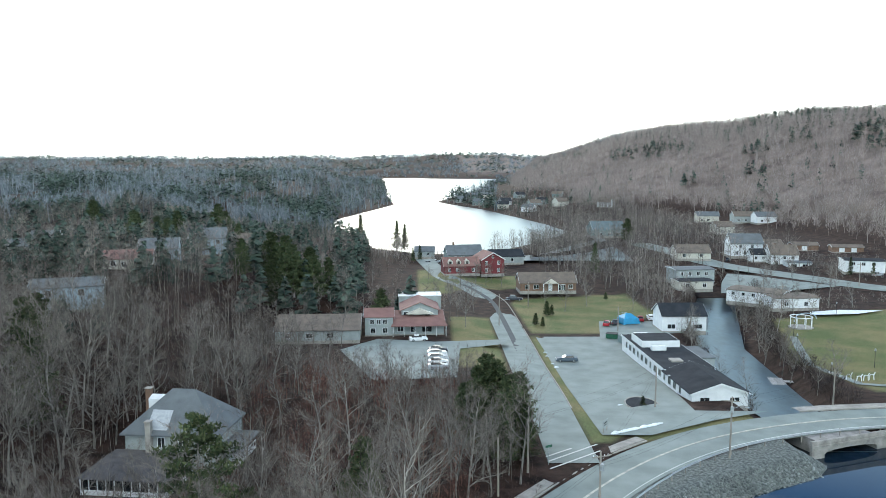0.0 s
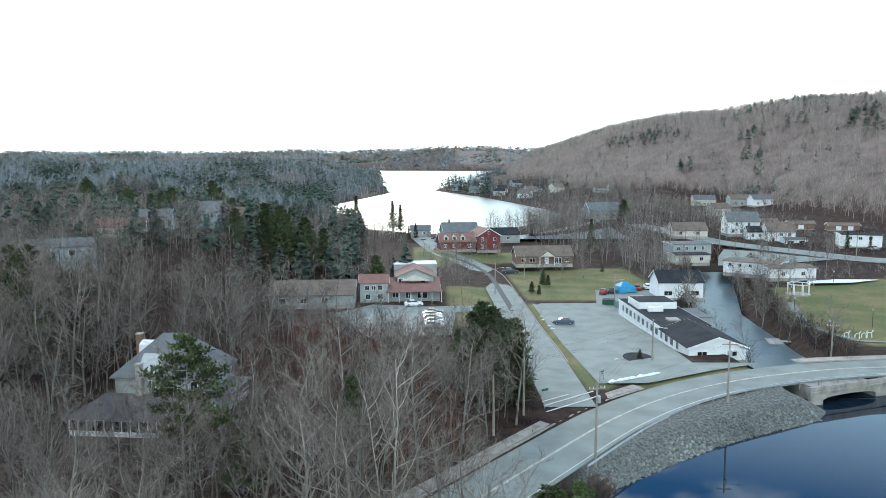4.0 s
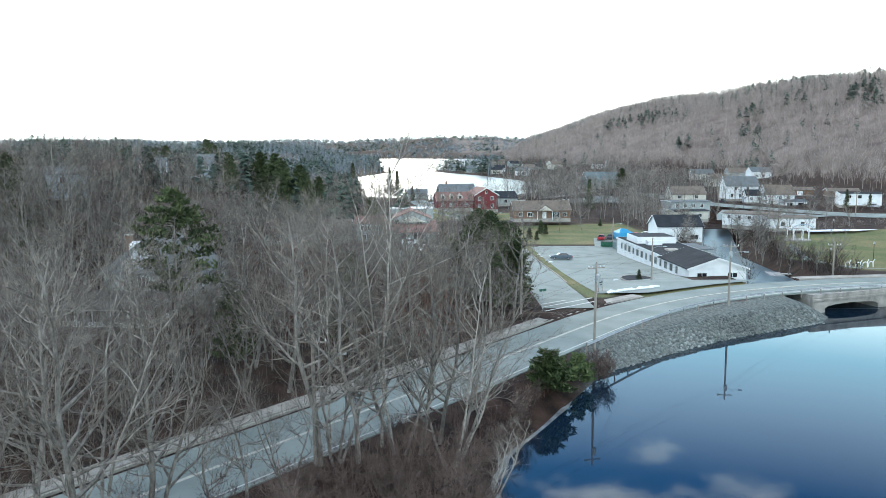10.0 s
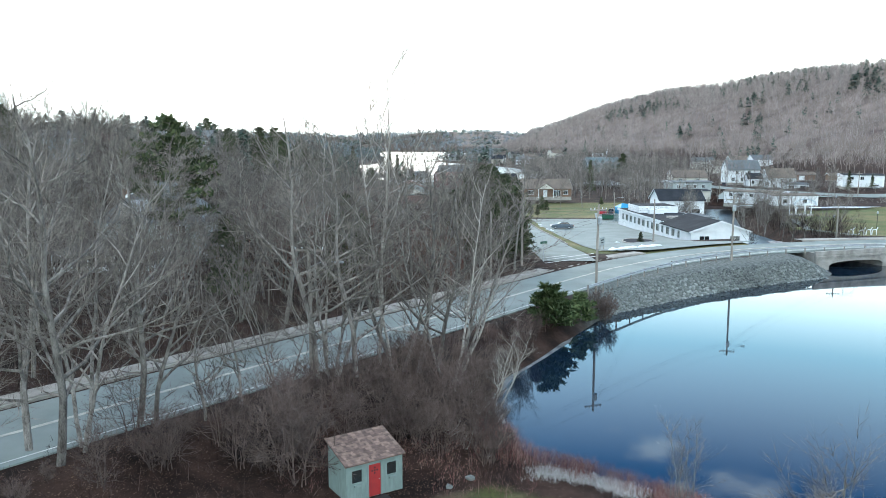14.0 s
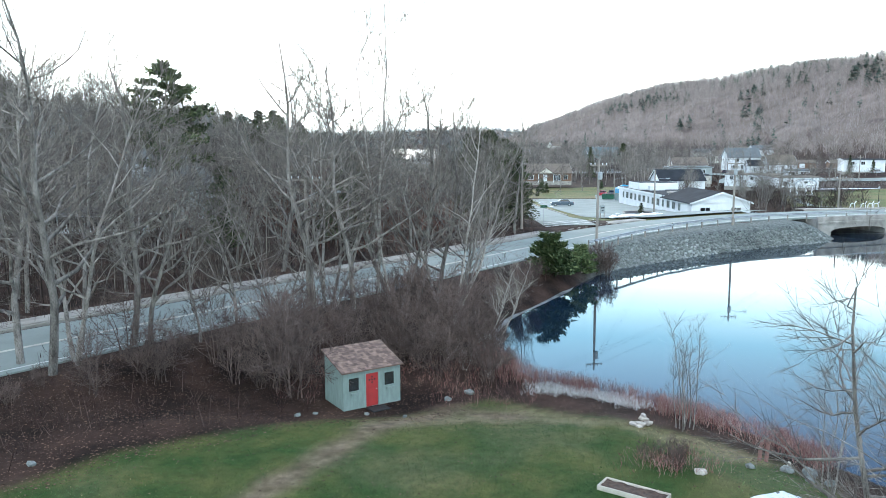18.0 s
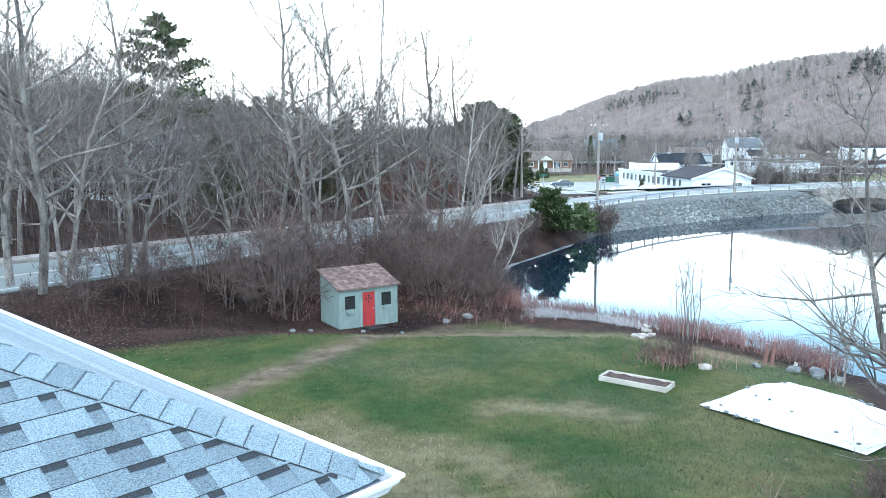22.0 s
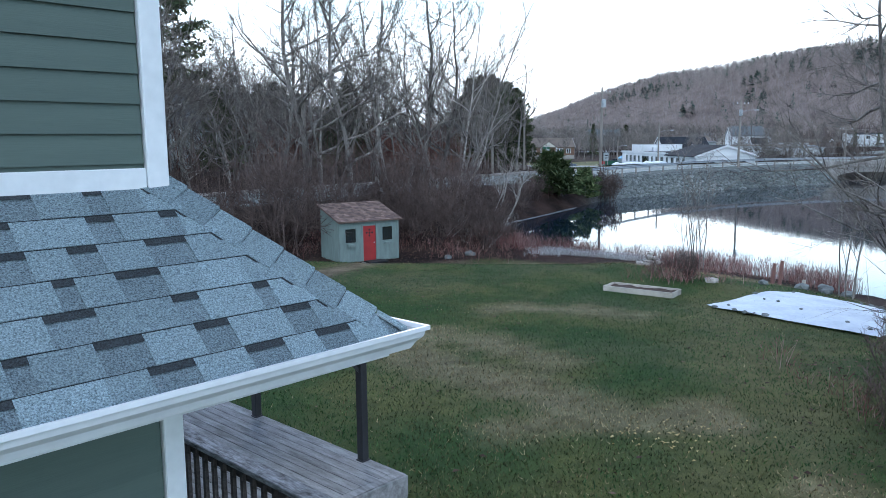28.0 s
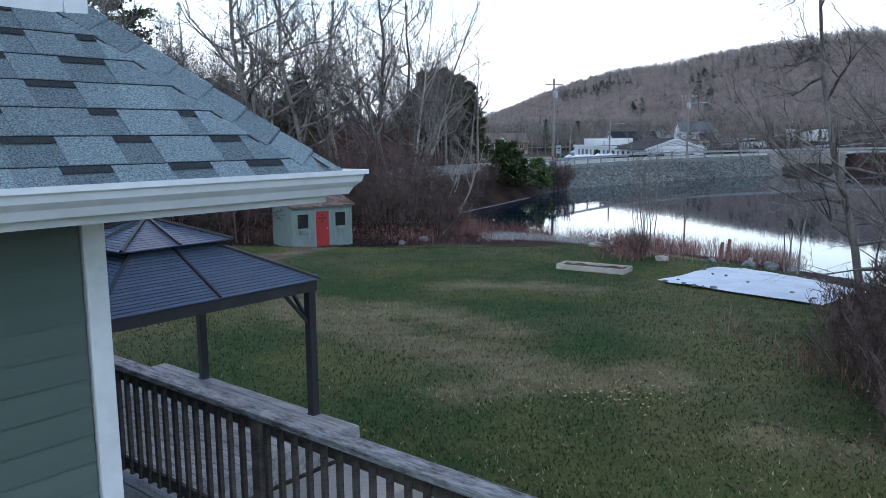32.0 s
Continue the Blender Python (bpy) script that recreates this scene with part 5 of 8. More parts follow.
def utility_pole(x, y, h, kit=(), label="tall weathered wooden utility pole beside the road"):
    z = land_at(x, y)
    p = thing("utility_pole", label, "utility pole", pose(x, y, z, 0, rr.uniform(-0.5, 0.5), rr.uniform(-20, 20)), "roadside poles")
    part("pole", Geo().tube([(0, 0, -0.4), (0, 0, h * 0.5), (0, 0, h)], [0.17, 0.145, 0.11], 10), M_POLE, p)
    if "arm" in kit:
        a = part("crossarm", Geo().bevel_box(-1.1, -0.06, h - 0.75, 1.1, 0.06, h - 0.62, 0.01), M_POLE, p)
        for q in (-1.0, -0.5, 0.5, 1.0):
            part("insulator", Geo().tube([(q, 0, h - 0.62), (q, 0, h - 0.56), (q, 0, h - 0.46), (q, 0, h - 0.42)], [0.02, 0.05, 0.045, 0.02], 8), M_SNOW, a)
    if "can" in kit:
        part("transformer", Geo().tube([(0, -0.4, h - 2.3), (0, -0.4, h - 2.25), (0, -0.4, h - 1.5), (0, -0.4, h - 1.42)], [0.2, 0.25, 0.25, 0.18], 14), M_METAL, p, "pale grey transformer can")
    if "lamp" in kit:
        part("lamp_arm", Geo().tube([(0, 0, h - 1.9), (0.9, 0.0, h - 1.5), (2.0, 0, h - 1.45)], [0.035, 0.03, 0.03], 6), M_METAL, p)
        part("lamp_head", Geo().bevel_box(1.85, -0.13, h - 1.56, 2.5, 0.13, h - 1.42, 0.05), M_METAL, p, "pale street lamp head")
    POLES.append((x, y, z + h))
    return p


utility_pole(12.2, 106.6, 9.7)
utility_pole(19.0, 89.6, 10.4, ("arm", "can"))
utility_pole(43.5, 112.6, 9.6, ("arm", "can", "lamp"))
utility_pole(38.6, 136.0, 7.6, ("lamp",))
utility_pole(7.4, 99.0, 8.2)
utility_pole(72.8, 139.6, 8.6, ("arm",))
utility_pole(-8.5, 55.5, 10.0, ("arm", "lamp"))
utility_pole(-28, 45.5, 9.2)
utility_pole(15.2, 205, 8.6, ("lamp",))
utility_pole(46, 199, 6.5, ("lamp",), "slim lamp pole by the parked cars")
utility_pole(99, 222, 8.5, ("arm",))
utility_pole(141, 258, 8.5, ("arm",))
utility_pole(110, 300, 8.5, ("arm",))
utility_pole(26, 232, 7.5)
utility_pole(96, 345, 8.5, ("arm",))


def wire(a, b, sag, r=0.009):
    g = Geo()
    a, b = Vector(a), Vector(b)
    pts = [a.lerp(b, t) - Vector((0, 0, 4 * sag * t * (1 - t))) for t in np.linspace(0, 1, 13)]
    g.tube(pts, [r] * 13, 4, False)
    return tagged(part("power_line", g, M_BLACK), "thin dark overhead wire between poles", "power line", "overhead wires")


def span(i, j, drops=(0.3, 1.6, 2.0), sag=0.7):
    for d in drops:
        a, b = POLES[i], POLES[j]
        wire((a[0], a[1], a[2] - d), (b[0], b[1], b[2] - d), sag)


span(7, 6)
span(6, 1)
span(1, 2)
span(2, 5)
span(0, 3, (0.3, 1.5, 1.8))
span(0, 4, (0.3, 1.5))
span(3, 1, (0.4, 1.3))
span(4, 8, (0.5,))
span(10, 11, (0.4, 1.4))
span(5, 10, (0.5,), 1.0)
span(11, 12, (0.5,))


# ---------------------------------------------------------------- buildings
HOUSES = [(-39, 107, 12), (50, 158, 9), (50, 145, 8), (50, 172, 9)]

def window_part(owner, x, z, w, h, face, trim, wall_y=0.0, m=None):
    """A framed window on a wall in the plane y = wall_y, that faces -y; m turns it to another wall."""
    g = Geo()
    t = 0.09
    m = m or Matrix.Identity(4)
    for q in ((x - w / 2 - t, z - t, x + w / 2 + t, z), (x - w / 2 - t, z + h, x + w / 2 + t, z + h + t), (x - w / 2 - t, z, x - w / 2, z + h), (x + w / 2, z, x + w / 2 + t, z + h)):
        g.box(q[0], wall_y - 0.07, q[1], q[2], wall_y + 0.02, q[3], m)
    if w > 0.7:
        g.box(x - 0.03, wall_y - 0.05, z, x + 0.03, wall_y + 0.02, z + h, m)
    ob = part("window", g, trim, owner)
    part("pane", Geo().box(x - w / 2, wall_y - 0.012, z, x + w / 2, wall_y + 0.02, z + h, m), M_GLASS, ob)
    return ob


def gable_house(label, x, y, yaw, w, d, eave, ridge, wall, roof, front=(), side=(), category="house", z=None, axis="x", trim=None, chimney=None, doors=(), name="house", over=0.35, dx=0.0):
    """A house whose front wall runs along local x from 0 to w and faces -y; depth d. The ridge runs along x or y.
    front, side: windows as (x, z, width, height); side ones are on the -x wall, mirrored on +x."""
    trim = trim or M_WHITE
    z = land_at(x + (w / 2) * math.cos(math.radians(yaw)), y + (w / 2) * math.sin(math.radians(yaw))) if z is None else z
    h = thing(name, label, category, pose(x, y, z, 0, 0, yaw))
    ca, sa = math.cos(math.radians(yaw)), math.sin(math.radians(yaw))
    HOUSES.append((x + w / 2 * ca - d / 2 * sa, y + w / 2 * sa + d / 2 * ca, max(w, d) * 0.55 + 1))
    if axis == "x":
        body = Geo().prism([(0, -0.8), (d, -0.8), (d, eave), (d / 2, ridge), (0, eave)], (0, 0, 0), (0, 1, 0), (0, 0, 1), (w, 0, 0))
    else:
        body = Geo().prism([(0, -0.8), (w, -0.8), (w, eave), (w / 2, ridge), (0, eave)], (0, 0, 0), (1, 0, 0), (0, 0, 1), (0, d, 0))
    part("wall", body, wall, h)
    part("foundation", Geo().box(-0.04, -0.04, -0.8, w + 0.04, d + 0.04, 0.3), M_CONCRETE, h)
    k = (ridge - eave) / ((d if axis == "x" else w) / 2)
    t = 0.14
    half = (d if axis == "x" else w) / 2
    span_ = w if axis == "x" else d
    for sgn in (0, 1):
        prof = [(-over, eave - k * over + 0.02), (half, ridge + 0.02), (half, ridge + 0.02 + t), (-over, eave - k * over + 0.02 + t)]
        if sgn:
            prof = [(2 * half - a, b) for a, b in prof]
        ax, dep, p0 = ((0, 1, 0), (span_ + 2 * over, 0, 0), (-over, 0, 0)) if axis == "x" else ((1, 0, 0), (0, span_ + 2 * over, 0), (0, -over, 0))
        part("roof", Geo().prism(prof, p0, ax, (0, 0, 1), dep), roof, h)
        # bargeboards
        for end in (0, 1):
            o = -over - 0.03 if not end else span_ + over
            p1, dp = ((o, 0, 0), (0.03, 0, 0)) if axis == "x" else ((0, o, 0), (0, 0.03, 0))
            part("bargeboard", Geo().prism([(a, b - 0.16) for a, b in prof[:2]] + [(a, b + 0.0) for a, b in (prof[2], prof[3])], p1, ax, (0, 0, 1), dp), trim, h)
    for q in front:
        window_part(h, *q, 0, trim)
    for q in side:
        window_part(h, *q, 0, trim, 0.0, pose(0, 0, 0, 0, 0, -90) @ pose(-d, 0, 0))
        window_part(h, *q, 0, trim, 0.0, pose(w, 0, 0, 0, 0, 90))
    for (a, b, c) in doors:
        dr = part("door", Geo().box(a - b / 2, -0.05, 0.3, a + b / 2, 0.02, 0.3 + c), trim, h, "pale entrance door")
        part("door_frame", Geo().box(a - b / 2 - 0.1, -0.03, 0.3, a - b / 2, 0.02, 0.4 + c).box(a + b / 2, -0.03, 0.3, a + b / 2 + 0.1, 0.02, 0.4 + c), trim, dr)
    if chimney:
        a, b, top = chimney
        ch = part("chimney", Geo().bevel_box(a - 0.35, b - 0.35, eave - 0.5, a + 0.35, b + 0.35, top, 0.03), M_BRICK, h, "red brick chimney")
        part("chimney_cap", Geo().bevel_box(a - 0.42, b - 0.42, top, a + 0.42, b + 0.42, top + 0.12, 0.02), M_CONCRETE, ch)
    return h


# long white hall beside the river
hall = gable_house("long white single-storey hall with a dark roof", 45.0, 135.4, 2.5, 10.4, 15, 2.75, 4.5, M_WHITE, M_ROOF_DARK,
                   front=((2.4, 1.1, 1.7, 0.8), (7.9, 1.1, 1.7, 0.8)), z=3.05, axis="y", doors=((5.2, 1.6, 2.1),), category="hall", over=0.5)
for i in range(13):
    window_part(hall, 4 + i * 3.0, 1.0, 1.3 if i % 3 else 0.8, 1.2, 0, M_GREY_SIDING, 0.0, pose(0, 0, 0, 0, 0, -90) @ pose(-46, 0, 0))
part("gable_trim", Geo().prism([(-0.3, 2.72), (10.7, 2.72), (5.2, 4.28), (5.2, 4.08), (9.6, 2.9), (0.8, 2.9), (5.2, 4.08), (5.2, 4.28)][:3], (0, -0.14, 0), (1, 0, 0), (0, 0, 1), (0, 0.1, 0)), M_WHITE, hall, "white pediment")
part("wing", Geo().box(0.05, 15, -0.8, 10.35, 46, 3.02), M_WHITE, hall, "long white flat-roofed wing")
part("wing_roof", Geo().box(-0.15, 15.4, 3.02, 10.55, 46.2, 3.14), M_ROOF_DARK, hall, "dark felt roof")
part("wing_fascia", Geo().box(-0.19, 15.4, 2.78, -0.15, 46.2, 3.17).box(10.55, 15.4, 2.78, 10.59, 46.2, 3.17).box(-0.19, 46.2, 2.78, 10.59, 46.24, 3.17), M_WHITE, hall)
part("roof_room", Geo().box(0.8, 33, 3.0, 9.4, 41, 4.6), M_WHITE, hall, "flat-roofed white raised block")
part("roof_felt", Geo().box(1.0, 33.2, 4.6, 9.2, 40.8, 4.64), M_ROOF_DARK, hall)
part("roof_vent", Geo().box(3.2, 20, 3.1, 5.6, 22.4, 3.5), M_CONCRETE, hall, "pale square roof hatch")
for yy in (30, 43):
    part("roof_unit", Geo().bevel_box(2.2, yy, 3.1, 5.4, yy + 1.2, 4.1, 0.05), M_WHITE, hall)
part("annex", Geo().box(10.3, 24, -0.5, 13.8, 34, 2.9), M_GREY_SIDING, hall, "pale green-grey side annex")
part("annex_roof", Geo().box(10.2, 23.8, 2.9, 14.0, 34.2, 3.05), M_ROOF_GREY, hall)

gable_house("white two-storey gabled garage with dark roof", 57.2, 197.5, 0, 11.5, 9, 4.4, 6.9, M_WHITE, M_ROOF_DARK, front=((2.4, 1.0, 2.0, 1.1), (9.4, 1.0, 2.0, 1.1)), z=3.1, doors=((5.8, 1.0, 2.1),), category="garage", name="garage")
b = gable_house("brown brick bungalow with a small front gable", 25.0, 246, 3, 18.2, 9.5, 2.9, 5.6, M_BRICK, M_ROOF_BROWN, front=((2.2, 1.0, 1.2, 1.2), (5.2, 1.0, 1.6, 1.2), (13.0, 0.5, 0.9, 1.8), (14.1, 0.5, 0.9, 1.8), (16.4, 1.0, 1.2, 1.2)), z=5.5, doors=((9.8, 1.1, 2.1),))
part("porch_gable", Geo().prism([(7.0, 2.8), (12.6, 2.8), (9.8, 4.7)], (0, -1.4, 0), (1, 0, 0), (0, 0, 1), (0, 3.5, 0)), M_ROOF_BROWN, b)
part("porch_face", Geo().prism([(7.4, 2.85), (12.2, 2.85), (9.8, 4.45)], (0, -1.46, 0), (1, 0, 0), (0, 0, 1), (0, 0.05, 0)), M_CREAM, b)
for q in (7.4, 12.2):
    part("porch_post", Geo().box(q - 0.1, -1.3, 0, q + 0.1, -1.1, 2.8), M_WHITE, b)

r1 = gable_house("dark red two-storey house with white-trimmed windows", 14.2, 283, 18, 9.2, 10, 5.6, 8.2, M_RED_SIDING, M_ROOF_PINK, front=((2.0, 1.0, 0.9, 1.3), (6.9, 1.0, 0.9, 1.3), (2.0, 3.7, 0.9, 1.3), (6.9, 3.7, 0.9, 1.3), (4.6, 6.2, 0.7, 0.9)), side=((2.5, 1, 0.9, 1.3), (6, 1, 0.9, 1.3)), z=5.5, axis="y")
r2 = gable_house("red low wing with pale dormers beside the red house", 0.5, 284, 10, 13.5, 7.5, 3.2, 6.0, M_RED_SIDING, M_ROOF_PINK, front=((2, 1, 0.9, 1.2), (5, 1, 0.9, 1.2), (11, 1, 0.9, 1.2)), z=5.5)
for q in (2.4, 5.6, 8.8):
    dm_ = part("dormer", Geo().prism([(q - 0.9, 3.6), (q + 0.9, 3.6), (q + 0.9, 4.8), (q, 5.6), (q - 0.9, 4.8)], (0, 0.6, 0), (1, 0, 0), (0, 0, 1), (0, 2.4, 0)), M_CREAM, r2, "pale dormer")
    part("dormer_window", Geo().box(q - 0.45, 0.56, 3.8, q + 0.45, 0.6, 4.8), M_GLASS, dm_)
gable_house("grey-green house with a hipped grey roof and chimney", 2, 306, 8, 14, 11, 5.2, 8.6, M_TEAL_SIDING, M_ROOF_GREY, front=((3, 3.2, 1, 1.3), (9, 3.2, 1, 1.3), (6, 3.2, 1, 1.3)), z=5, chimney=(3.0, 5.5, 9.8))
gable_house("dark single-storey house near the lake shore", 20, 318, 10, 14, 9, 3, 5.5, M_GREY_SIDING, M_ROOF_DARK, z=5, front=((4, 1, 1.2, 1.2), (9, 1, 1.2, 1.2)))
gable_house("small grey cottage by the lake", -13, 352, 0, 9, 7, 2.8, 4.8, M_GREY_SIDING, M_ROOF_GREY, front=((3, 1, 1, 1.1), (6, 1, 1, 1.1)), z=3.5)

# the red-roofed care home
pl = gable_house("two-storey grey care home with red-brown roofs", -12.5, 190, 4, 12.8, 17, 3.0, 4.6, M_GREY_SIDING, M_ROOF_PINK, front=((1.8, 1.0, 1.4, 1.2), (5, 0.8, 1.2, 1.5), (8.5, 0.8, 2.4, 1.5)), z=4.0, category="building", name="building")
part("upper_storey", Geo().prism([(2.2, 2.0), (11.6, 2.0), (11.6, 5.4), (6.9, 7.3), (2.2, 5.4)], (0, 5, 0), (1, 0, 0), (0, 0, 1), (0, 11, 0)), M_GREY_SIDING, pl)
for sgn in (0, 1):
    prof = [(1.7, 5.2), (6.9, 7.36), (6.9, 7.52), (1.7, 5.36)]
    part("upper_roof", Geo().prism([(13.8 - a, z_) if sgn else (a, z_) for a, z_ in prof], (0, 4.6, 0), (1, 0, 0), (0, 0, 1), (0, 11.6, 0)), M_ROOF_PINK, pl)
part("gable_face", Geo().prism([(3.4, 4.6), (10.4, 4.6), (6.9, 6.0)], (0, 3.4, 0), (1, 0, 0), (0, 0, 1), (0, 1.7, 0)), M_CREAM, pl)
part("rear_block", Geo().box(1.6, 17, -0.5, 13.2, 23, 6.9), M_GREY_SIDING, pl)
part("rear_parapet", Geo().box(1.5, 16.9, 6.9, 13.3, 23.1, 7.1), M_WHITE, pl)
part("porch_roof", Geo().add([(-0.6, -1.9, 2.7), (13.6, -1.9, 2.7), (12.6, 2.6, 4.0), (0.6, 2.6, 4.0), (-0.6, -1.9, 2.55), (13.6, -1.9, 2.55)], [(0, 1, 2, 3), (4, 5, 1, 0), (1, 5, 2), (4, 0, 3)]), M_ROOF_PINK, pl)
for q in (0, 2.7, 5.4, 8.1, 10.8, 13.2):
    part("porch_post", Geo().box(q - 0.07, -1.75, 0, q + 0.07, -1.61, 2.56), M_WHITE, pl)
for q in (3.3, 8.9):
    window_part(pl, q, 3.9, 1.2, 1.1, 0, M_WHITE, 5.0)
pw = gable_house("square grey wing with a small bay beside the care home", -19.5, 189, 4, 7, 9, 4.8, 6.2, M_GREY_SIDING, M_ROOF_PINK, front=((1.8, 3.1, 1.0, 1.1), (3.4, 3.1, 1.0, 1.1), (5, 3.1, 1.0, 1.1), (2, 0.8, 1.2, 1.2), (5, 0.8, 1.2, 1.2)), z=4.0, category="building", name="building")
gable_house("long low building with a wide brown roof", -40, 180, 4, 20, 15, 2.8, 5.2, M_GREY_SIDING, M_ROOF_BROWN, front=((3, 1, 1.4, 1.1), (8, 1, 1.4, 1.1), (13, 1, 1.4, 1.1)), z=4.5, category="building", name="building")
sheet("pavement", [(-14, 150), (3, 152), (4, 176), (15.5, 181), (15.5, 185.5), (-2, 183), (-16, 186), (-24, 175)], 4.06, M_ASPHALT, "grey asphalt yard before the care home", "car park", 4.0)

# right bank
gable_house("white gabled house with a grey roof above the street", 124.5, 331, -4, 13.5, 9.5, 5.8, 9.6, M_WHITE, M_ROOF_GREY, front=((2.5, 1, 1, 1.4), (6, 1, 1, 1.4), (10.5, 1, 1, 1.4), (4, 4, 1, 1.3), (9, 4, 1, 1.3)), side=((2.6, 1, 1, 1.4), (6.8, 1, 1, 1.4), (2.6, 3.9, 1, 1.3), (6.8, 3.9, 1, 1.3), (4.75, 6.6, 0.8, 1)), z=6.4)
gable_house("small white outbuilding with dark roof", 128.6, 319, -4, 6.6, 5.5, 3.3, 5.4, M_WHITE, M_ROOF_DARK, front=((2, 1.2, 0.9, 1.2), (5, 1.2, 0.9, 1.2)), side=((2.7, 1.2, 0.9, 1.2),), z=5.6)
gable_house("tall white house with a wide grey gable roof", 134.4, 313, -4, 11.0, 9.5, 5.0, 8.6, M_WHITE, M_ROOF_BROWN, front=((2.2, 1.0, 1, 1.3), (5.4, 3.2, 1.0, 1.2), (8.6, 3.2, 1, 1.2)), side=((2.6, 1.2, 1, 1.3), (6.8, 1.2, 1, 1.3), (2.6, 3.9, 1, 1.3), (6.8, 3.9, 1, 1.3), (4.75, 6.2, 0.7, 0.9)), z=4.5, chimney=(3.4, 6.2, 9.2))
gable_house("low white garage with a grey roof beside the white house", 138.4, 306, -4, 9, 6, 2.7, 3.2, M_WHITE, M_ROOF_GREY, front=((2.2, 0.5, 2.2, 1.7), (6.6, 0.5, 2.2, 1.7)), z=4.3, category="garage", name="garage")
fl = gable_house("long white flat building at the river bend", 88, 236, -38, 16, 10, 3.8, 4.1, M_WHITE, M_ROOF_BROWN, front=((2, 2.4, 0.9, 0.9), (5, 2.4, 0.9, 0.9), (8, 2.4, 0.9, 0.9), (11, 2.4, 0.9, 0.9), (14, 2.4, 0.9, 0.9)), z=4.2, category="building", name="building")
gable_house("low white workshop with a brown flat roof", 97, 223, 4, 14, 9, 3.2, 3.5, M_WHITE, M_ROOF_BROWN, z=4.2, front=((4, 1, 1.1, 1.1), (10, 1, 1.1, 1.1)), category="building", name="building")
gable_house("white roadside building with a dark flat roof", 152, 289, -14, 14, 9, 4.6, 5.0, M_WHITE, M_ROOF_DARK, z=5.6, front=((3, 2.9, 1.2, 1.1), (6.5, 2.9, 1.2, 1.1), (10, 2.9, 1.2, 1.1)), category="building", name="building")
gable_house("cream building with a brown roof near the woods", 98.5, 322, -4, 14, 12, 2.7, 5.6, M_CREAM, M_ROOF_BROWN, z=6.5, front=((3, 1, 1.2, 1.2), (10, 1, 1.2, 1.2)))
gable_house("grey apartment block with dark windows", 82, 268, 6, 14, 9, 5.0, 5.3, M_GREY_SIDING, M_ROOF_GREY, z=4.5, front=((2, 3, 1, 1.2), (5, 3, 1, 1.2), (8, 3, 1, 1.2), (11, 3, 1, 1.2)), category="building", name="building")
gable_house("low grey shop with a pale front", 80, 258, 6, 12, 7, 3.0, 3.3, M_CREAM, M_ROOF_DARK, z=4.0, front=((3, 1, 1.2, 1.2), (9, 1, 1.2, 1.2)), category="building", name="building")
gable_house("teal-roofed house with a front gable", 82, 418, 8, 18, 12, 4, 8, M_TEAL_SIDING, M_ROOF_TEAL, front=((4, 1, 1.4, 1.3), (9, 1, 1.4, 1.3), (14, 1, 1.4, 1.3)), z=6.5)
for q, (hx_, hy_, hz_, w_) in enumerate(((168, 508, 18, 14), (182, 480, 18, 16), (190, 465, 17, 12), (150, 420, 13, 10))):
    gable_house("pale house among the bare trees of the hillside", hx_, hy_, -6 + q * 4, w_, 9, 4.2, 6.8, (M_CREAM, M_GREY_SIDING, M_WHITE)[q % 3], (M_ROOF_GREY, M_ROOF_BROWN)[q % 2], front=((3, 1, 1.2, 1.2), (7, 1, 1.2, 1.2)))
gable_house("brown bungalow with a wide brown roof behind the white house", 142, 352, -4, 14, 9, 3.0, 5.0, M_BRICK, M_ROOF_BROWN, front=((3, 1, 1.2, 1.2), (7, 1, 1.2, 1.2), (11, 1, 1.2, 1.2)))
gable_house("weathered brown shed at the foot of the hill", 160, 350, -8, 11, 7, 2.6, 3.8, M_BRICK, M_ROOF_BROWN, category="shed", name="shed", doors=((5, 2.2, 1.9),))
gable_house("long low brown shed at the foot of the hill", 174, 342, -10, 13, 6, 2.4, 3.4, M_BRICK, M_ROOF_BROWN, category="shed", name="shed", doors=((4, 2.0, 1.8), (9, 2.0, 1.8)))
for q, (hx_, hy_) in enumerate(((70, 690), (52, 742), (82, 720), (30, 800), (60, 800), (100, 670), (14, 852), (96, 780), (128, 640), (45, 870), (84, 880), (120, 850))):
    gable_house("lakeside cottage on the wooded point", hx_, hy_, q * 23 % 60 - 30, 11, 9, 4.4, 7.2, (M_WHITE, M_CREAM, M_GREY_SIDING, M_TEAL_SIDING)[q % 4], (M_ROOF_GREY, M_ROOF_DARK, M_ROOF_BROWN)[q % 3], front=((3, 1, 1.4, 1.3), (7.5, 1, 1.4, 1.3)))

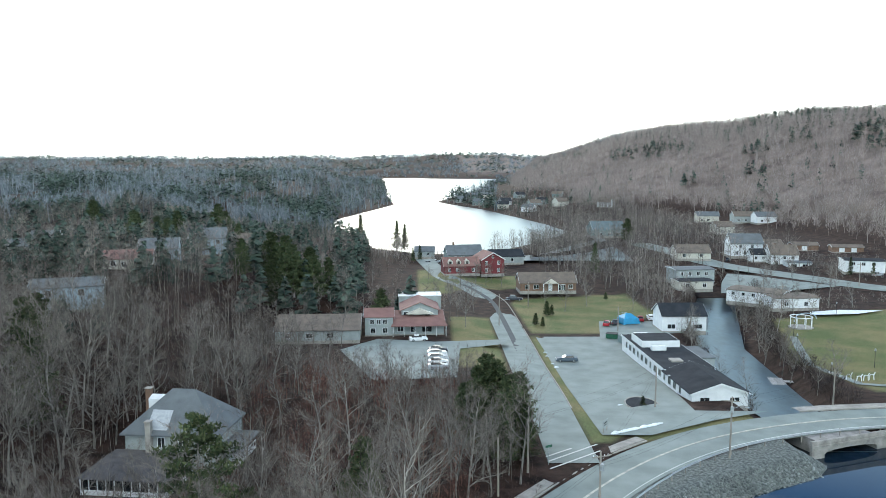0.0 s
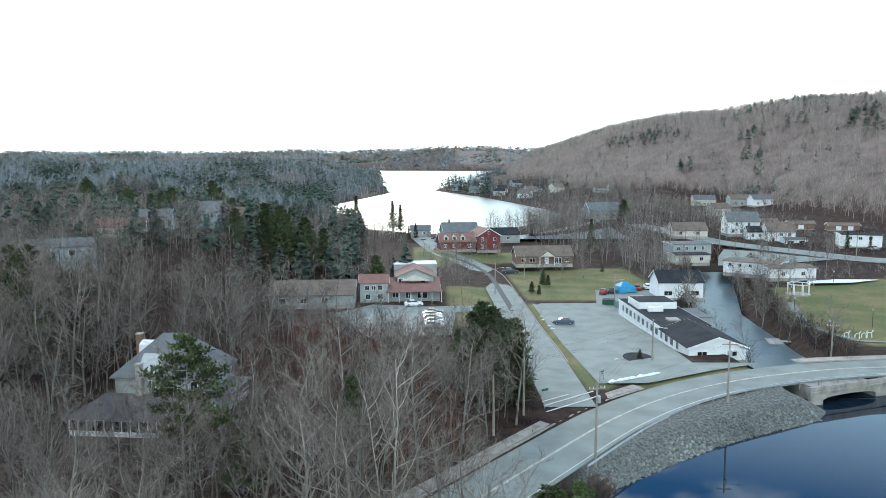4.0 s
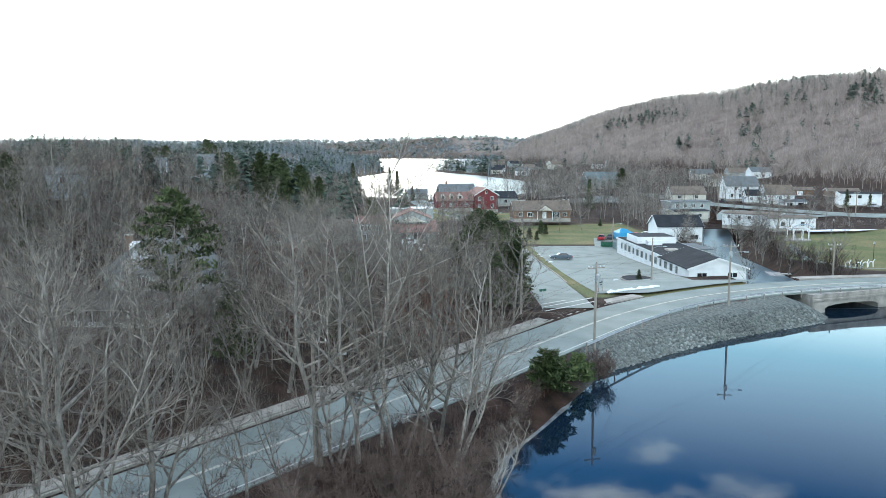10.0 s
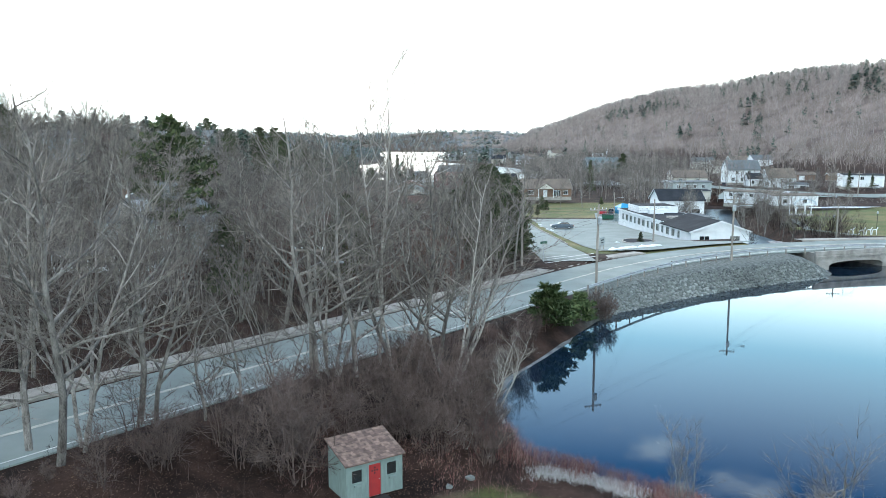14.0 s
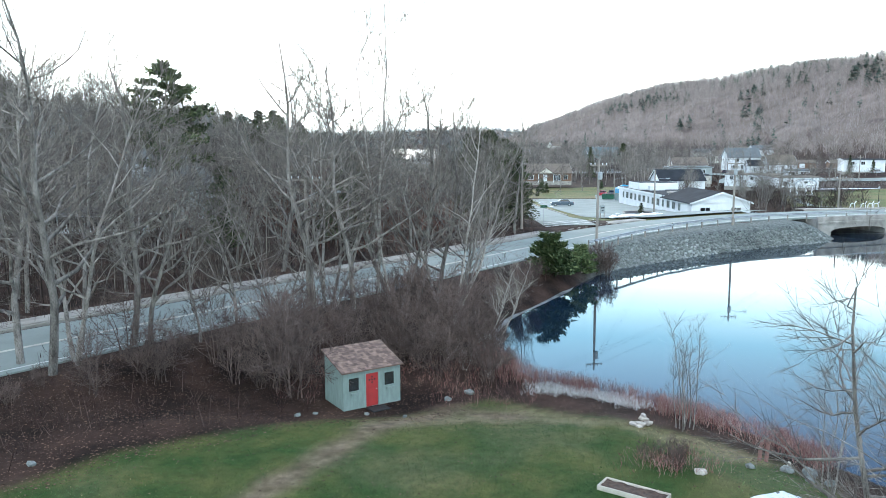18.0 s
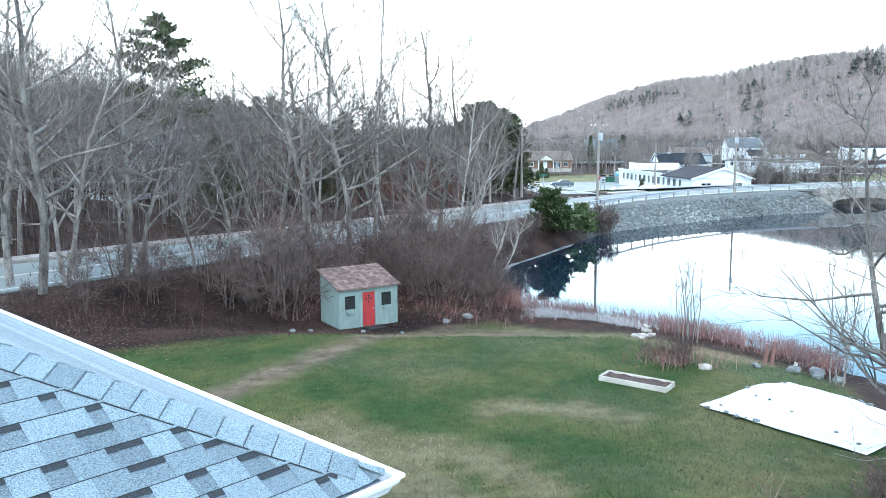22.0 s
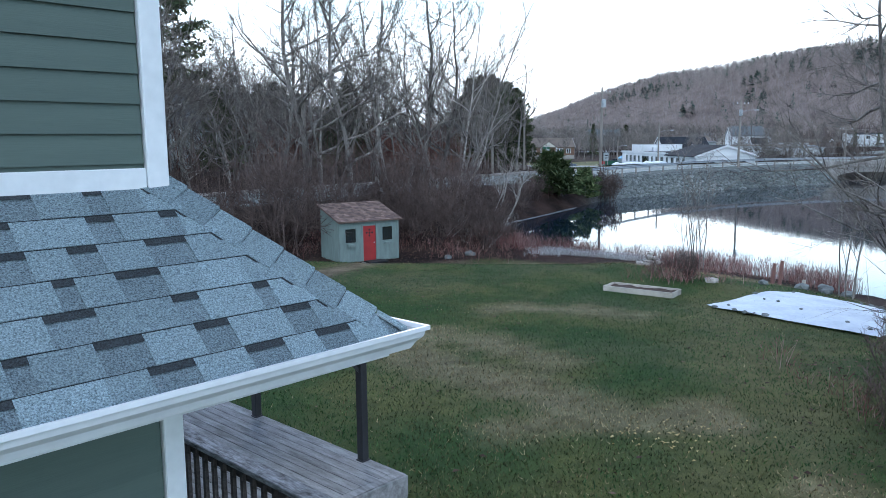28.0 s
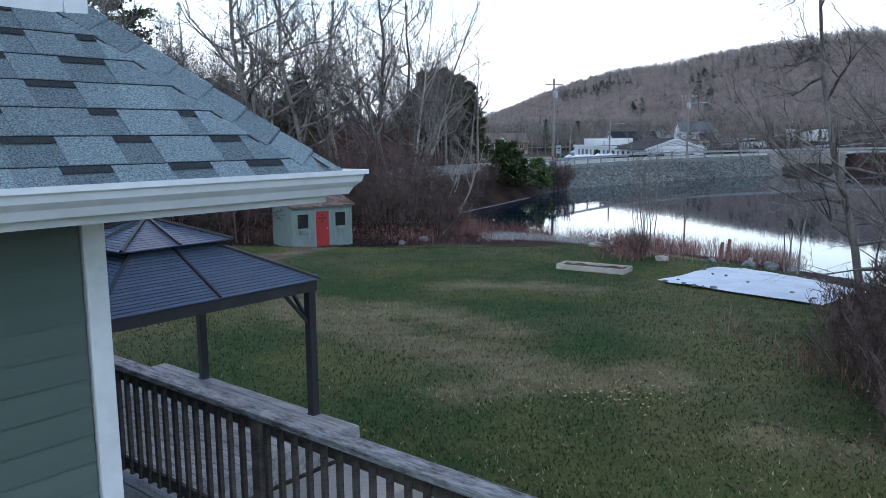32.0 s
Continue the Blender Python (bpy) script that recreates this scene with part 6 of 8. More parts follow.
# left hillside houses
LEFT_HOUSES = []
for lab, hx_, hy_, yaw, w_, d_, e_, r_, wm, rm in (
        ("pale blue two-storey house in the woods", -86, 158, 20, 14, 8, 5.2, 6.6, M_BLUE_SIDING, M_ROOF_GREY),
        ("white gabled house among bare trees", -146, 270, 10, 9, 9, 5.0, 8.4, M_WHITE, M_ROOF_GREY),
        ("grey house with a low grey roof", -142, 246, 14, 16, 9, 3.0, 5.0, M_GREY_SIDING, M_ROOF_GREY),
        ("long pale-roofed house in the woods", -132, 212, 8, 20, 8, 3.0, 4.6, M_GREY_SIDING, M_ROOF_GREY),
        ("blue-grey house with a steep roof", -90, 226, 12, 11, 9, 5.0, 7.8, M_BLUE_SIDING, M_ROOF_GREY),
        ("teal-grey gabled house among trees", -80, 250, 16, 9, 10, 5.6, 8.6, M_BLUE_SIDING, M_ROOF_GREY),
        ("cream gabled house with a brown roof", -70, 256, 14, 9, 9, 5.6, 8.6, M_CREAM, M_ROOF_BROWN),
        ("white house half hidden by pines", -100, 300, 10, 9, 8, 5, 7.6, M_WHITE, M_ROOF_DARK),
        ("cream house on the far slope", -146, 402, 10, 12, 9, 5.5, 8.5, M_CREAM, M_ROOF_BROWN),
        ("brown-roofed bungalow in the woods", -92, 205, 14, 13, 8, 3, 5, M_CREAM, M_ROOF_PINK)):
    LEFT_HOUSES.append((hx_, hy_))
    gable_house(lab, hx_, hy_, yaw, w_, d_, e_, r_, wm, rm, front=((w_ * 0.25, e_ - 1.8, 1.1, 1.2), (w_ * 0.7, e_ - 1.8, 1.1, 1.2), (w_ * 0.45, 0.9, 1.1, 1.2)), side=((d_ * 0.5, e_ - 1.8, 1, 1.2),))

# the old grey house in the wood
M_ROOF_PORCH = mat("worn_purple_brown_roof", (0.10, 0.095, 0.10), (0.05, 0.048, 0.052), 0.9, 0.6, 6, 0.3)
old = thing("house", "old grey-shingled hip-roofed house with white porches", "house", pose(-46.1, 97.9, 3.3, 0, 0, -6) @ Matrix.Diagonal((0.896, 0.896, 0.896, 1)))
part("wall", Geo().box(0, 9, -2, 15, 20, 6.7), M_GREY_SIDING, old)
hip = Geo().add([(-0.6, 8.4, 6.5), (15.6, 8.4, 6.5), (15.6, 20.6, 6.5), (-0.6, 20.6, 6.5), (5.6, 14.5, 12.3), (9.4, 14.5, 12.3), (-0.6, 8.4, 6.25), (15.6, 8.4, 6.25), (15.6, 20.6, 6.25), (-0.6, 20.6, 6.25)],
                [(0, 1, 5, 4), (1, 2, 5), (2, 3, 4, 5), (3, 0, 4), (6, 7, 1, 0), (7, 8, 2, 1), (8, 9, 3, 2), (9, 6, 0, 3), (9, 8, 7, 6)])
part("roof", hip, M_ROOF_GREY, old, "grey hipped shingle roof")
part("skylight", Geo().add([(3.6, 9.0, 7.12), (7.0, 9.0, 7.12), (7.0, 11.6, 9.6), (3.6, 11.6, 9.6)], [(0, 1, 2, 3)]), M_METAL, old, "pale sheet-metal roof panels")
part("dormer", Geo().prism([(0, 7.4), (2.8, 7.4), (2.8, 10.0), (1.4, 10.5), (0, 10.0)], (0.8, 15.5, 0), (0, 1, 0), (0, 0, 1), (4, 0, 0)), M_WHITE, old, "white-framed dormer")
part("porch_wall", Geo().box(-2.4, 0, -2, 11, 9, 0.9), M_WHITE, old)
part("porch_glazing", Geo().box(-2.3, 0.1, 0.9, 10.9, 9, 2.5), M_GLASS, old)
for q in range(11):
    part("porch_post", Geo().box(-2.42 + q * 1.33, -0.03, 0.9, -2.28 + q * 1.33, 0.1, 2.5), M_WHITE, old)
part("porch_head", Geo().box(-2.4, 0, 2.5, 11, 9, 2.75), M_WHITE, old)
part("porch_roof", Geo().add([(-3, -0.6, 2.76), (11.6, -0.6, 2.76), (11.6, 9, 3.8), (-1.5, 9, 3.8), (-3, 9, 2.76)], [(0, 1, 2, 3), (0, 3, 4)]), M_ROOF_PORCH, old, "dark worn porch roof")
for cx_, cy_, top in ((4.2, 8.6, 8.6), (0.2, 17.0, 11.4)):
    ch = part("chimney", Geo().bevel_box(cx_ - 0.45, cy_ - 0.45, 2, cx_ + 0.45, cy_ + 0.45, top, 0.03), M_CONCRETE if top < 9 else M_BRICK, old, "masonry chimney")
    part("chimney_cap", Geo().bevel_box(cx_ - 0.55, cy_ - 0.55, top, cx_ + 0.55, cy_ + 0.55, top + 0.15, 0.02), M_CONCRETE, ch)
for q in (6.0, 9.5, 12.8):
    window_part(old, q, 4.3, 1.1, 1.6, 0, M_WHITE, 9.0)
part("balcony", Geo().box(15, 10, 1.4, 18.2, 18, 1.6), M_WHITE, old, "white side veranda")
for q in range(9):
    part("baluster", Geo().box(18.0, 10 + q, 1.6, 18.12, 10.12 + q, 2.6), M_WHITE, old)
part("veranda_rail", Geo().box(17.98, 10, 2.6, 18.14, 18.2, 2.72), M_WHITE, old)
part("veranda_roof", Geo().box(15, 9.6, 4.0, 18.8, 18.4, 4.2), M_ROOF_GREY, old)

# ---------------------------------------------------------------- vehicles
def car_mesh(length, width, height, hood, boot, cab0, cab1):
    g = Geo()
    sec = [(-length / 2, 0.35, 0.62, 0.86), (-length / 2 + 0.12, 0.28, boot, 0.95), (cab0, 0.25, boot + 0.02, 1.0), (cab1, 0.25, hood + 0.04, 1.0), (length / 2 - 0.25, 0.28, hood - 0.08, 0.95), (length / 2, 0.35, 0.55, 0.84)]
    for x, z0, z1, k in sec:
        w = width / 2 * k
        g.v += [(x, -w, z0), (x, -w * 1.0, (z0 + z1) / 2), (x, -w * 0.9, z1), (x, w * 0.9, z1), (x, w, (z0 + z1) / 2), (x, w, z0)]
    for i in range(len(sec) - 1):
        for j in range(6):
            a, b = i * 6 + j, i * 6 + (j + 1) % 6
            g.f.append((a, b, b + 6, a + 6))
    g.f += [tuple(range(6)), tuple(range(len(sec) * 6 - 1, len(sec) * 6 - 7, -1))]
    return g


def car(x, y, yaw, paint, label, length=4.5, height=1.45, van=False, group="parked cars"):
    z = max(land_at(x, y), 0) + 0.02
    z = 3.1 if (23 < x < 70 and 120 < y < 216) else (4.07 if -24 < x < 15 and 150 < y < 186 else z)
    c = thing("car", label, "car", pose(x, y, z, 0, 0, yaw), group)
    wd = 1.78
    hood, boot = (0.98, 0.98) if not van else (1.05, 1.1)
    cab0, cab1 = (-length * 0.34, length * 0.2) if not van else (-length * 0.47, length * 0.24)
    part("body", car_mesh(length, wd, height, hood, boot, cab0, cab1), paint, c, smooth=False)
    gl = Geo()
    for xx, zz, w in ((cab0 - 0.05, boot, 0.86), (cab0 + 0.5, height - 0.03, 0.66), (cab1 - 0.75, height - 0.03, 0.66), (cab1, hood + 0.03, 0.86)):
        gl.v += [(xx, -wd / 2 * w, zz), (xx, wd / 2 * w, zz)]
    gl.f += [(0, 1, 3, 2), (2, 3, 5, 4), (4, 5, 7, 6), (0, 2, 4, 6), (1, 7, 5, 3), (0, 6, 7, 1)]
    part("glasshouse", gl, M_GLASS, c, "dark car windows")
    part("roof", Geo().bevel_box(cab0 + 0.5, -wd / 2 * 0.66, height - 0.028, cab1 - 0.75, wd / 2 * 0.66, height + 0.02, 0.02), paint, c)
    for wx in (-length * 0.3, length * 0.31):
        for sy in (-1, 1):
            t_ = part("wheel", Geo().tube([(wx, sy * wd / 2 * 0.84, 0.32), (wx, sy * (wd / 2 * 0.84 + 0.17), 0.32)], [0.32, 0.32], 14), M_BLACK, c, "black tyre")
            part("rim", Geo().tube([(wx, sy * (wd / 2 * 0.84 + 0.165), 0.32), (wx, sy * (wd / 2 * 0.84 + 0.18), 0.32)], [0.2, 0.17], 10), M_METAL, t_, "grey wheel rim")
    for sy in (-0.62, 0.62):
        part("headlight", Geo().bevel_box(length / 2 - 0.1, sy - 0.16, 0.62, length / 2 + 0.01, sy + 0.16, 0.76, 0.02), M_SNOW, c)
        part("tail_light", Geo().bevel_box(-length / 2 - 0.01, sy - 0.16, 0.66, -length / 2 + 0.08, sy + 0.16, 0.82, 0.02), M_REDDOOR, c)
    return c


def paint(n, c):
    return mat(n, c, tuple(v * 0.85 for v in c), 0.4, 1, 10, 0.0, spec=0.3)


P_BLUE, P_WHITE, P_RED, P_DARK, P_SILVER = paint("slate_blue_paint", (0.06, 0.085, 0.11)), paint("white_paint", (0.7, 0.72, 0.74)), paint("red_paint", (0.35, 0.02, 0.03)), paint("dark_paint", (0.03, 0.035, 0.045)), paint("silver_paint", (0.4, 0.43, 0.46))
car(27.6, 168, 178, P_BLUE, "dark slate-blue saloon alone in the car park", 4.9)
for x, y, p, l, v in ((-1.0, 158.5, P_SILVER, "silver hatchback parked in the yard", False), (-1.0, 162.2, P_WHITE, "white car parked in the yard", False), (-1.1, 165.8, P_SILVER, "silver estate car parked in the yard", True), (-1.3, 169.4, P_WHITE, "white van parked in the yard", True), (-1.2, 173.0, P_DARK, "dark car parked in the yard", False)):
    car(x, y, 4, p, l, van=v)
car(-6, 183.8, 10, P_WHITE, "white car before the porch", van=False)
for x, y, yw, p, l in ((44.6, 206, 70, P_RED, "red car parked by the blue tarpaulin"), (47.2, 207.5, 75, P_DARK, "dark pickup by the blue tarpaulin"), (55.2, 212, 80, P_RED, "dark red car behind the hall"), (58.6, 214, 85, P_WHITE, "white van parked behind the hall"), (61.5, 211, 10, P_SILVER, "grey trailer car behind the garage")):
    car(x, y, yw, p, l, van="van" in l)
car(22.5, 240.5, 0, P_DARK, "dark pickup in the bungalow's drive", 5.2, 1.7)
car(120, 322, 60, P_DARK, "dark car on the upper street")
car(118, 352, 80, P_WHITE, "white car on the upper street")
car(160, 281, 20, P_SILVER, "silver car by the white building")
for x, y in ((-3, 330), (-6, 322), (2, 322)):
    car(x, y, 30, (P_SILVER, P_DARK, P_WHITE)[int(x) % 3], "small car parked near the lake houses")

M_TARP = mat("bright_blue_tarpaulin", (0.03, 0.3, 0.52), (0.02, 0.2, 0.38), 0.5, 1.2, 8, 0.4)
tent = thing("tarpaulin_tent", "bright blue tarpaulin draped over a frame", "tent", pose(51, 208.8, 3.1, 0, 0, 15))
part("cover", Geo().add([(-2.6, -2.2, 0.2), (2.6, -2.2, 0.2), (2.8, 2.2, 0.2), (-2.6, 2.2, 0.2), (-2.2, -1.9, 1.7), (2.2, -2.0, 1.6), (2.3, 1.9, 1.7), (-2.2, 1.8, 1.8), (-0.7, 0, 2.9), (0.9, 0.1, 2.7)],
                         [(0, 1, 5, 4), (1, 2, 6, 5), (2, 3, 7, 6), (3, 0, 4, 7), (4, 5, 9, 8), (5, 6, 9), (6, 7, 8, 9), (7, 4, 8)]), M_TARP, tent)
M_GREEN = mat("green_steel", (0.02, 0.1, 0.06), (0.015, 0.07, 0.045), 0.6, 1.5, 10, 0.1)
dump = thing("dumpster", "dark green steel rubbish skip", "dumpster", pose(42.6, 190.5, 3.1, 0, 0, -20))
part("bin", Geo().prism([(-1.0, 0.15), (1.0, 0.15), (1.15, 1.3), (-1.15, 1.3)], (-1.4, 0, 0), (0, 1, 0), (0, 0, 1), (2.8, 0, 0)), M_GREEN, dump)
part("lid", Geo().bevel_box(-1.45, -1.2, 1.3, 1.45, 1.2, 1.38, 0.02), M_BLACK, dump)
fence = thing("fence", "green wire fence panels beside the hall", "fence", pose(43.4, 187, 3.1, 0, 0, -80))
for q in range(5):
    part("panel", Geo().box(q * 2, -0.02, 0.1, q * 2 + 1.9, 0.02, 1.8), M_TEAL_SIDING, fence)
    part("post", Geo().box(q * 2 - 0.05, -0.05, 0, q * 2 + 0.03, 0.05, 1.9), M_METAL, fence)
sg = thing("sign_board", "pale notice board on two posts by the car park", "sign", pose(26.8, 123.2, land_at(26.8, 123.2), 0, 0, 55))
for q in (-0.75, 0.75):
    part("post", Geo().box(q - 0.05, -0.05, -0.2, q + 0.05, 0.05, 1.1), M_POLE, sg)
part("board", Geo().bevel_box(-0.9, -0.06, 0.85, 0.9, -0.052 + 0.1, 2.1, 0.02), M_GREY_SIDING, sg)
part("lettering", Geo().box(-0.6, -0.066, 1.55, 0.6, -0.061, 1.75).box(-0.5, -0.066, 1.2, 0.5, -0.061, 1.32), M_ROOF_DARK, sg, "dark bars of writing")
ss = thing("street_sign", "green street name sign on a thin post", "street sign", pose(15.6, 109.5, land_at(15.6, 109.5), 0, 0, 30))
part("post", Geo().tube([(0, 0, -0.2), (0, 0, 2.9)], [0.035, 0.035], 8), M_METAL, ss)
part("plate", Geo().bevel_box(-0.6, -0.02, 2.6, 0.6, 0.02, 2.95, 0.01), M_GREEN, ss)
isl = thing("planting_island", "kerbed gravel island with a clipped bush", "planting bed", pose(36.6, 137.5, 3.1, 0, 0, 0))
part("kerb", Geo().tube([(3.0 * math.cos(a), 4.2 * math.sin(a), 0.06) for a in np.linspace(0, 2 * math.pi, 25)], [0.14] * 25, 6, False), M_CONCRETE, isl)
part("gravel", Geo().add([(2.9 * math.cos(a), 4.1 * math.sin(a), 0.07) for a in np.linspace(0, 2 * math.pi, 24, endpoint=False)], [tuple(range(24))]), M_ROOF_DARK, isl)
sb = thing("snow_ridge", "low ridge of old snow along the pavement", "snow")
part("ridge", Geo().tube([(x, y, 3.12 + 0.05 * math.sin(k * 1.7)) for k, (x, y) in enumerate(zip(np.linspace(27.5, 37.5, 14), np.linspace(121.9, 127.2, 14)))], [0.12 + 0.28 * abs(math.sin(k * 1.3 + 0.4)) * (0 < k < 13) for k in range(14)], 7), M_SNOW, sb, smooth=True)
for x, y, s in ((23.9, 176, 0.5), (23.8, 172.5, 0.4), (24.6, 163, 0.6), (24.2, 166, 0.4), (32.5, 137, 0.5)):
    sp = thing("snow_patch", "small patch of old snow on the verge", "snow", group="snow patches")
    part("patch", Geo().tube([(x - s, y - 0.4 * s, 3.1), (x - 0.2, y, 3.16), (x + s, y + 0.3 * s, 3.1)], [0.05, 0.35 * s, 0.05], 7), M_SNOW, sp, smooth=True)

# park: bandstand, lamps, benches, white figures of bent pipe
bs = thing("bandstand", "small white bandstand with a pale arched roof", "bandstand", pose(96, 203, land_at(96, 203), 0, 0, 0))
part("floor", Geo().tube([(0, 0, -0.2), (0, 0, 0.35)], [3.2, 3.2], 10), M_CONCRETE, bs)
for k in range(8):
    a = k * math.pi / 4
    part("post", Geo().tube([(2.8 * math.cos(a), 2.8 * math.sin(a), 0.3), (2.8 * math.cos(a), 2.8 * math.sin(a), 3.0)], [0.1, 0.1], 6), M_WHITE, bs)
part("ring_beam", Geo().tube([(2.8 * math.cos(a), 2.8 * math.sin(a), 3.05) for a in np.linspace(0, 2 * math.pi, 17)], [0.14] * 17, 5, False), M_WHITE, bs)
part("arch", Geo().tube([(2.8 * math.cos(a), -2.6, 3.0 + 1.5 * math.sin(a)) for a in np.linspace(0, math.pi, 13)], [0.12] * 13, 6), M_BLUE_SIDING, bs)
sheet("path", [(83, 150), (79.5, 165), (84, 180), (88.5, 193), (90, 192), (85.8, 179), (81.4, 165), (84.6, 151), (100, 147), (128, 150), (128, 148), (100, 145)], 3.16, M_ASPHALT, "grey asphalt path through the park", "path", 4.0)
for x, y in ((83.5, 178), (93.5, 163), (100, 217), (112, 216), (78.6, 152), (90, 194)):
    lp = thing("park_lamp", "dark slender park lamp post", "street lamp", pose(x, y, land_at(x, y)), "park lamps")
    part("post", Geo().tube([(0, 0, -0.2), (0, 0, 0.5), (0, 0, 3.6)], [0.09, 0.06, 0.05], 8), M_BLACK, lp)
    part("lantern", Geo().tube([(0, 0, 3.6), (0, 0, 3.7), (0, 0, 4.05), (0, 0, 4.2)], [0.08, 0.2, 0.16, 0.03], 8), M_METAL, lp)
for x, y in ((83, 153.6), (84.6, 152.6), (86.3, 153.2), (87.8, 153.8)):
    fg = thing("garden_ornament", "white bent-pipe lawn ornament in the park", "ornament", pose(x, y, land_at(x, y)), "white lawn ornaments")
    part("frame", Geo().tube([(-0.5, 0, 0), (-0.4, 0, 1.0), (0.0, 0, 1.15), (0.4, 0, 1.0), (0.5, 0, 0)], [0.09] * 5, 6).tube([(0.35, 0, 1.0), (0.7, 0, 1.6)], [0.1, 0.08], 6), M_WHITE, fg)
dk = thing("dock", "small grey wooden dock on the river", "dock", pose(70, 161, 0.75, 0, 0, -12))
for q in range(10):
    part("plank", Geo().bevel_box(q * 0.3, -3.2, 0, q * 0.3 + 0.28, 2.4, 0.08, 0.01), M_DECK, dk)
part("gangway", Geo().box(3.0, -0.8, 0.02, 9.0, 0.6, 0.1), M_DECK, dk)
ug = Geo()
UF = curve(UPPER, 6)
ud = np.gradient(UF, axis=0)
ud /= np.linalg.norm(ud, axis=1)[:, None]
for i, (p, d) in enumerate(zip(UF, ud)):
    zc = float(np.clip(5.0 + 0.01 * (p[1] - 250), 4.5, 14)) + 0.1
    ug.v += [(p[0] - d[1] * 6.2, p[1] + d[0] * 6.2, zc), (p[0] + d[1] * 6.2, p[1] - d[0] * 6.2, zc)]
    if i:
        ug.f.append((2 * i - 2, 2 * i - 1, 2 * i + 1, 2 * i))
tagged(part("road", ug, M_ASPHALT), "wide pale street below the hill", "road", kind="structure")
sheet("pavement", [(90, 246), (112, 250), (140, 262), (128, 276), (108, 290), (98, 268)], 5.12, M_ASPHALT, "pale asphalt yard by the upper street", "car park", 5.0)
sheet("snow_field", [(104, 214.5), (118, 216), (128, 221), (116, 222), (106, 219)], 4.3, M_SNOW, "strip of old snow beside the workshop", "snow")
g = Geo().add([(60, 121, WATER + 0.02), (71, 121, WATER + 0.02), (72, 150, WATER + 0.03), (76, 190, WATER + 0.05), (100, 262, WATER + 0.15), (86, 262, WATER + 0.15), (64, 190, WATER + 0.05), (58, 150, WATER + 0.03)],
              [(0, 1, 2, 7), (7, 2, 3, 6), (6, 3, 4, 5)])
tagged(part("water", g, M_RIVER), "dark shallow river behind the hall", "water", kind="structure")

M_ICE = mat("thin_grey_ice", (0.24, 0.26, 0.265), (0.05, 0.055, 0.058), 0.7, 0.7, 4, 0.5, spec=0.25)
sheet("ice", [(14.6, 78), (12.5, 74.5), (9.7, 69.6), (6.0, 63.5), (4.2, 58), (4.6, 52), (5.3, 52.5), (5.0, 57.5), (6.6, 62.4), (7.7, 64.6), (10.1, 68.6), (12.0, 72), (13.5, 74.6)], WATER + 0.012, M_ICE, "thin grey shelf of ice along the bank", "ice")

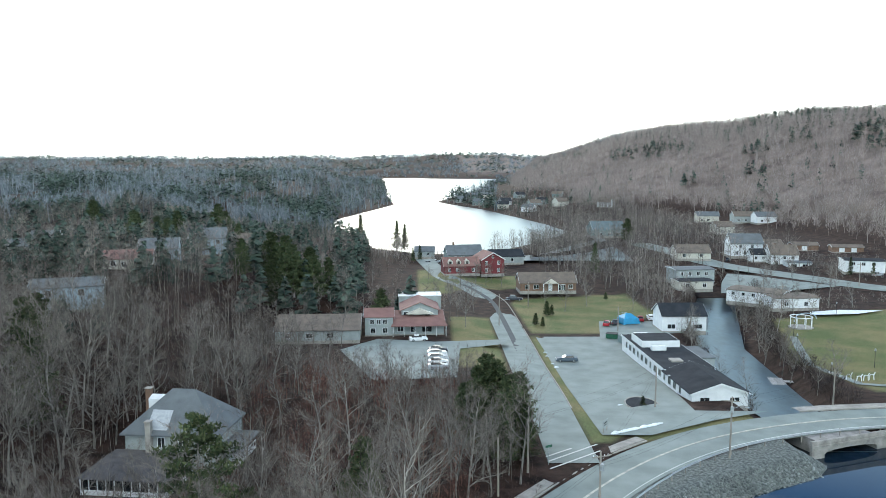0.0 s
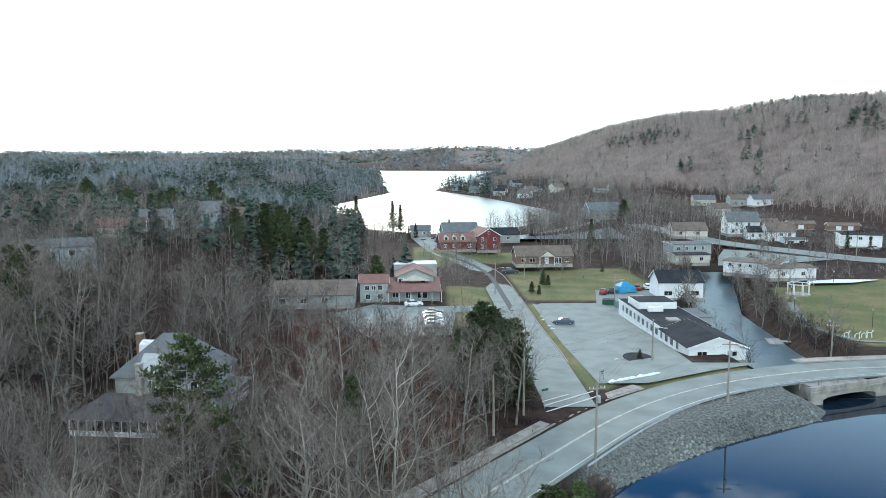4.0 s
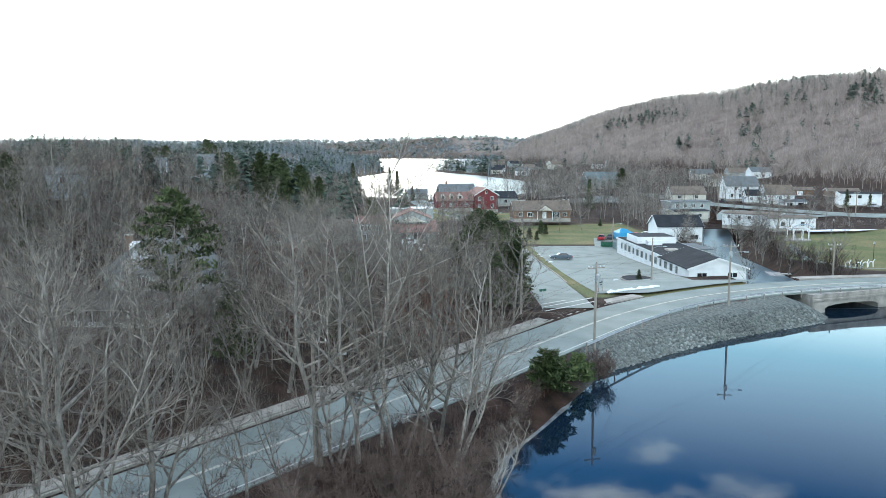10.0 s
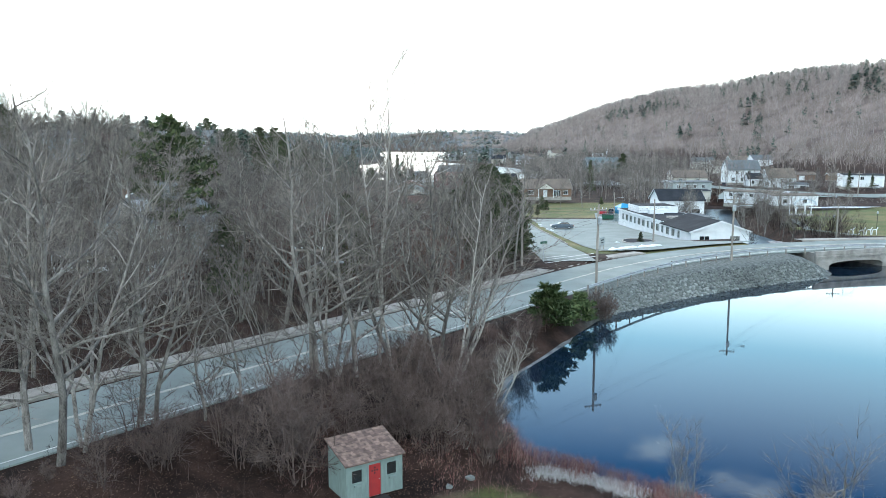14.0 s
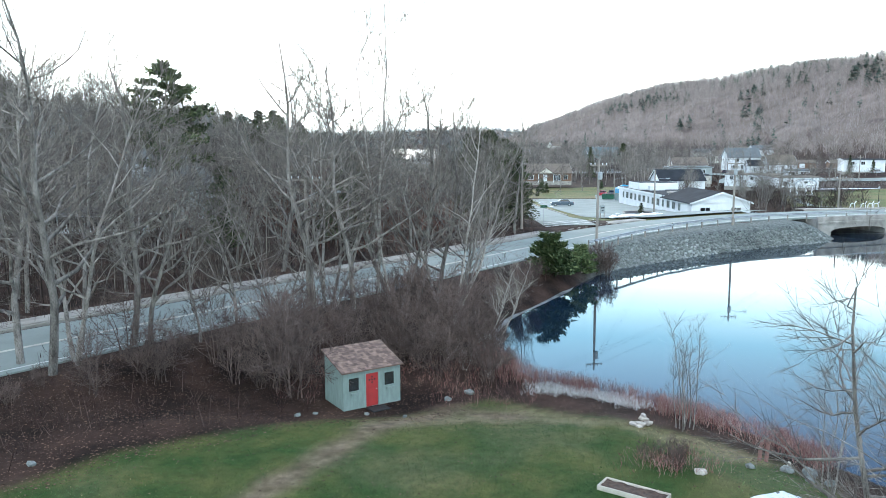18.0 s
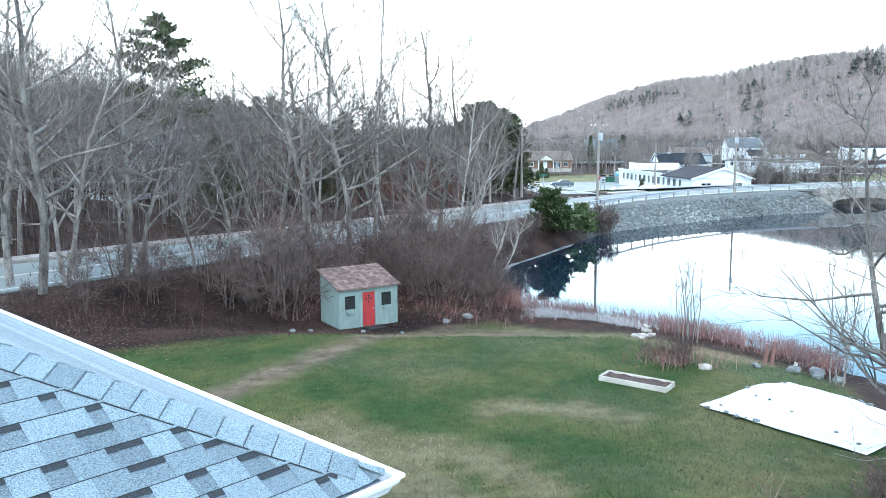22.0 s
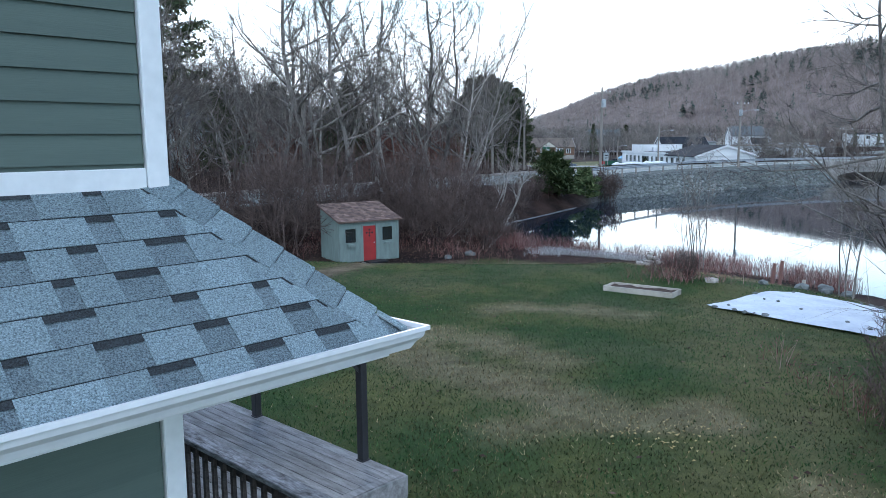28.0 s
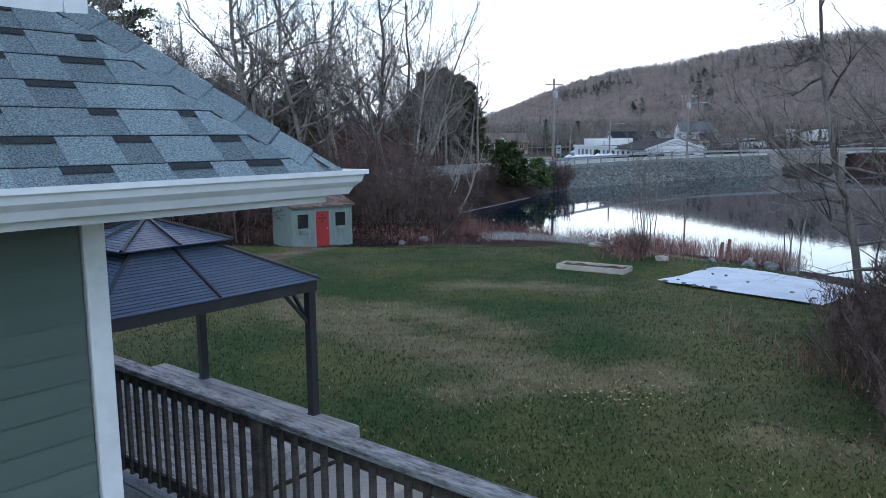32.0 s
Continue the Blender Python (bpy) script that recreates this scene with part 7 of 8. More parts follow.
# ---------------------------------------------------------------- trees
def grow_bare(seed, height, r0, stems=1, limbs=10, lean=0.0, low=0.3, up=0.75, fine=7, wide=1.0, tw=0.012):
    """A leafless tree: trunk and limbs in one mesh, branches and twigs in another."""
    r = random.Random(seed)
    wood, twig = Geo(), Geo()

    def rv(k=1.0):
        return Vector((r.uniform(-1, 1), r.uniform(-1, 1), r.uniform(-1, 1))) * k

    def stick(p, d, length, rad, segs, bend, lift):
        pts, rads, dirs = [p.copy()], [rad], [d.copy()]
        for i in range(segs):
            d = (d + rv(bend) + Vector((0, 0, lift))).normalized()
            p = p + d * (length / segs)
            pts.append(p.copy())
            rads.append(rad * (1 - 0.8 * (i + 1) / segs))
            dirs.append(d.copy())
        return pts, rads, dirs

    def twigs(pts, dirs, n, length, w):
        for _ in range(n):
            i = r.randrange(max(1, len(pts) // 3), len(pts))
            d = (dirs[i] + rv(0.8) + Vector((0, 0, 0.25))).normalized()
            a = pts[i]
            b = a + d * length * r.uniform(0.5, 1.1)
            twig.ribbon(a, b, w, d.orthogonal().normalized() if r.random() < 0.5 else d.cross(Vector((r.uniform(-1, 1), r.uniform(-1, 1), 0.2))).normalized())
            for _k in range(2):
                c = a.lerp(b, r.uniform(0.3, 0.8))
                d2 = (d + rv(0.7)).normalized()
                twig.ribbon(c, c + d2 * length * r.uniform(0.25, 0.5), w * 0.7, d2.orthogonal().normalized())

    for s in range(stems):
        a = r.uniform(0, 6.28)
        tilt = (0.05 if stems == 1 else 0.22)
        d = Vector((math.cos(a) * tilt + lean, math.sin(a) * tilt, 1)).normalized()
        h = height * (1 if s == 0 else r.uniform(0.7, 0.95))
        pts, rads, dirs = stick(Vector((math.cos(a), math.sin(a), 0)) * (0.25 if stems > 1 else 0) - Vector((0, 0, 0.3)), d, h, r0 * (1 if stems == 1 else 0.75), 9, 0.15, 0.06)
        wood.tube(pts, rads, 7, False)
        for k in range(limbs):
            t = low + (1 - low) * (k + r.random()) / limbs
            i = min(int(t * 9), 8)
            p = pts[i].lerp(pts[i + 1], t * 9 - i)
            ang = r.uniform(0, 6.28)
            out = Vector((math.cos(ang), math.sin(ang), up + r.uniform(-0.25, 0.35))).normalized()
            ll = height * (0.42 - 0.25 * t) * r.uniform(0.7, 1.25) * wide
            lp, lr, ld = stick(p, out, ll, max(rads[i] * 0.65, height * 0.0019), 5, 0.36, 0.12)
            wood.tube(lp, lr, 4, False)
            for _ in range(5):
                j = r.randrange(1, 5)
                bd = (ld[j] + rv(0.85) + Vector((0, 0, 0.2))).normalized()
                bp, br, bdirs = stick(lp[j], bd, ll * r.uniform(0.3, 0.55), max(lr[j] * 0.6, height * 0.00095), 3, 0.34, 0.08)
                twig.tube(bp, br, 3, False)
                twigs(bp, bdirs, fine, ll * 0.28 + 0.35, tw)
            twigs(lp, ld, fine, ll * 0.3 + 0.35, tw)
        twigs(pts, dirs, fine * 2, height * 0.09, tw)
    return wood, twig


def bare_tree(name, label, seed, birch=False, **kw):
    w, t = grow_bare(seed, **kw)
    ob = thing(name, label, "tree", pose(0, 0, -500))
    part("trunk", w, M_BIRCH if birch else (M_SHRUB if name == "shrub" else M_BARK), ob, smooth=True)
    part("crown", t, M_BIRCH_TWIG if birch else (M_SHRUB if name == "shrub" else M_TWIG), ob, "leafless twigs")
    return ob


def grow_pine(seed, height, radius, low=0.25, fluffy=34, open_=False, pw=0.8):
    r = random.Random(seed)
    wood, leaf = Geo(), Geo()
    pts = [Vector((0.12 * math.sin(i * 1.3 + seed) * i / 9, 0.12 * math.cos(i + seed) * i / 9, height * i / 9 - (0.3 if i == 0 else 0))) for i in range(10)]
    wood.tube(pts, [0.02 + height * 0.016 * (1 - i / 9.5) for i in range(10)], 7, False)
    n = int(height * (2.1 if open_ else 5.5))
    for k in range(n):
        t = low + (1 - low) * (k + r.random()) / n
        p = Vector((0, 0, height * t))
        ang = k * 2.4 + r.uniform(-0.5, 0.5)
        prof = (1 - (t - low) / (1 - low)) ** pw if not open_ else math.sin(math.pi * min(1, 0.25 + 0.75 * (t - low) / (1 - low))) + 0.15
        L = radius * max(0.12, prof) * r.uniform(0.65, 1.15)
        d = Vector((math.cos(ang), math.sin(ang), r.uniform(-0.05, 0.3))).normalized()
        e = p + d * L + Vector((0, 0, L * 0.12))
        wood.tube([p, p.lerp(e, 0.55) - Vector((0, 0, 0.04 * L)), e], [0.05, 0.035, 0.012], 3, False)
        for _ in range(fluffy):
            s = r.uniform(0.45 if open_ else 0.25, 1.05)
            c = p.lerp(e, s) + Vector((r.uniform(-1, 1), r.uniform(-1, 1), r.uniform(-0.5, 0.6) * (0.5 if open_ else 1))) * (0.17 * L + (0.3 if open_ else 0.12))
            q = Vector((r.uniform(-1, 1), r.uniform(-1, 1), r.uniform(-0.2, 0.9))).normalized()
            side = q.orthogonal().normalized()
            leaf.ribbon(c, c + q * r.uniform(0.3, 0.7), 0.15, side)
    return wood, leaf


def pine_tree(label, seed, needles=None, **kw):
    w, t = grow_pine(seed, **kw)
    ob = thing("pine_tree", label, "tree", pose(0, 0, -500))
    part("trunk", w, M_BARK, ob, smooth=True)
    part("crown", t, needles or M_NEEDLE, ob, "green needles")
    return ob


LAB_BARE = "tall leafless grey-barked tree with fine upright twigs"
PROTO = [bare_tree("bare_tree", LAB_BARE, 1, height=16, r0=0.2, limbs=18, fine=8, low=0.16, up=0.6, tw=0.011),
         bare_tree("bare_tree", LAB_BARE, 2, height=15, r0=0.15, stems=3, limbs=11, fine=6, low=0.2, up=0.6, tw=0.011),
         bare_tree("bare_tree", LAB_BARE, 3, height=14, r0=0.21, limbs=13, fine=8, low=0.22, up=0.55, wide=1.25, tw=0.011)]
BIRCH = [bare_tree("birch_tree", "pale slender birch tree without leaves", 4, True, height=16.5, r0=0.105, limbs=13, fine=7, low=0.35, up=0.9),
         bare_tree("birch_tree", "pale leaning birch tree without leaves", 5, True, height=13, r0=0.16, limbs=10, fine=6, low=0.4, lean=0.35)]
LIGHT = [bare_tree("bare_tree", "leafless tree in the wood across the road", 10 + i, height=13 + i, r0=0.17, limbs=14, fine=7, low=0.2 + 0.05 * i, up=0.75, wide=1.2, tw=0.014) for i in range(4)]
THORN = bare_tree("shrub", "tall crooked many-stemmed bare shrub on the bank", 34, height=5.2, r0=0.05, stems=5, limbs=7, fine=3, low=0.15, up=0.35, wide=1.3, tw=0.013)
SAPLING = bare_tree("sapling", "young thin many-stemmed tree without leaves", 30, height=6, r0=0.04, stems=4, limbs=6, fine=3, low=0.3, up=1.5, wide=0.7, tw=0.005)
SHRUB = bare_tree("shrub", "low bare brown shrub with many stems", 31, height=2.3, r0=0.025, stems=10, limbs=4, fine=2, low=0.2, tw=0.012)
# pale fallen branches of the bank, grown like small trees and filed with them
DEAD = bare_tree("dead_tree", "pale dead branch leaning over the pond's edge", 37, True, height=4.6, r0=0.06, stems=2, limbs=7, fine=1, low=0.2, up=0.2, wide=1.2, lean=1.7, tw=0.008)
EDGE = bare_tree("bare_tree", "slender grey tree with wide drooping bare branches at the lawn's edge", 38, height=10, r0=0.12, limbs=20, lean=-0.2, fine=8, low=0.16, up=0.05, wide=1.1, tw=0.007)
NEAR = bare_tree("bare_tree", "young leafless tree at the lawn's edge", 33, height=10, r0=0.1, stems=2, limbs=12, fine=4, low=0.2, up=0.35, wide=1.5, tw=0.006)
PINE = [pine_tree("dense dark green pine beside the road", 40, height=12, radius=3.6, low=0.05, fluffy=95, pw=0.5),
        pine_tree("tall open-crowned pine standing over the wood", 41, height=17, radius=4.0, low=0.45, fluffy=100, open_=True),
        pine_tree("dark spruce among the bare trees", 42, height=13, radius=2.4, low=0.08, fluffy=34)]
BUSH = pine_tree("bushy young green pine on the pond bank", 43, island_mat("young_pine_needles", (0.045, 0.075, 0.03), (0.125, 0.155, 0.068), 0.85, (0.075, 0.105, 0.044)), height=3.5, radius=2.4, low=0.02, fluffy=110, pw=0.5)


tr = random.Random(77)


def plant(proto, x, y, s=1.0, yaw=None, z=None, group="", sz=None):
    z = land_at(x, y) if z is None else z
    o = copy_thing(proto, pose(x, y, z - 0.05, 0, 0, tr.uniform(0, 360) if yaw is None else yaw) @ Matrix.Diagonal((s, s, sz or s, 1)))
    if group:
        tagged(o, group=group)
    return o


# along the near bank, between lawn and road
for x, y, k, s in ((-19.3, 40.3, 0, 1.22), (-19.0, 42.4, 1, 1.2), (-21.8, 42.0, 0, 1.1), (-17.4, 46.2, 0, 1.05), (-16.2, 45.8, 2, 0.8), (-11.8, 48.4, 2, 0.6), (-9.6, 51.0, 1, 0.66), (-8.1, 55.4, 0, 1.2), (-7.0, 55.6, 1, 1.05),
                   (-5.4, 56.0, 0, 1.1), (-2.4, 58.0, 1, 1.15), (-0.9, 58.4, 0, 1.05), (1.4, 57.3, 1, 1.05), (0.6, 60.5, 0, 0.95), (2.8, 61.8, 2, 0.75), (-13.6, 46.8, 2, 0.5), (-23.5, 37.0, 0, 1.05), (-25.6, 34.0, 1, 1.0), (-22.0, 34.5, 2, 0.5)):
    plant(PROTO[k], x, y, s, group="bank trees")
plant(BIRCH[0], -3.9, 59.0, 1.38)
plant(BIRCH[0], -2.9, 58.4, 1.2)
plant(BIRCH[0], -7.6, 56.6, 1.1)
plant(BIRCH[0], 1.8, 56.0, 0.95)
plant(BIRCH[1], 2.0, 57.2, 0.72, yaw=-10)
plant(BIRCH[1], 4.2, 53.5, 0.42, yaw=10)
plant(BIRCH[1], 5.0, 55.5, 0.45, yaw=-25)
plant(BIRCH[1], 3.6, 50.5, 0.4, yaw=-40)
plant(BIRCH[0], 6.5, 106.5, 0.58)
plant(BIRCH[0], 4.2, 103.5, 0.5)
plant(THORN, -6.9, 41.5, 1.15, yaw=40)
plant(THORN, -8.4, 42.6, 1.2, yaw=160)
for x, y, s, yw in ((3.4, 45.6, 0.8, 20), (4.0, 47.2, 1.0, -15), (3.0, 48.8, 0.9, 35), (3.8, 50.2, 1.1, 0), (3.2, 52.4, 1.0, -30), (2.2, 46.6, 0.8, 60), (3.8, 54.6, 1.0, 15), (4.6, 57.6, 0.9, -20), (5.2, 60.4, 0.8, 10), (1.2, 48.6, 0.9, -50), (2.4, 54.0, 0.9, 45)):
    plant(DEAD, x, y, s * 0.5, yaw=yw, group="dead trees on the bank")
plant(SAPLING, 12.6, 37.0, 1.05)
plant(SAPLING, 12.2, 36.6, 0.75)
plant(SAPLING, 16.3, 30.4, 1.15)
plant(EDGE, 12.9, 20.3, 1.0, yaw=0)
plant(EDGE, 14.8, 21.4, 0.8, yaw=40)
plant(NEAR, 15.2, 17.5, 0.85, yaw=30)
plant(NEAR, 12.9, 18.6, 0.95, yaw=210)
for x, y, s in ((10.0, 31.2, 0.55), (10.6, 31.6, 0.5), (9.4, 31.8, 0.45), (10.3, 30.8, 0.4)):
    plant(SHRUB, x, y, s)
for i in range(44):
    x = tr.uniform(-21, 3)
    y = 36.5 + (x + 21) * 0.62 + tr.uniform(-1.5, 12)
    if abs(x + 2.7) < 3.6 and 36 < y < 45 or float(line_dist(np.array([x]), np.array([y]), MAIN_C)[0][0]) < 7.0 or float(poly_dist(np.array([x]), np.array([y]), POND)[0]) < 0.3:
        continue
    plant(SHRUB, x, y, tr.uniform(0.5, 1.3), group="bank shrubs")
for x, y, s in ((-12, 44.5, 0.9), (-10.5, 43, 0.8), (-9, 46, 1.0), (-7.4, 44.5, 0.85), (-6.6, 48, 1.1), (-4.6, 46.5, 0.9), (-3, 49.5, 1.1), (-0.6, 47, 0.95), (0.8, 45, 0.8), (1.6, 49, 1.05), (2.4, 46.8, 0.85), (0.2, 52.5, 1.1), (2.6, 52, 0.95), (-5.6, 52, 1.0), (-14, 41.5, 0.8), (-16.5, 38.5, 0.75), (3.4, 55.5, 0.9), (-1.8, 54, 1.0), (-17, 44, 0.9), (5.4, 61.5, 0.7), (7.6, 66.5, 0.6)):
    plant(THORN, x, y, s, group="bank shrubs")
for x, y in ((3.6, 44.5), (4.3, 46.5), (3.2, 48), (4.0, 49.5), (3.0, 52), (4.6, 60), (5.5, 64), (8, 69), (9.5, 72), (12, 16.5), (12.8, 14), (12.4, 11.5), (13, 18.5), (13.5, 9)):
    plant(SHRUB, x, y, tr.uniform(0.7, 1.3), group="shore shrubs")
for x, y, s in ((8.6, 12.6, 0.7), (9.3, 14.2, 0.75), (10.2, 16.2, 0.7), (8.4, 11.0, 0.6), (9.8, 13.2, 0.75), (9.0, 15.2, 0.6), (10.6, 17.6, 0.7), (8.0, 12.0, 0.5), (11.4, 18.6, 0.75), (9.6, 12.0, 0.8), (10.8, 14.8, 0.85), (8.9, 13.4, 0.6), (9.0, 10.0, 1.0), (9.8, 11.2, 1.1), (10.4, 13.0, 1.15), (11.2, 15.4, 1.2), (11.8, 17.0, 1.1), (10.4, 10.2, 1.2), (11.0, 12.2, 1.25)):
    plant(SHRUB, x, y, s, group="lawn edge shrubs")
plant(BUSH, 11.6, 76.3, 1.12)
plant(BUSH, 12.6, 77.5, 0.9)
plant(BUSH, 15.8, 81.5, 0.8)
plant(SHRUB, 18.4, 83.5, 1.7)
plant(SHRUB, 18.9, 84.2, 1.5)
plant(PINE[1], -24.9, 75.5, 0.88, sz=1.08)
for x, y, s in ((8.4, 118, 1.1), (5.6, 116.5, 1.05), (10.4, 114.5, 1.0), (11.6, 111, 0.8), (7.2, 122, 1.1), (12.0, 118, 0.95), (9.0, 110.5, 0.8), (6.0, 111.5, 0.75), (3.6, 118, 0.8)):
    plant(PINE[0], x, y, s, group="roadside pines")
for x, y, k, s in ((-21, 80, 0, 0.72), (-9.8, 91.5, 0, 0.85), (-11.5, 89, 0, 0.6), (-62, 114, 0, 1.15), (-67, 121, 0, 1.3), (-70, 131, 0, 1.1), (-118, 296, 0, 1.25), (-112, 301, 0, 1.1), (-101, 292, 0, 1.2), (-87, 298, 0, 1.3), (-82, 290, 0, 1.1), (-150, 330, 0, 1.3), (-128, 318, 0, 1.2), (-70, 262, 0, 0.9), (-96, 268, 0, 1.0), (-46, 224, 0, 1.25), (-40, 230, 0, 1.1), (-52, 232, 0, 1.2), (-37, 218, 0, 1.1), (-58, 220, 0, 0.9), (-43, 219, 0, 1.25), (-48, 214, 0, 1.1), (-39, 224, 0, 1.1), (-34, 226, 0, 0.9),
                   (-16, 196, 0, 0.9), (-10, 330, 2, 0.6), (-13, 332, 2, 0.5), (30, 219, 0, 0.35), (31.5, 220, 0, 0.25), (25.2, 206, 0, 0.28), (27, 205, 0, 0.22), (52, 243, 0, 0.2), (58, 292, 2, 0.95), (96, 400, 0, 1.0), (150, 281, 2, 0.55), (158, 280, 2, 0.4), (36.6, 137.0, 0, 0.16), (-24, 398, 2, 1.2), (-20, 400, 2, 1.1), (-45, 420, 2, 1.3)):
    plant(PINE[k], x, y, s)

# woods across the road, tree by tree
lots = [LOT, PARK, GARDEN, GARDEN_2, PLAZA_GREEN, [(-18, 150), (5, 150), (16, 178), (16, 188), (-12, 206), (-24, 196), (-20, 172)], LAWN]


def clear(x, y, road=6.5):
    """Where trees may stand: off roads, water, yards and houses."""
    ok = (line_dist(x, y, MAIN_C)[0] > road) & (line_dist(x, y, SIDE_C)[0] > 6) & (line_dist(x, y, UPPER_C)[0] > 9) & (line_dist(x, y, RIVER_C)[0] > 8.5)
    ok &= (poly_dist(x, y, POND) > 1.5) & (poly_dist(x, y, LAKE_SHORE) > 2)
    for q in lots:
        ok &= poly_dist(x, y, q) > 1.0
    for hx_, hy_, hr_ in HOUSES:
        ok &= np.hypot(x - hx_, y - hy_) > hr_
    return ok


nr = np.random.RandomState(5)
cx_, cy_ = nr.uniform(-105, 14, 900), nr.uniform(40, 190, 900)
cn = np.interp(cy_, MAIN_C[:int(len(MAIN_C) * 0.6), 1], MAIN_C[:int(len(MAIN_C) * 0.6), 0])
ok = clear(cx_, cy_, 9.0) & (cx_ < cn) & (cx_ > -0.62 * cy_ - 12) & ~((cx_ > -32) & (cx_ < -6) & (cy_ > 84) & (cy_ < 122) & (nr.rand(900) < 0.75)) & ~((cx_ > 12.5) & (cy_ > 105))
pts_ = np.stack([cx_, cy_], 1)[ok]
keep = []
for p in pts_:
    if all((p[0] - q[0]) ** 2 + (p[1] - q[1]) ** 2 > 5.5 for q in keep[-400:]):
        keep.append(p)
keep = sorted(keep, key=lambda q: q[1])[:200]
zz_ = land(np.array([p[0] for p in keep]), np.array([p[1] for p in keep]))
for p, z in zip(keep, zz_):
    k = tr.random()
    near = p[1] < 85
    sc_ = 0.62 if (p[0] > -30 and p[1] > 105) else (0.58 if -55 < p[0] < -26 and 62 < p[1] < 100 else 1.0)
    proto = (PROTO[tr.randrange(3)] if near and k < 0.5 else LIGHT[tr.randrange(4)])
    plant(proto, p[0], p[1], tr.uniform(0.75, 1.15) * sc_, z=float(z), group="roadside wood")
for x, y in ((-25, 268), (50, 268), (56, 262), (62, 256), (66, 250), (60, 240), (70, 262), (74, 254), (66, 232), (76, 232), (60, 222), (58, 206), (72, 206), (80, 200), (76, 178), (78, 182), (61, 150), (60, 162), (76, 158), (80, 152), (2, 208), (4, 214), (6, 200), (9, 222), (5, 230), (8, 236), (30.5, 226), (36, 224), (44, 232), (56, 224), (100, 206), (88, 205), (86, 214), (104, 232), (74, 148), (77, 147), (118, 232), (122, 226), (-2, 216), (-2, 226), (2, 240), (114, 268), (119, 276), (124, 270), (128, 280), (122, 284), (132, 272), (110, 262), (105, 268), (137, 270), (142, 275), (116, 290), (99, 282), (94, 290), (108, 296), (75, 166), (77, 172), (79, 188), (82, 194), (84, 200), (88, 208), (90, 216), (93, 224), (97, 230), (74, 160), (84, 190), (86, 222), (81, 206), (92, 232), (57, 170), (58.5, 178), (60, 186), (62, 192), (100, 216), (95, 213), (106, 226), (111, 228), (11, 262), (15, 266), (6, 262), (20, 263), (-26, 172), (-32, 168), (-37, 174), (-24, 178), (-30, 176), (-41, 170)):
    plant(LIGHT[tr.randrange(4)], x, y, tr.uniform(0.45, 0.75), group="town trees")
for x, y, s in ((-41, 159, 0.6), (-37, 157, 0.7), (-33.5, 158.5, 0.62), (-30, 156.5, 0.7), (-27, 158, 0.55), (-24, 157, 0.6), (-39, 163, 0.65), (-5, 271, 0.42), (1, 273, 0.45), (6, 270, 0.4), (12, 274, 0.42), (17.5, 274, 0.45)):
    plant(LIGHT[tr.randrange(4)], x, y, s, group="trees before the houses")
for o in PROTO + BIRCH + LIGHT + PINE + [SAPLING, THORN, SHRUB, NEAR, EDGE, BUSH, DEAD]:
    for c in list(o.children):
        bpy.data.objects.remove(c)
    bpy.data.objects.remove(o)


# ---------------------------------------------------------------- woods further off, as one mesh each
def woods(name, label, x, y, height, material, per, width, seed, spread=0.24, low=0.2):
    """Leafless trees in one mesh: a trunk, rising limbs on it and twigs on the limbs."""
    r = np.random.RandomState(seed)
    n = len(x)
    z = land(x, y)
    nl = max(4, per // 8)
    c = np.repeat(np.arange(n), nl)
    m = n * nl
    lean = r.normal(0, 0.05, (n, 2))
    h = height[c]
    t = low + (1 - low) * r.uniform(0, 0.97, m)
    p0 = np.stack([x[c] + lean[c, 0] * h * t, y[c] + lean[c, 1] * h * t, z[c] + h * t], 1)
    a = r.uniform(0, 6.283, m)
    ln = h * spread * (1.75 - 1.25 * t) * r.uniform(0.6, 1.25, m)
    d0 = np.stack([np.cos(a), np.sin(a), r.uniform(0.35, 1.3, m)], 1)
    d0 /= np.linalg.norm(d0, axis=1)[:, None]
    p1 = p0 + d0 * ln[:, None]

    def sliver(a0, a1, w):
        b = r.uniform(0, 6.283, len(a0))
        sd = np.stack([np.cos(b), np.sin(b), r.uniform(-0.4, 0.4, len(a0))], 1) * np.broadcast_to(w, (len(a0),))[:, None]
        return np.stack([a0 - sd, a0 + sd, a1], 1).reshape(-1, 3)

    out = [sliver(p0, p1, width * r.uniform(0.7, 1.3, m))]
    q = np.repeat(np.arange(m), 7)
    s = r.uniform(0.2, 0.98, len(q))[:, None]
    t0 = p0[q] + (p1[q] - p0[q]) * s
    dd = d0[q] + r.normal(0, 0.5, (len(q), 3)) + np.array([0, 0, 0.25])
    dd /= np.linalg.norm(dd, axis=1)[:, None]
    out.append(sliver(t0, t0 + dd * (ln[q] * r.uniform(0.3, 0.65, len(q)))[:, None], width * 0.6))
    f0 = np.stack([x, y, z - 0.3], 1)
    f1 = np.stack([x + lean[:, 0] * height, y + lean[:, 1] * height, z + height], 1)
    out += [sliver(f0, f1, width * 2.0), sliver(f0, f1, width * 2.0)]
    v = np.concatenate(out)
    return tagged(part(name, array_mesh(name, v, np.arange(len(v)).reshape(-1, 3), material), None), label, "woods", kind="stuff")


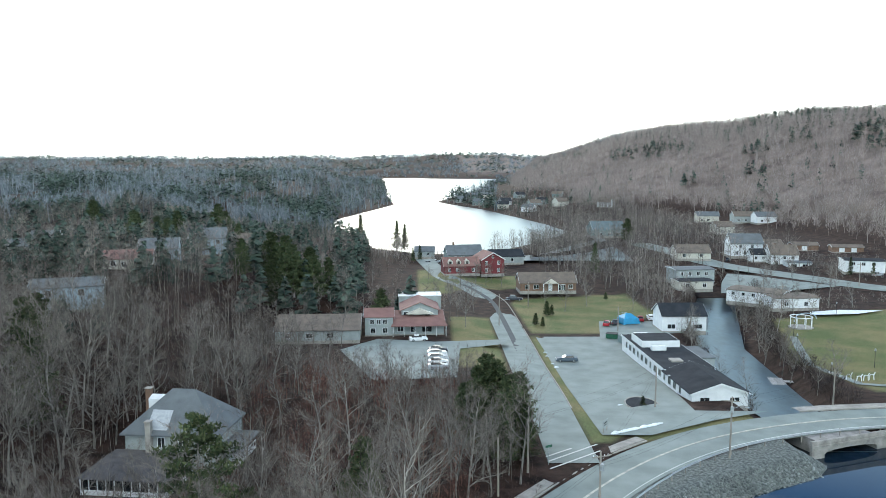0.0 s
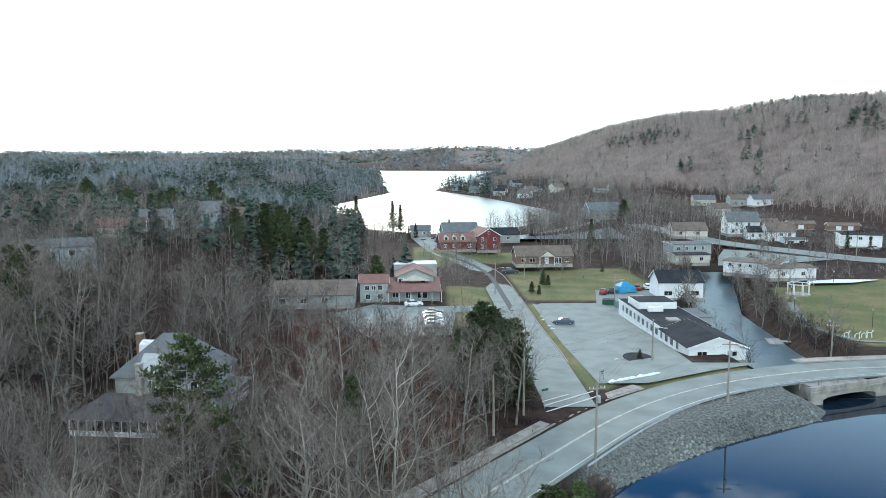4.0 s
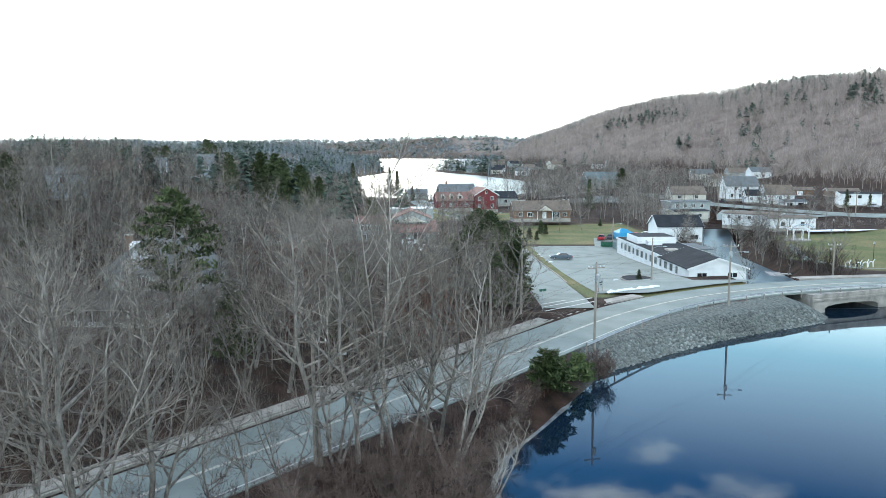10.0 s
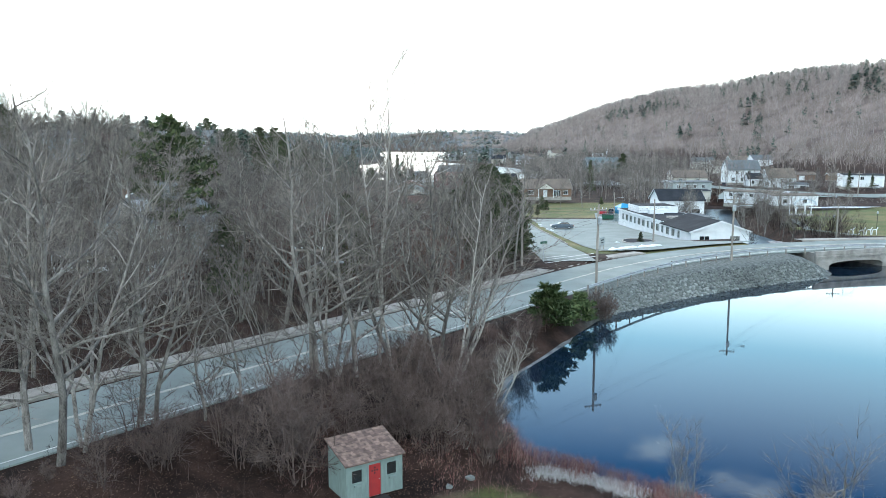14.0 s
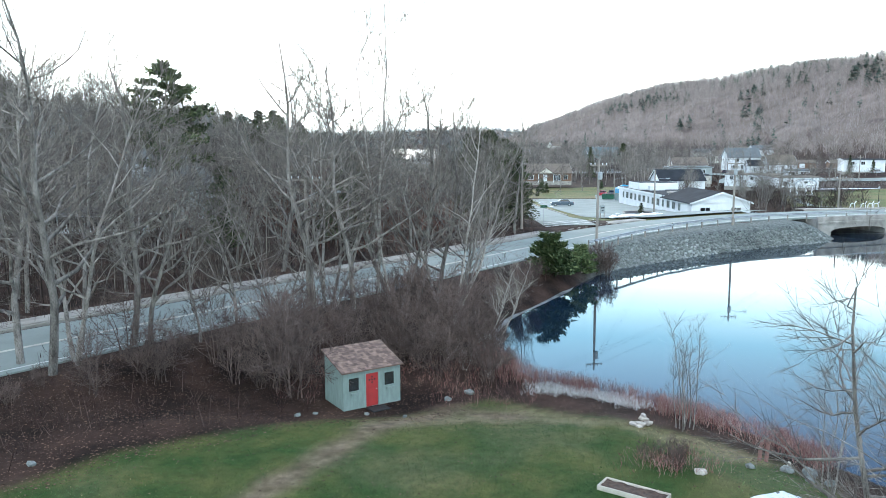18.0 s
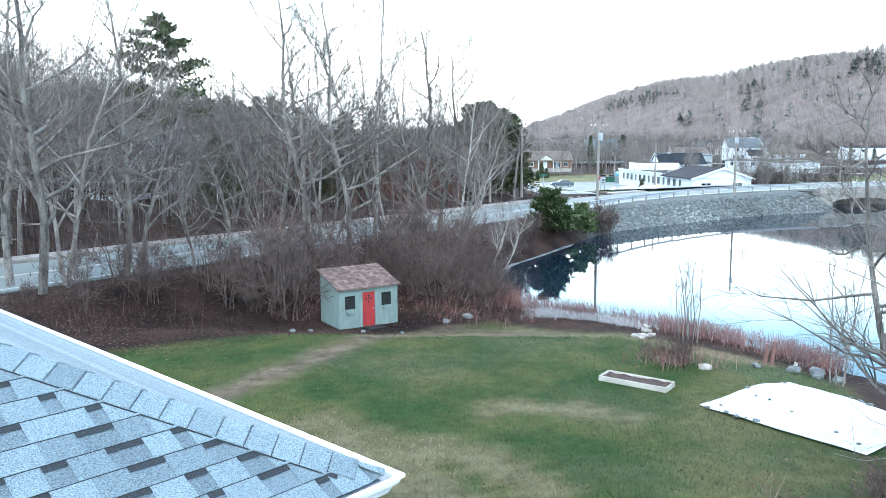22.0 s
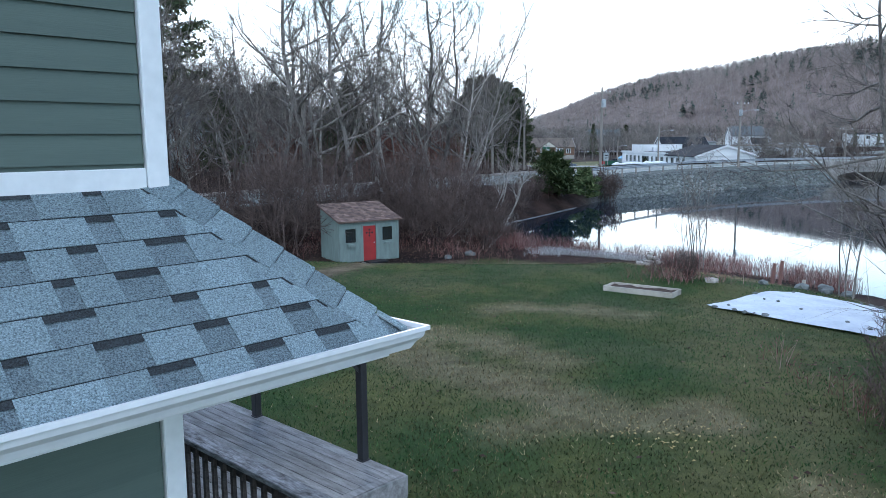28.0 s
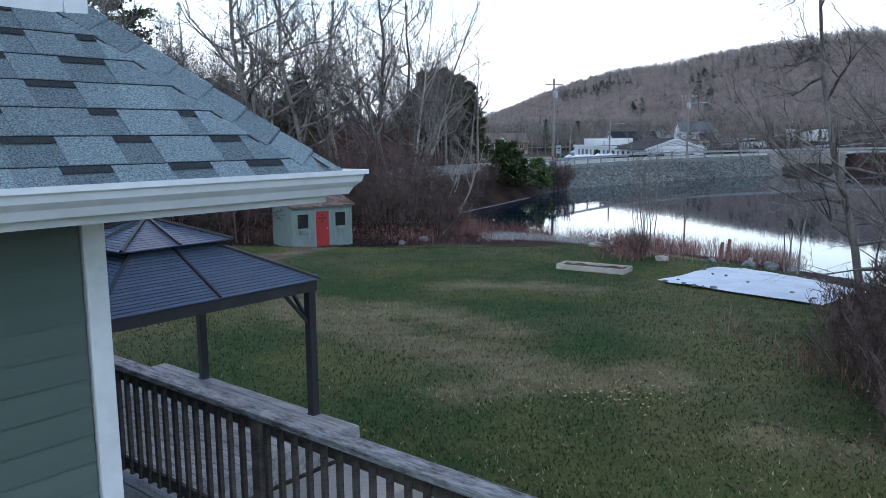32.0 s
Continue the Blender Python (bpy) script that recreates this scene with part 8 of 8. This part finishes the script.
def scrub(name, label, x, y, height, material, per, width, seed, spread=0.24, trunks=True):
    """Leafless crowns: a trunk sliver and rising branch slivers for each tree."""
    r = np.random.RandomState(seed)
    n = len(x)
    z = land(x, y)
    c = np.repeat(np.arange(n), per)
    m = n * per
    h = height[c]
    a = r.uniform(0, 6.283, m)
    el = r.uniform(-0.9, 1.0, m)
    ring = np.sqrt(1 - el * el) * r.uniform(0.3, 1.0, m)
    reach = h * spread * ring
    high = h * (0.66 + 0.34 * el * r.uniform(0.5, 1.0, m))
    tip = np.stack([x[c] + np.cos(a) * reach, y[c] + np.sin(a) * reach, z[c] + high], 1)
    back = r.uniform(0.25, 0.8, m)
    base = np.stack([x[c] + np.cos(a) * reach * (1 - back), y[c] + np.sin(a) * reach * (1 - back), z[c] + np.maximum(high - back * (reach * 1.1 + 0.1 * h), 0.04 * h)], 1)
    b = r.uniform(0, 6.283, m)
    side = np.stack([np.cos(b), np.sin(b), r.uniform(-0.4, 0.4, m)], 1) * (width * r.uniform(0.5, 1.3, m))[:, None]
    v = np.stack([base - side, base + side, tip], 1).reshape(-1, 3)
    if trunks:
        b = r.uniform(0, 6.283, n)
        s2 = np.stack([np.cos(b), np.sin(b), np.zeros(n)], 1) * (width * 1.2)
        p0 = np.stack([x, y, z - 0.3], 1)
        p1 = np.stack([x + r.normal(0, 0.3, n), y, z + height], 1)
        v = np.concatenate([v, np.stack([p0 - s2, p0 + s2, p1], 1).reshape(-1, 3)])
    tri = np.arange(len(v)).reshape(-1, 3)
    return tagged(part(name, array_mesh(name, v, tri, material), None), label, "woods", kind="stuff")


def conifers(name, label, x, y, height, material, per, seed, fat=0.26):
    r = np.random.RandomState(seed)
    n = len(x)
    z = land(x, y)
    c = np.repeat(np.arange(n), per)
    m = n * per
    h = height[c]
    t = r.uniform(0.12, 0.98, m)
    base = np.stack([x[c], y[c], z[c] + h * np.clip(t + 0.07, 0, 1)], 1)
    a = r.uniform(0, 6.283, m)
    L = h * fat * (1.08 - t) ** 0.8 * r.uniform(0.6, 1.15, m)
    tip = base + np.stack([np.cos(a) * L, np.sin(a) * L, -h * r.uniform(0.0, 0.10, m)], 1)
    sd = np.stack([-np.sin(a), np.cos(a), r.uniform(-0.5, 0.5, m)], 1) * (L * 0.45 + 0.1)[:, None]
    mid = base * 0.45 + tip * 0.55
    v = np.stack([base, mid + sd, tip, base, tip, mid - sd], 1).reshape(-1, 3)
    return tagged(part(name, array_mesh(name, v, np.arange(len(v)).reshape(-1, 3), material), None), label, "woods", kind="stuff")


def scatter(n, x0, x1, y0, y1, seed, wedge=0.64):
    r = np.random.RandomState(seed)
    x, y = r.uniform(x0, x1, n), r.uniform(y0, y1, n)
    k = (np.abs(x) < wedge * y + 30) & clear(x, y)
    return x[k], y[k], r


def polar(n, d0, d1, a0, a1, seed):
    """Places thinning out with distance."""
    r = np.random.RandomState(seed)
    d = np.exp(r.uniform(np.log(d0), np.log(d1), n))
    a = np.radians(r.uniform(a0, a1, n))
    x, y = d * np.sin(a), d * np.cos(a)
    k = clear(x, y)
    return x[k], y[k], r


# left slopes
x, y, r = scatter(3600, -330, 12, 185, 450, 51)
k = (x < 8 - np.clip(y - 260, 0, 100) * 0.25)
x, y = x[k], y[k]
low_ = (x > -0.1 * y) & (y > 212)              # trees kept short where they would hide the lake from the camera
k = ~(low_ & (r.rand(len(x)) < 0.5))
x, y, low_ = x[k], y[k], low_[k]
fit_h = np.where(low_, 0.38, 1.0)
pine = (r.rand(len(x)) < 0.06 + 0.62 * (waves(x, y, 75, 11) + 0.5 * waves(x, y, 30, 14) > 0.32)) & ~low_ | ((x > -62) & (x < -20) & (y > 205) & (y < 260) & (r.rand(len(x)) < 0.25))
woods("woods", "grey leafless woods on the slope beyond the road", x[~pine], y[~pine], r.uniform(8, 13, (~pine).sum()) * fit_h[~pine], M_WOODS, 130, 0.05, 52)
conifers("conifers", "dark conifers scattered through the woods", x[pine], y[pine], r.uniform(7.5, 13, pine.sum()), M_FAR_PINE, 90, 53, 0.36)
x, y, r = polar(7500, 430, 1500, -36, 4, 54)
k = ~((x > -130) & (y < 470))
x, y = x[k], y[k]
pine = r.rand(len(x)) < 0.07 + 0.8 * (waves(x, y, 210, 3) + 0.5 * waves(x, y, 90, 13) > 0.3)
woods("woods", "leafless woods towards the skyline, tinted blue-grey for haze", x[~pine], y[~pine], r.uniform(9, 15, (~pine).sum()), M_WOODS_HAZED, 36, 0.2, 55, 0.35)
conifers("conifers", "dark conifer stands in the distance", x[pine], y[pine], r.uniform(9, 17, pine.sum()), M_FAR_PINE, 26, 56, 0.32)
x, y, r = polar(9000, 1400, 4700, -38, 22, 57)
pine = r.rand(len(x)) < 0.12 + 0.7 * (waves(x, y, 520, 9) + 0.5 * waves(x, y, 230, 15) > 0.25)
s = np.clip(np.hypot(x, y) / 1800, 1, 2.4)
scrub("woods", "far leafless forest below the skyline, tinted for haze", x[~pine], y[~pine], 12 * s[~pine], M_WOODS_HAZED, 16, 0.8, 58, 0.7, False)
conifers("conifers", "far dark forest below the skyline", x[pine], y[pine], 12 * s[pine], M_FAR_PINE, 12, 59, 0.6)
# the long hill
x, y, r = scatter(25000, 90, 720, 170, 1900, 60)
d = np.hypot(x, y)
k = (land(x, y) > 9) & (r.rand(len(x)) < np.clip(900 / d, 0.45, 1))
x, y = x[k], y[k]
hz = land(x, y)
pine = r.rand(len(x)) < 0.015 + 0.06 * (hz > 67) + 0.5 * ((np.hypot(x - 262, y - 330) < 22) | (np.hypot(x - 205, y - 500) < 18))
s = 1 + np.clip((np.hypot(x, y) - 500) / 1500, 0, 0.6)
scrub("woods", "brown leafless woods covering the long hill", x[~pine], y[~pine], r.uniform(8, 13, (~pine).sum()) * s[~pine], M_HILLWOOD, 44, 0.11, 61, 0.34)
k = hz > 58
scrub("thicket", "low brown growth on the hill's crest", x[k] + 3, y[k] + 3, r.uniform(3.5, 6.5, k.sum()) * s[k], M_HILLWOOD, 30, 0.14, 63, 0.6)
conifers("conifers", "single dark conifers along the hill's crest", x[pine], y[pine], r.uniform(9, 15, pine.sum()), M_FAR_PINE, 30, 62, 0.24)
r = np.random.RandomState(90)
q = np.array([(218, 1224, 7, 7), (221, 950, 8, 8), (238, 922, 10, 8), (246, 938, 5, 4), (247, 888, 4, 4), (265, 914, 4, 4), (262, 860, 8, 5), (258, 1186, 4, 4), (318, 886, 9, 6), (334, 879, 5, 4), (364, 910, 11, 6), (290, 722, 6, 5),
              (267, 652, 7, 4), (346, 645, 5, 5), (361, 648, 5, 4), (330, 598, 9, 6), (396, 890, 18, 14), (404, 849, 10, 8), (319, 703, 6, 3), (244, 594, 3, 2), (221, 696, 4, 3), (440, 960, 40, 18), (455, 860, 40, 30)])
i = np.repeat(np.arange(len(q)), q[:, 3].astype(int))
conifers("conifers", "dark conifer clumps on the side of the long hill", q[i, 0] + r.normal(0, 1, len(i)) * q[i, 2], q[i, 1] + r.normal(0, 1, len(i)) * q[i, 2], r.uniform(10.5, 14, len(i)), M_FAR_PINE, 60, 93, 0.38)
# town and river side
x, y, r = scatter(2500, 40, 150, 215, 660, 63)
k = (land(x, y) <= 14) & ~((y < 300) & (x > 78)) & ~((x < 64) & (y < 258))
x, y = x[k], y[k]
woods("woods", "bare grey trees between the town and the lake", x, y, r.uniform(7.5, 13, len(x)), M_WOODS, 100, 0.06, 64)
x, y, r = scatter(1100, 72, 210, 214, 345, 73)
k = land(x, y) < 30
scrub("thicket", "low bare brush between the buildings of the town", x[k], y[k], r.uniform(0.8, 3.2, k.sum()), M_WOODS, 34, 0.03, 74, 0.6)
# bare trees before the hillside houses
r = np.random.RandomState(75)
q = np.array(LEFT_HOUSES)
i = np.repeat(np.arange(len(q)), 18)
d = np.hypot(q[i, 0], q[i, 1])
f = 1 - r.uniform(7, 19, len(i)) / d
o = r.uniform(-9, 11, len(i))
x, y = q[i, 0] * f + 5 + o * q[i, 1] / d, q[i, 1] * f - o * q[i, 0] / d
k = clear(x, y)
woods("woods", "bare trees standing before the hillside houses", x[k], y[k], r.uniform(7, 11, k.sum()), M_WOODS, 120, 0.045, 76, 0.3)
k &= r.rand(len(k)) < 0.28
conifers("conifers", "dark conifers standing before the hillside houses", x[k] + 2, y[k] - 2, r.uniform(6, 9.5, k.sum()), M_FAR_PINE, 90, 77, 0.34)
x, y, r = scatter(700, -40, 70, 255, 420, 65)
x, y = x[y > 330], y[y > 330]
woods("woods", "bare trees along the lake shore", x, y, r.uniform(2.5, 4.5, len(x)) * np.where((x > 22) | (x < -16), 2.8, 1), M_WOODS, 80, 0.05, 66)
x, y, r = scatter(900, -10, 140, 620, 940, 67)
woods("woods", "bare trees among the lakeside cottages", x, y, r.uniform(4, 7.5, len(x)), M_WOODS, 44, 0.14, 68, 0.3)
x, y, r = scatter(160, -10, 140, 640, 940, 69)
conifers("conifers", "dark conifers among the lakeside cottages", x, y, r.uniform(5, 9, len(x)), M_FAR_PINE, 34, 70)
# riverside thickets
rp = curve(RIVER[:8], 1.0)
r = np.random.RandomState(71)
i = r.randint(0, len(rp), 800)
sgn = r.choice([-1, 1], 800)
x, y = rp[i, 0] + sgn * r.uniform(7.2, 12, 800), rp[i, 1] + r.uniform(-3, 3, 800)
k = clear(x, y) & (y > 134)
scrub("thicket", "bare thicket along the river banks", x[k], y[k], r.uniform(2.5, 6.5, k.sum()), M_THICKET, 60, 0.035, 72, 0.4)

# thin young growth filling the wood
r = np.random.RandomState(79)
x, y = r.uniform(-112, 14, 1700), r.uniform(46, 195, 1700)
k = clear(x, y, 8.5) & ~((x > -30) & (x < -4) & (y > 88) & (y < 132) & (r.rand(1700) < 0.7)) & (x > -0.62 * y - 12) & (x < np.interp(y, MAIN_C[:int(len(MAIN_C) * 0.6), 1], MAIN_C[:int(len(MAIN_C) * 0.6), 0]))
x, y = x[k], y[k]
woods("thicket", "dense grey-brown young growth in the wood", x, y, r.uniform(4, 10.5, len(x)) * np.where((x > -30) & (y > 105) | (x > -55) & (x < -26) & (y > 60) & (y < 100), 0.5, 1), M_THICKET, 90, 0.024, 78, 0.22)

# taller slim trees between and behind them
r = np.random.RandomState(91)
x, y = r.uniform(-118, 12, 1500), r.uniform(50, 192, 1500)
edge = np.interp(y, MAIN_C[:int(len(MAIN_C) * 0.6), 1], MAIN_C[:int(len(MAIN_C) * 0.6), 0])
k = clear(x, y, 9.5) & (x > -0.62 * y - 12) & (x < edge - 8) & ~((x > -32) & (y > 82) & (r.rand(1500) < 0.72)) & ~((x > -56) & (x < -26) & (y > 60) & (y < 112))
x, y = x[k], y[k]
woods("woods", "tall slim leafless trees of the wood across the road", x, y, r.uniform(10.5, 17, len(x)) * np.where((x > -30) & (y > 100), 0.55, 1), M_NEARWOOD, 130, 0.026, 92, 0.19, 0.25)

# reddish young growth on the cleared slope behind the old house
r = np.random.RandomState(85)
x, y = r.uniform(-34, 10, 1000), r.uniform(84, 150, 1000)
k = clear(x, y, 8.5) & (x < np.interp(y, MAIN_C[:int(len(MAIN_C) * 0.6), 1], MAIN_C[:int(len(MAIN_C) * 0.6), 0])) & (waves(x, y, 18, 6) > -0.35)
x, y = x[k], y[k]
woods("thicket", "reddish-brown young trees and brush on the slope", x, y, r.uniform(3.0, 7.0, len(x)), M_REDBRUSH, 110, 0.022, 86, 0.26, 0.1)

# undergrowth below the roadside trees
r = np.random.RandomState(80)
x, y = r.uniform(-100, 16, 16000), r.uniform(28, 175, 16000)
k = clear(x, y, 5.6) & (x > -0.62 * y - 10) & ~((x > 4) & (y < 60)) & ~((np.abs(x + 2.7) < 3.2) & (y > 36) & (y < 43.2)) & (poly_dist(x, y, LAWN) > 0.5)
k &= (y < 100) | (r.rand(len(x)) < 0.5)
x, y = x[k], y[k]
hgt = r.uniform(0.5, 2.6, len(x)) * np.where(y < 48, 0.7, 1.0)
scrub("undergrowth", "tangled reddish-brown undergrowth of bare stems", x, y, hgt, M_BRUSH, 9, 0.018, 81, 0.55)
# reeds on the shore
shore = curve([(4.6, 50.5), (5.6, 47), (8, 45), (10.5, 43.2), (12.9, 41), (15, 38.8), (16.8, 36), (18, 33.5)], 0.2)
i = r.randint(0, len(shore), 6500)
off = r.uniform(-1.9, 1.2, 6500)
x, y = shore[i, 0] + off * 0.75 + r.normal(0, 0.2, 6500), shore[i, 1] + off * 0.7 + r.normal(0, 0.2, 6500)
k = (waves(x, y, 5, 4) + r.uniform(-0.4, 1.0, 6500)) > 0
scrub("reeds", "dead reddish reeds and stems along the pond edge", x[k], y[k], r.uniform(0.4, 1.25, k.sum()), M_REED, 4, 0.012, 82, 0.22)
x, y = np.concatenate([r.uniform(-8, 6, 500), r.normal(10.1, 0.8, 160), r.uniform(8.6, 13.0, 900)]), np.concatenate([r.uniform(40, 47, 500), r.normal(31.2, 0.5, 160), r.uniform(8, 20, 900)])
k = (poly_dist(x, y, POND) > -0.3) & ~((np.abs(x + 2.7) < 3) & (y < 43.5)) & ~((x > 8.9) & (y < 21) & (x < 7.6 + (y - 11) * 0.42))
scrub("undergrowth", "low red-brown stems around the lawn", x[k], y[k], r.uniform(0.3, 1.0, k.sum()), M_REED, 8, 0.01, 83, 0.5)
# frosted grass on the spit at the water's edge
spit = curve([(6.8, 43.9), (9.3, 43.0), (11.6, 41.2)], 0.1)
i = r.randint(0, len(spit), 1100)
x, y = spit[i, 0] + r.normal(0, 0.5, 1100) - 0.2, spit[i, 1] + r.normal(0, 0.55, 1100) - 0.4
scrub("reeds", "frosted pale grass at the water's edge", x, y, r.uniform(0.15, 0.5, 1100), island_mat("frosted_grass", (0.3, 0.27, 0.25), (0.72, 0.72, 0.74), 0.8), 6, 0.02, 87, 0.7)
# fallen leaves
x, y = np.concatenate([r.uniform(-24, 16, 26000), r.uniform(-26, 4, 14000)]), np.concatenate([r.uniform(6, 58, 26000), r.uniform(28, 54, 14000)])
onl = poly_dist(x, y, LAWN)
k = (line_dist(x, y, MAIN_C)[0] > 5) & (poly_dist(x, y, POND) > 0.2) & ((onl > -1.2) | (r.rand(40000) < 0.05) | (x > 6 + 0.22 * (y - 6) + r.normal(0, 0.7, 40000)) & (y < 20)) & (x > -0.6 * y - 6)
x, y = x[k], y[k]
z = land(x, y) + 0.025
a = r.uniform(0, 6.28, len(x))
sz = r.uniform(0.03, 0.075, len(x))
dx, dy = np.cos(a) * sz, np.sin(a) * sz
v = np.stack([np.stack([x - dx, y - dy, z], 1), np.stack([x + dy * 0.6, y - dx * 0.6, z + r.uniform(0, 0.03, len(x))], 1), np.stack([x + dx, y + dy, z], 1), np.stack([x - dy * 0.6, y + dx * 0.6, z + r.uniform(0, 0.03, len(x))], 1)], 1).reshape(-1, 3)
M_LEAF = island_mat("fallen_leaves", (0.035, 0.02, 0.015), (0.17, 0.11, 0.08), 0.9, (0.075, 0.043, 0.032))
tagged(part("fallen_leaves", array_mesh("fallen_leaves", v, np.arange(len(v)).reshape(-1, 4), M_LEAF), None), "dry brown leaves lying on the ground", "leaves", kind="stuff")
# pale leaves blown together on the lawn
x, y = r.normal(4.9, 0.7, 80), r.normal(14.8, 0.5, 80)
z, a, sz = land(x, y) + 0.03, r.uniform(0, 6.28, 80), r.uniform(0.02, 0.045, 80)
dx, dy = np.cos(a) * sz, np.sin(a) * sz
v = np.stack([np.stack([x - dx, y - dy, z], 1), np.stack([x + dy * 0.7, y - dx * 0.7, z + 0.02], 1), np.stack([x + dx, y + dy, z], 1), np.stack([x - dy * 0.7, y + dx * 0.7, z + 0.015], 1)], 1).reshape(-1, 3)
tagged(part("fallen_leaves", array_mesh("fallen_leaves", v, np.arange(len(v)).reshape(-1, 4), island_mat("pale_leaves", (0.35, 0.26, 0.1), (0.55, 0.45, 0.22), 0.8)), None), "pale yellow leaves scattered on the lawn", "leaves", kind="stuff")
# grass blades of the lawn
def straw_share(x, y):
    """How dry the lawn is at a place, 0 to 1."""
    w = np.zeros(len(x))
    for x0, y0, x1, y1, wd in STRAW:
        w = np.maximum(w, smooth(1.1, 0.3, (line_dist(x, y, [(x0, y0), (x1, y1)])[0] + 0.5 * waves(x, y, 4, 12)) / wd))
    return w


d, a = r.uniform(3, 36, 190000), np.radians(r.uniform(-62, 62, 190000))
x, y = 1.0 + d * np.sin(a), 4.5 + d * np.cos(a)
k = (poly_dist(x, y, LAWN) < r.uniform(-0.7, 0.1, len(x))) & (line_dist(x, y, [(-9, 22), (-6, 28), (-3.2, 33.5), (-1.5, 37)])[0] > r.uniform(0.5, 1.1, len(x)))
x, y = x[k], y[k]
dry = np.clip(0.85 * straw_share(x, y) + 0.12 * smooth(20, 12, y) + 0.1 * waves(x, y, 2.5, 17), 0, 0.9) > r.rand(len(x))
lush = ~dry & (waves(x, y, 6, 21) + 0.6 * smooth(16, 22, y) + r.normal(0, 0.35, len(x)) > 0.2)


def blades(label, x, y, material):
    n = len(x)
    z, a = land(x, y) - 0.005, r.uniform(0, 6.28, n)
    w, h = r.uniform(0.008, 0.016, n), r.uniform(0.03, 0.075, n)
    foot = np.stack([np.cos(a) * w, np.sin(a) * w, np.zeros(n)], 1)
    p = np.stack([x, y, z], 1)
    tip = p + np.stack([r.normal(0, 0.03, n), r.normal(0, 0.03, n), h], 1)
    v = np.stack([p - foot, p + foot, tip], 1).reshape(-1, 3)
    tagged(part("grass", array_mesh("grass", v, np.arange(len(v)).reshape(-1, 3), material), None), label, "grass", kind="stuff")


blades("short dry straw-coloured grass in the lawn", x[dry], y[dry], island_mat("dry_blades", (0.11, 0.088, 0.043), (0.46, 0.385, 0.22), 0.85, (0.21, 0.17, 0.09)))
blades("short dark green winter lawn grass", x[lush], y[lush], island_mat("green_blades", (0.012, 0.042, 0.012), (0.085, 0.16, 0.055), 0.8, (0.03, 0.076, 0.023)))
k = ~dry & ~lush
blades("short olive-green winter lawn grass", x[k], y[k], island_mat("olive_blades", (0.018, 0.027, 0.009), (0.16, 0.165, 0.075), 0.8, (0.042, 0.055, 0.019)))

# ---------------------------------------------------------------- the town's dip behind the dam road: scaled about the first camera to fit its view
def view_scale_weight(x, y):
    """How much farther from the first camera a place is scaled, as a share of its distance."""
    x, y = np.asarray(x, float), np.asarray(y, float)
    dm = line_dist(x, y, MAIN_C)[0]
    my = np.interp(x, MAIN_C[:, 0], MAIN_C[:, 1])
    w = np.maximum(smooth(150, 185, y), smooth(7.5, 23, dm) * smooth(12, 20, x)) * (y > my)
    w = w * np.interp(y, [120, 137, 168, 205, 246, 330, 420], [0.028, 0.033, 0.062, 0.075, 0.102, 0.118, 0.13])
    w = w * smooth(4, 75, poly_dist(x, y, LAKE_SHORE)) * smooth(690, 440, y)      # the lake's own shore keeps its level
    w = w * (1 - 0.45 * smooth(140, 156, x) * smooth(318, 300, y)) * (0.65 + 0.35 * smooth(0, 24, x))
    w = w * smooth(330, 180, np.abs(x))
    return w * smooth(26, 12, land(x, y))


VIEW_SCALE_X, VIEW_SCALE_Y = np.arange(-340, 345, 5.0), np.arange(100, 724, 4.0)
VIEW_SCALE = view_scale_weight(*np.meshgrid(VIEW_SCALE_X, VIEW_SCALE_Y))
VIEW_SCALE[:3] = 0


def view_scale(x, y):
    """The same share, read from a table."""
    fx, fy = np.clip((x + 340) / 5, 0, len(VIEW_SCALE_X) - 1.001), np.clip((y - 100) / 4, 0, len(VIEW_SCALE_Y) - 1.001)
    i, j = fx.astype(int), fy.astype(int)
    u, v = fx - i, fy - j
    return (VIEW_SCALE[j, i] * (1 - u) + VIEW_SCALE[j, i + 1] * u) * (1 - v) + (VIEW_SCALE[j + 1, i] * (1 - u) + VIEW_SCALE[j + 1, i + 1] * u) * v


# the first camera position; scaling about it leaves the opening view unchanged
FIRST_EYE = Vector((0, 0, 47.5))
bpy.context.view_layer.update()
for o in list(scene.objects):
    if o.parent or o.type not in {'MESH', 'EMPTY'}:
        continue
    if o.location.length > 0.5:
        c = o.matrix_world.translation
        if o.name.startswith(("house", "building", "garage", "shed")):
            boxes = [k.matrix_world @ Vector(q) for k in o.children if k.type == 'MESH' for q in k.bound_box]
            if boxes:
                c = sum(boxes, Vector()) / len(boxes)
        k = 1 + float(view_scale(np.array([c.x]), np.array([c.y]))[0])
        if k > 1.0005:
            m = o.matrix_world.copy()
            o.matrix_world = Matrix.Translation(FIRST_EYE + (m.translation - FIRST_EYE) * k) @ Matrix.Diagonal((k, k, k, 1)) @ Matrix.Translation(-m.translation) @ m
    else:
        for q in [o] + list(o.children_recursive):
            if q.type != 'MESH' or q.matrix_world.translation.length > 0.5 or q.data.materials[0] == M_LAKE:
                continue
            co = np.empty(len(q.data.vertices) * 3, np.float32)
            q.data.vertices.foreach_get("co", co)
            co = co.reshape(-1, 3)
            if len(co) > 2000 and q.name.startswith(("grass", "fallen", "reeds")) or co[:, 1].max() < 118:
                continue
            k = 1 + view_scale(co[:, 0], co[:, 1])[:, None]
            q.data.vertices.foreach_set("co", ((co - np.array(FIRST_EYE)) * k + np.array(FIRST_EYE)).astype(np.float32).ravel())
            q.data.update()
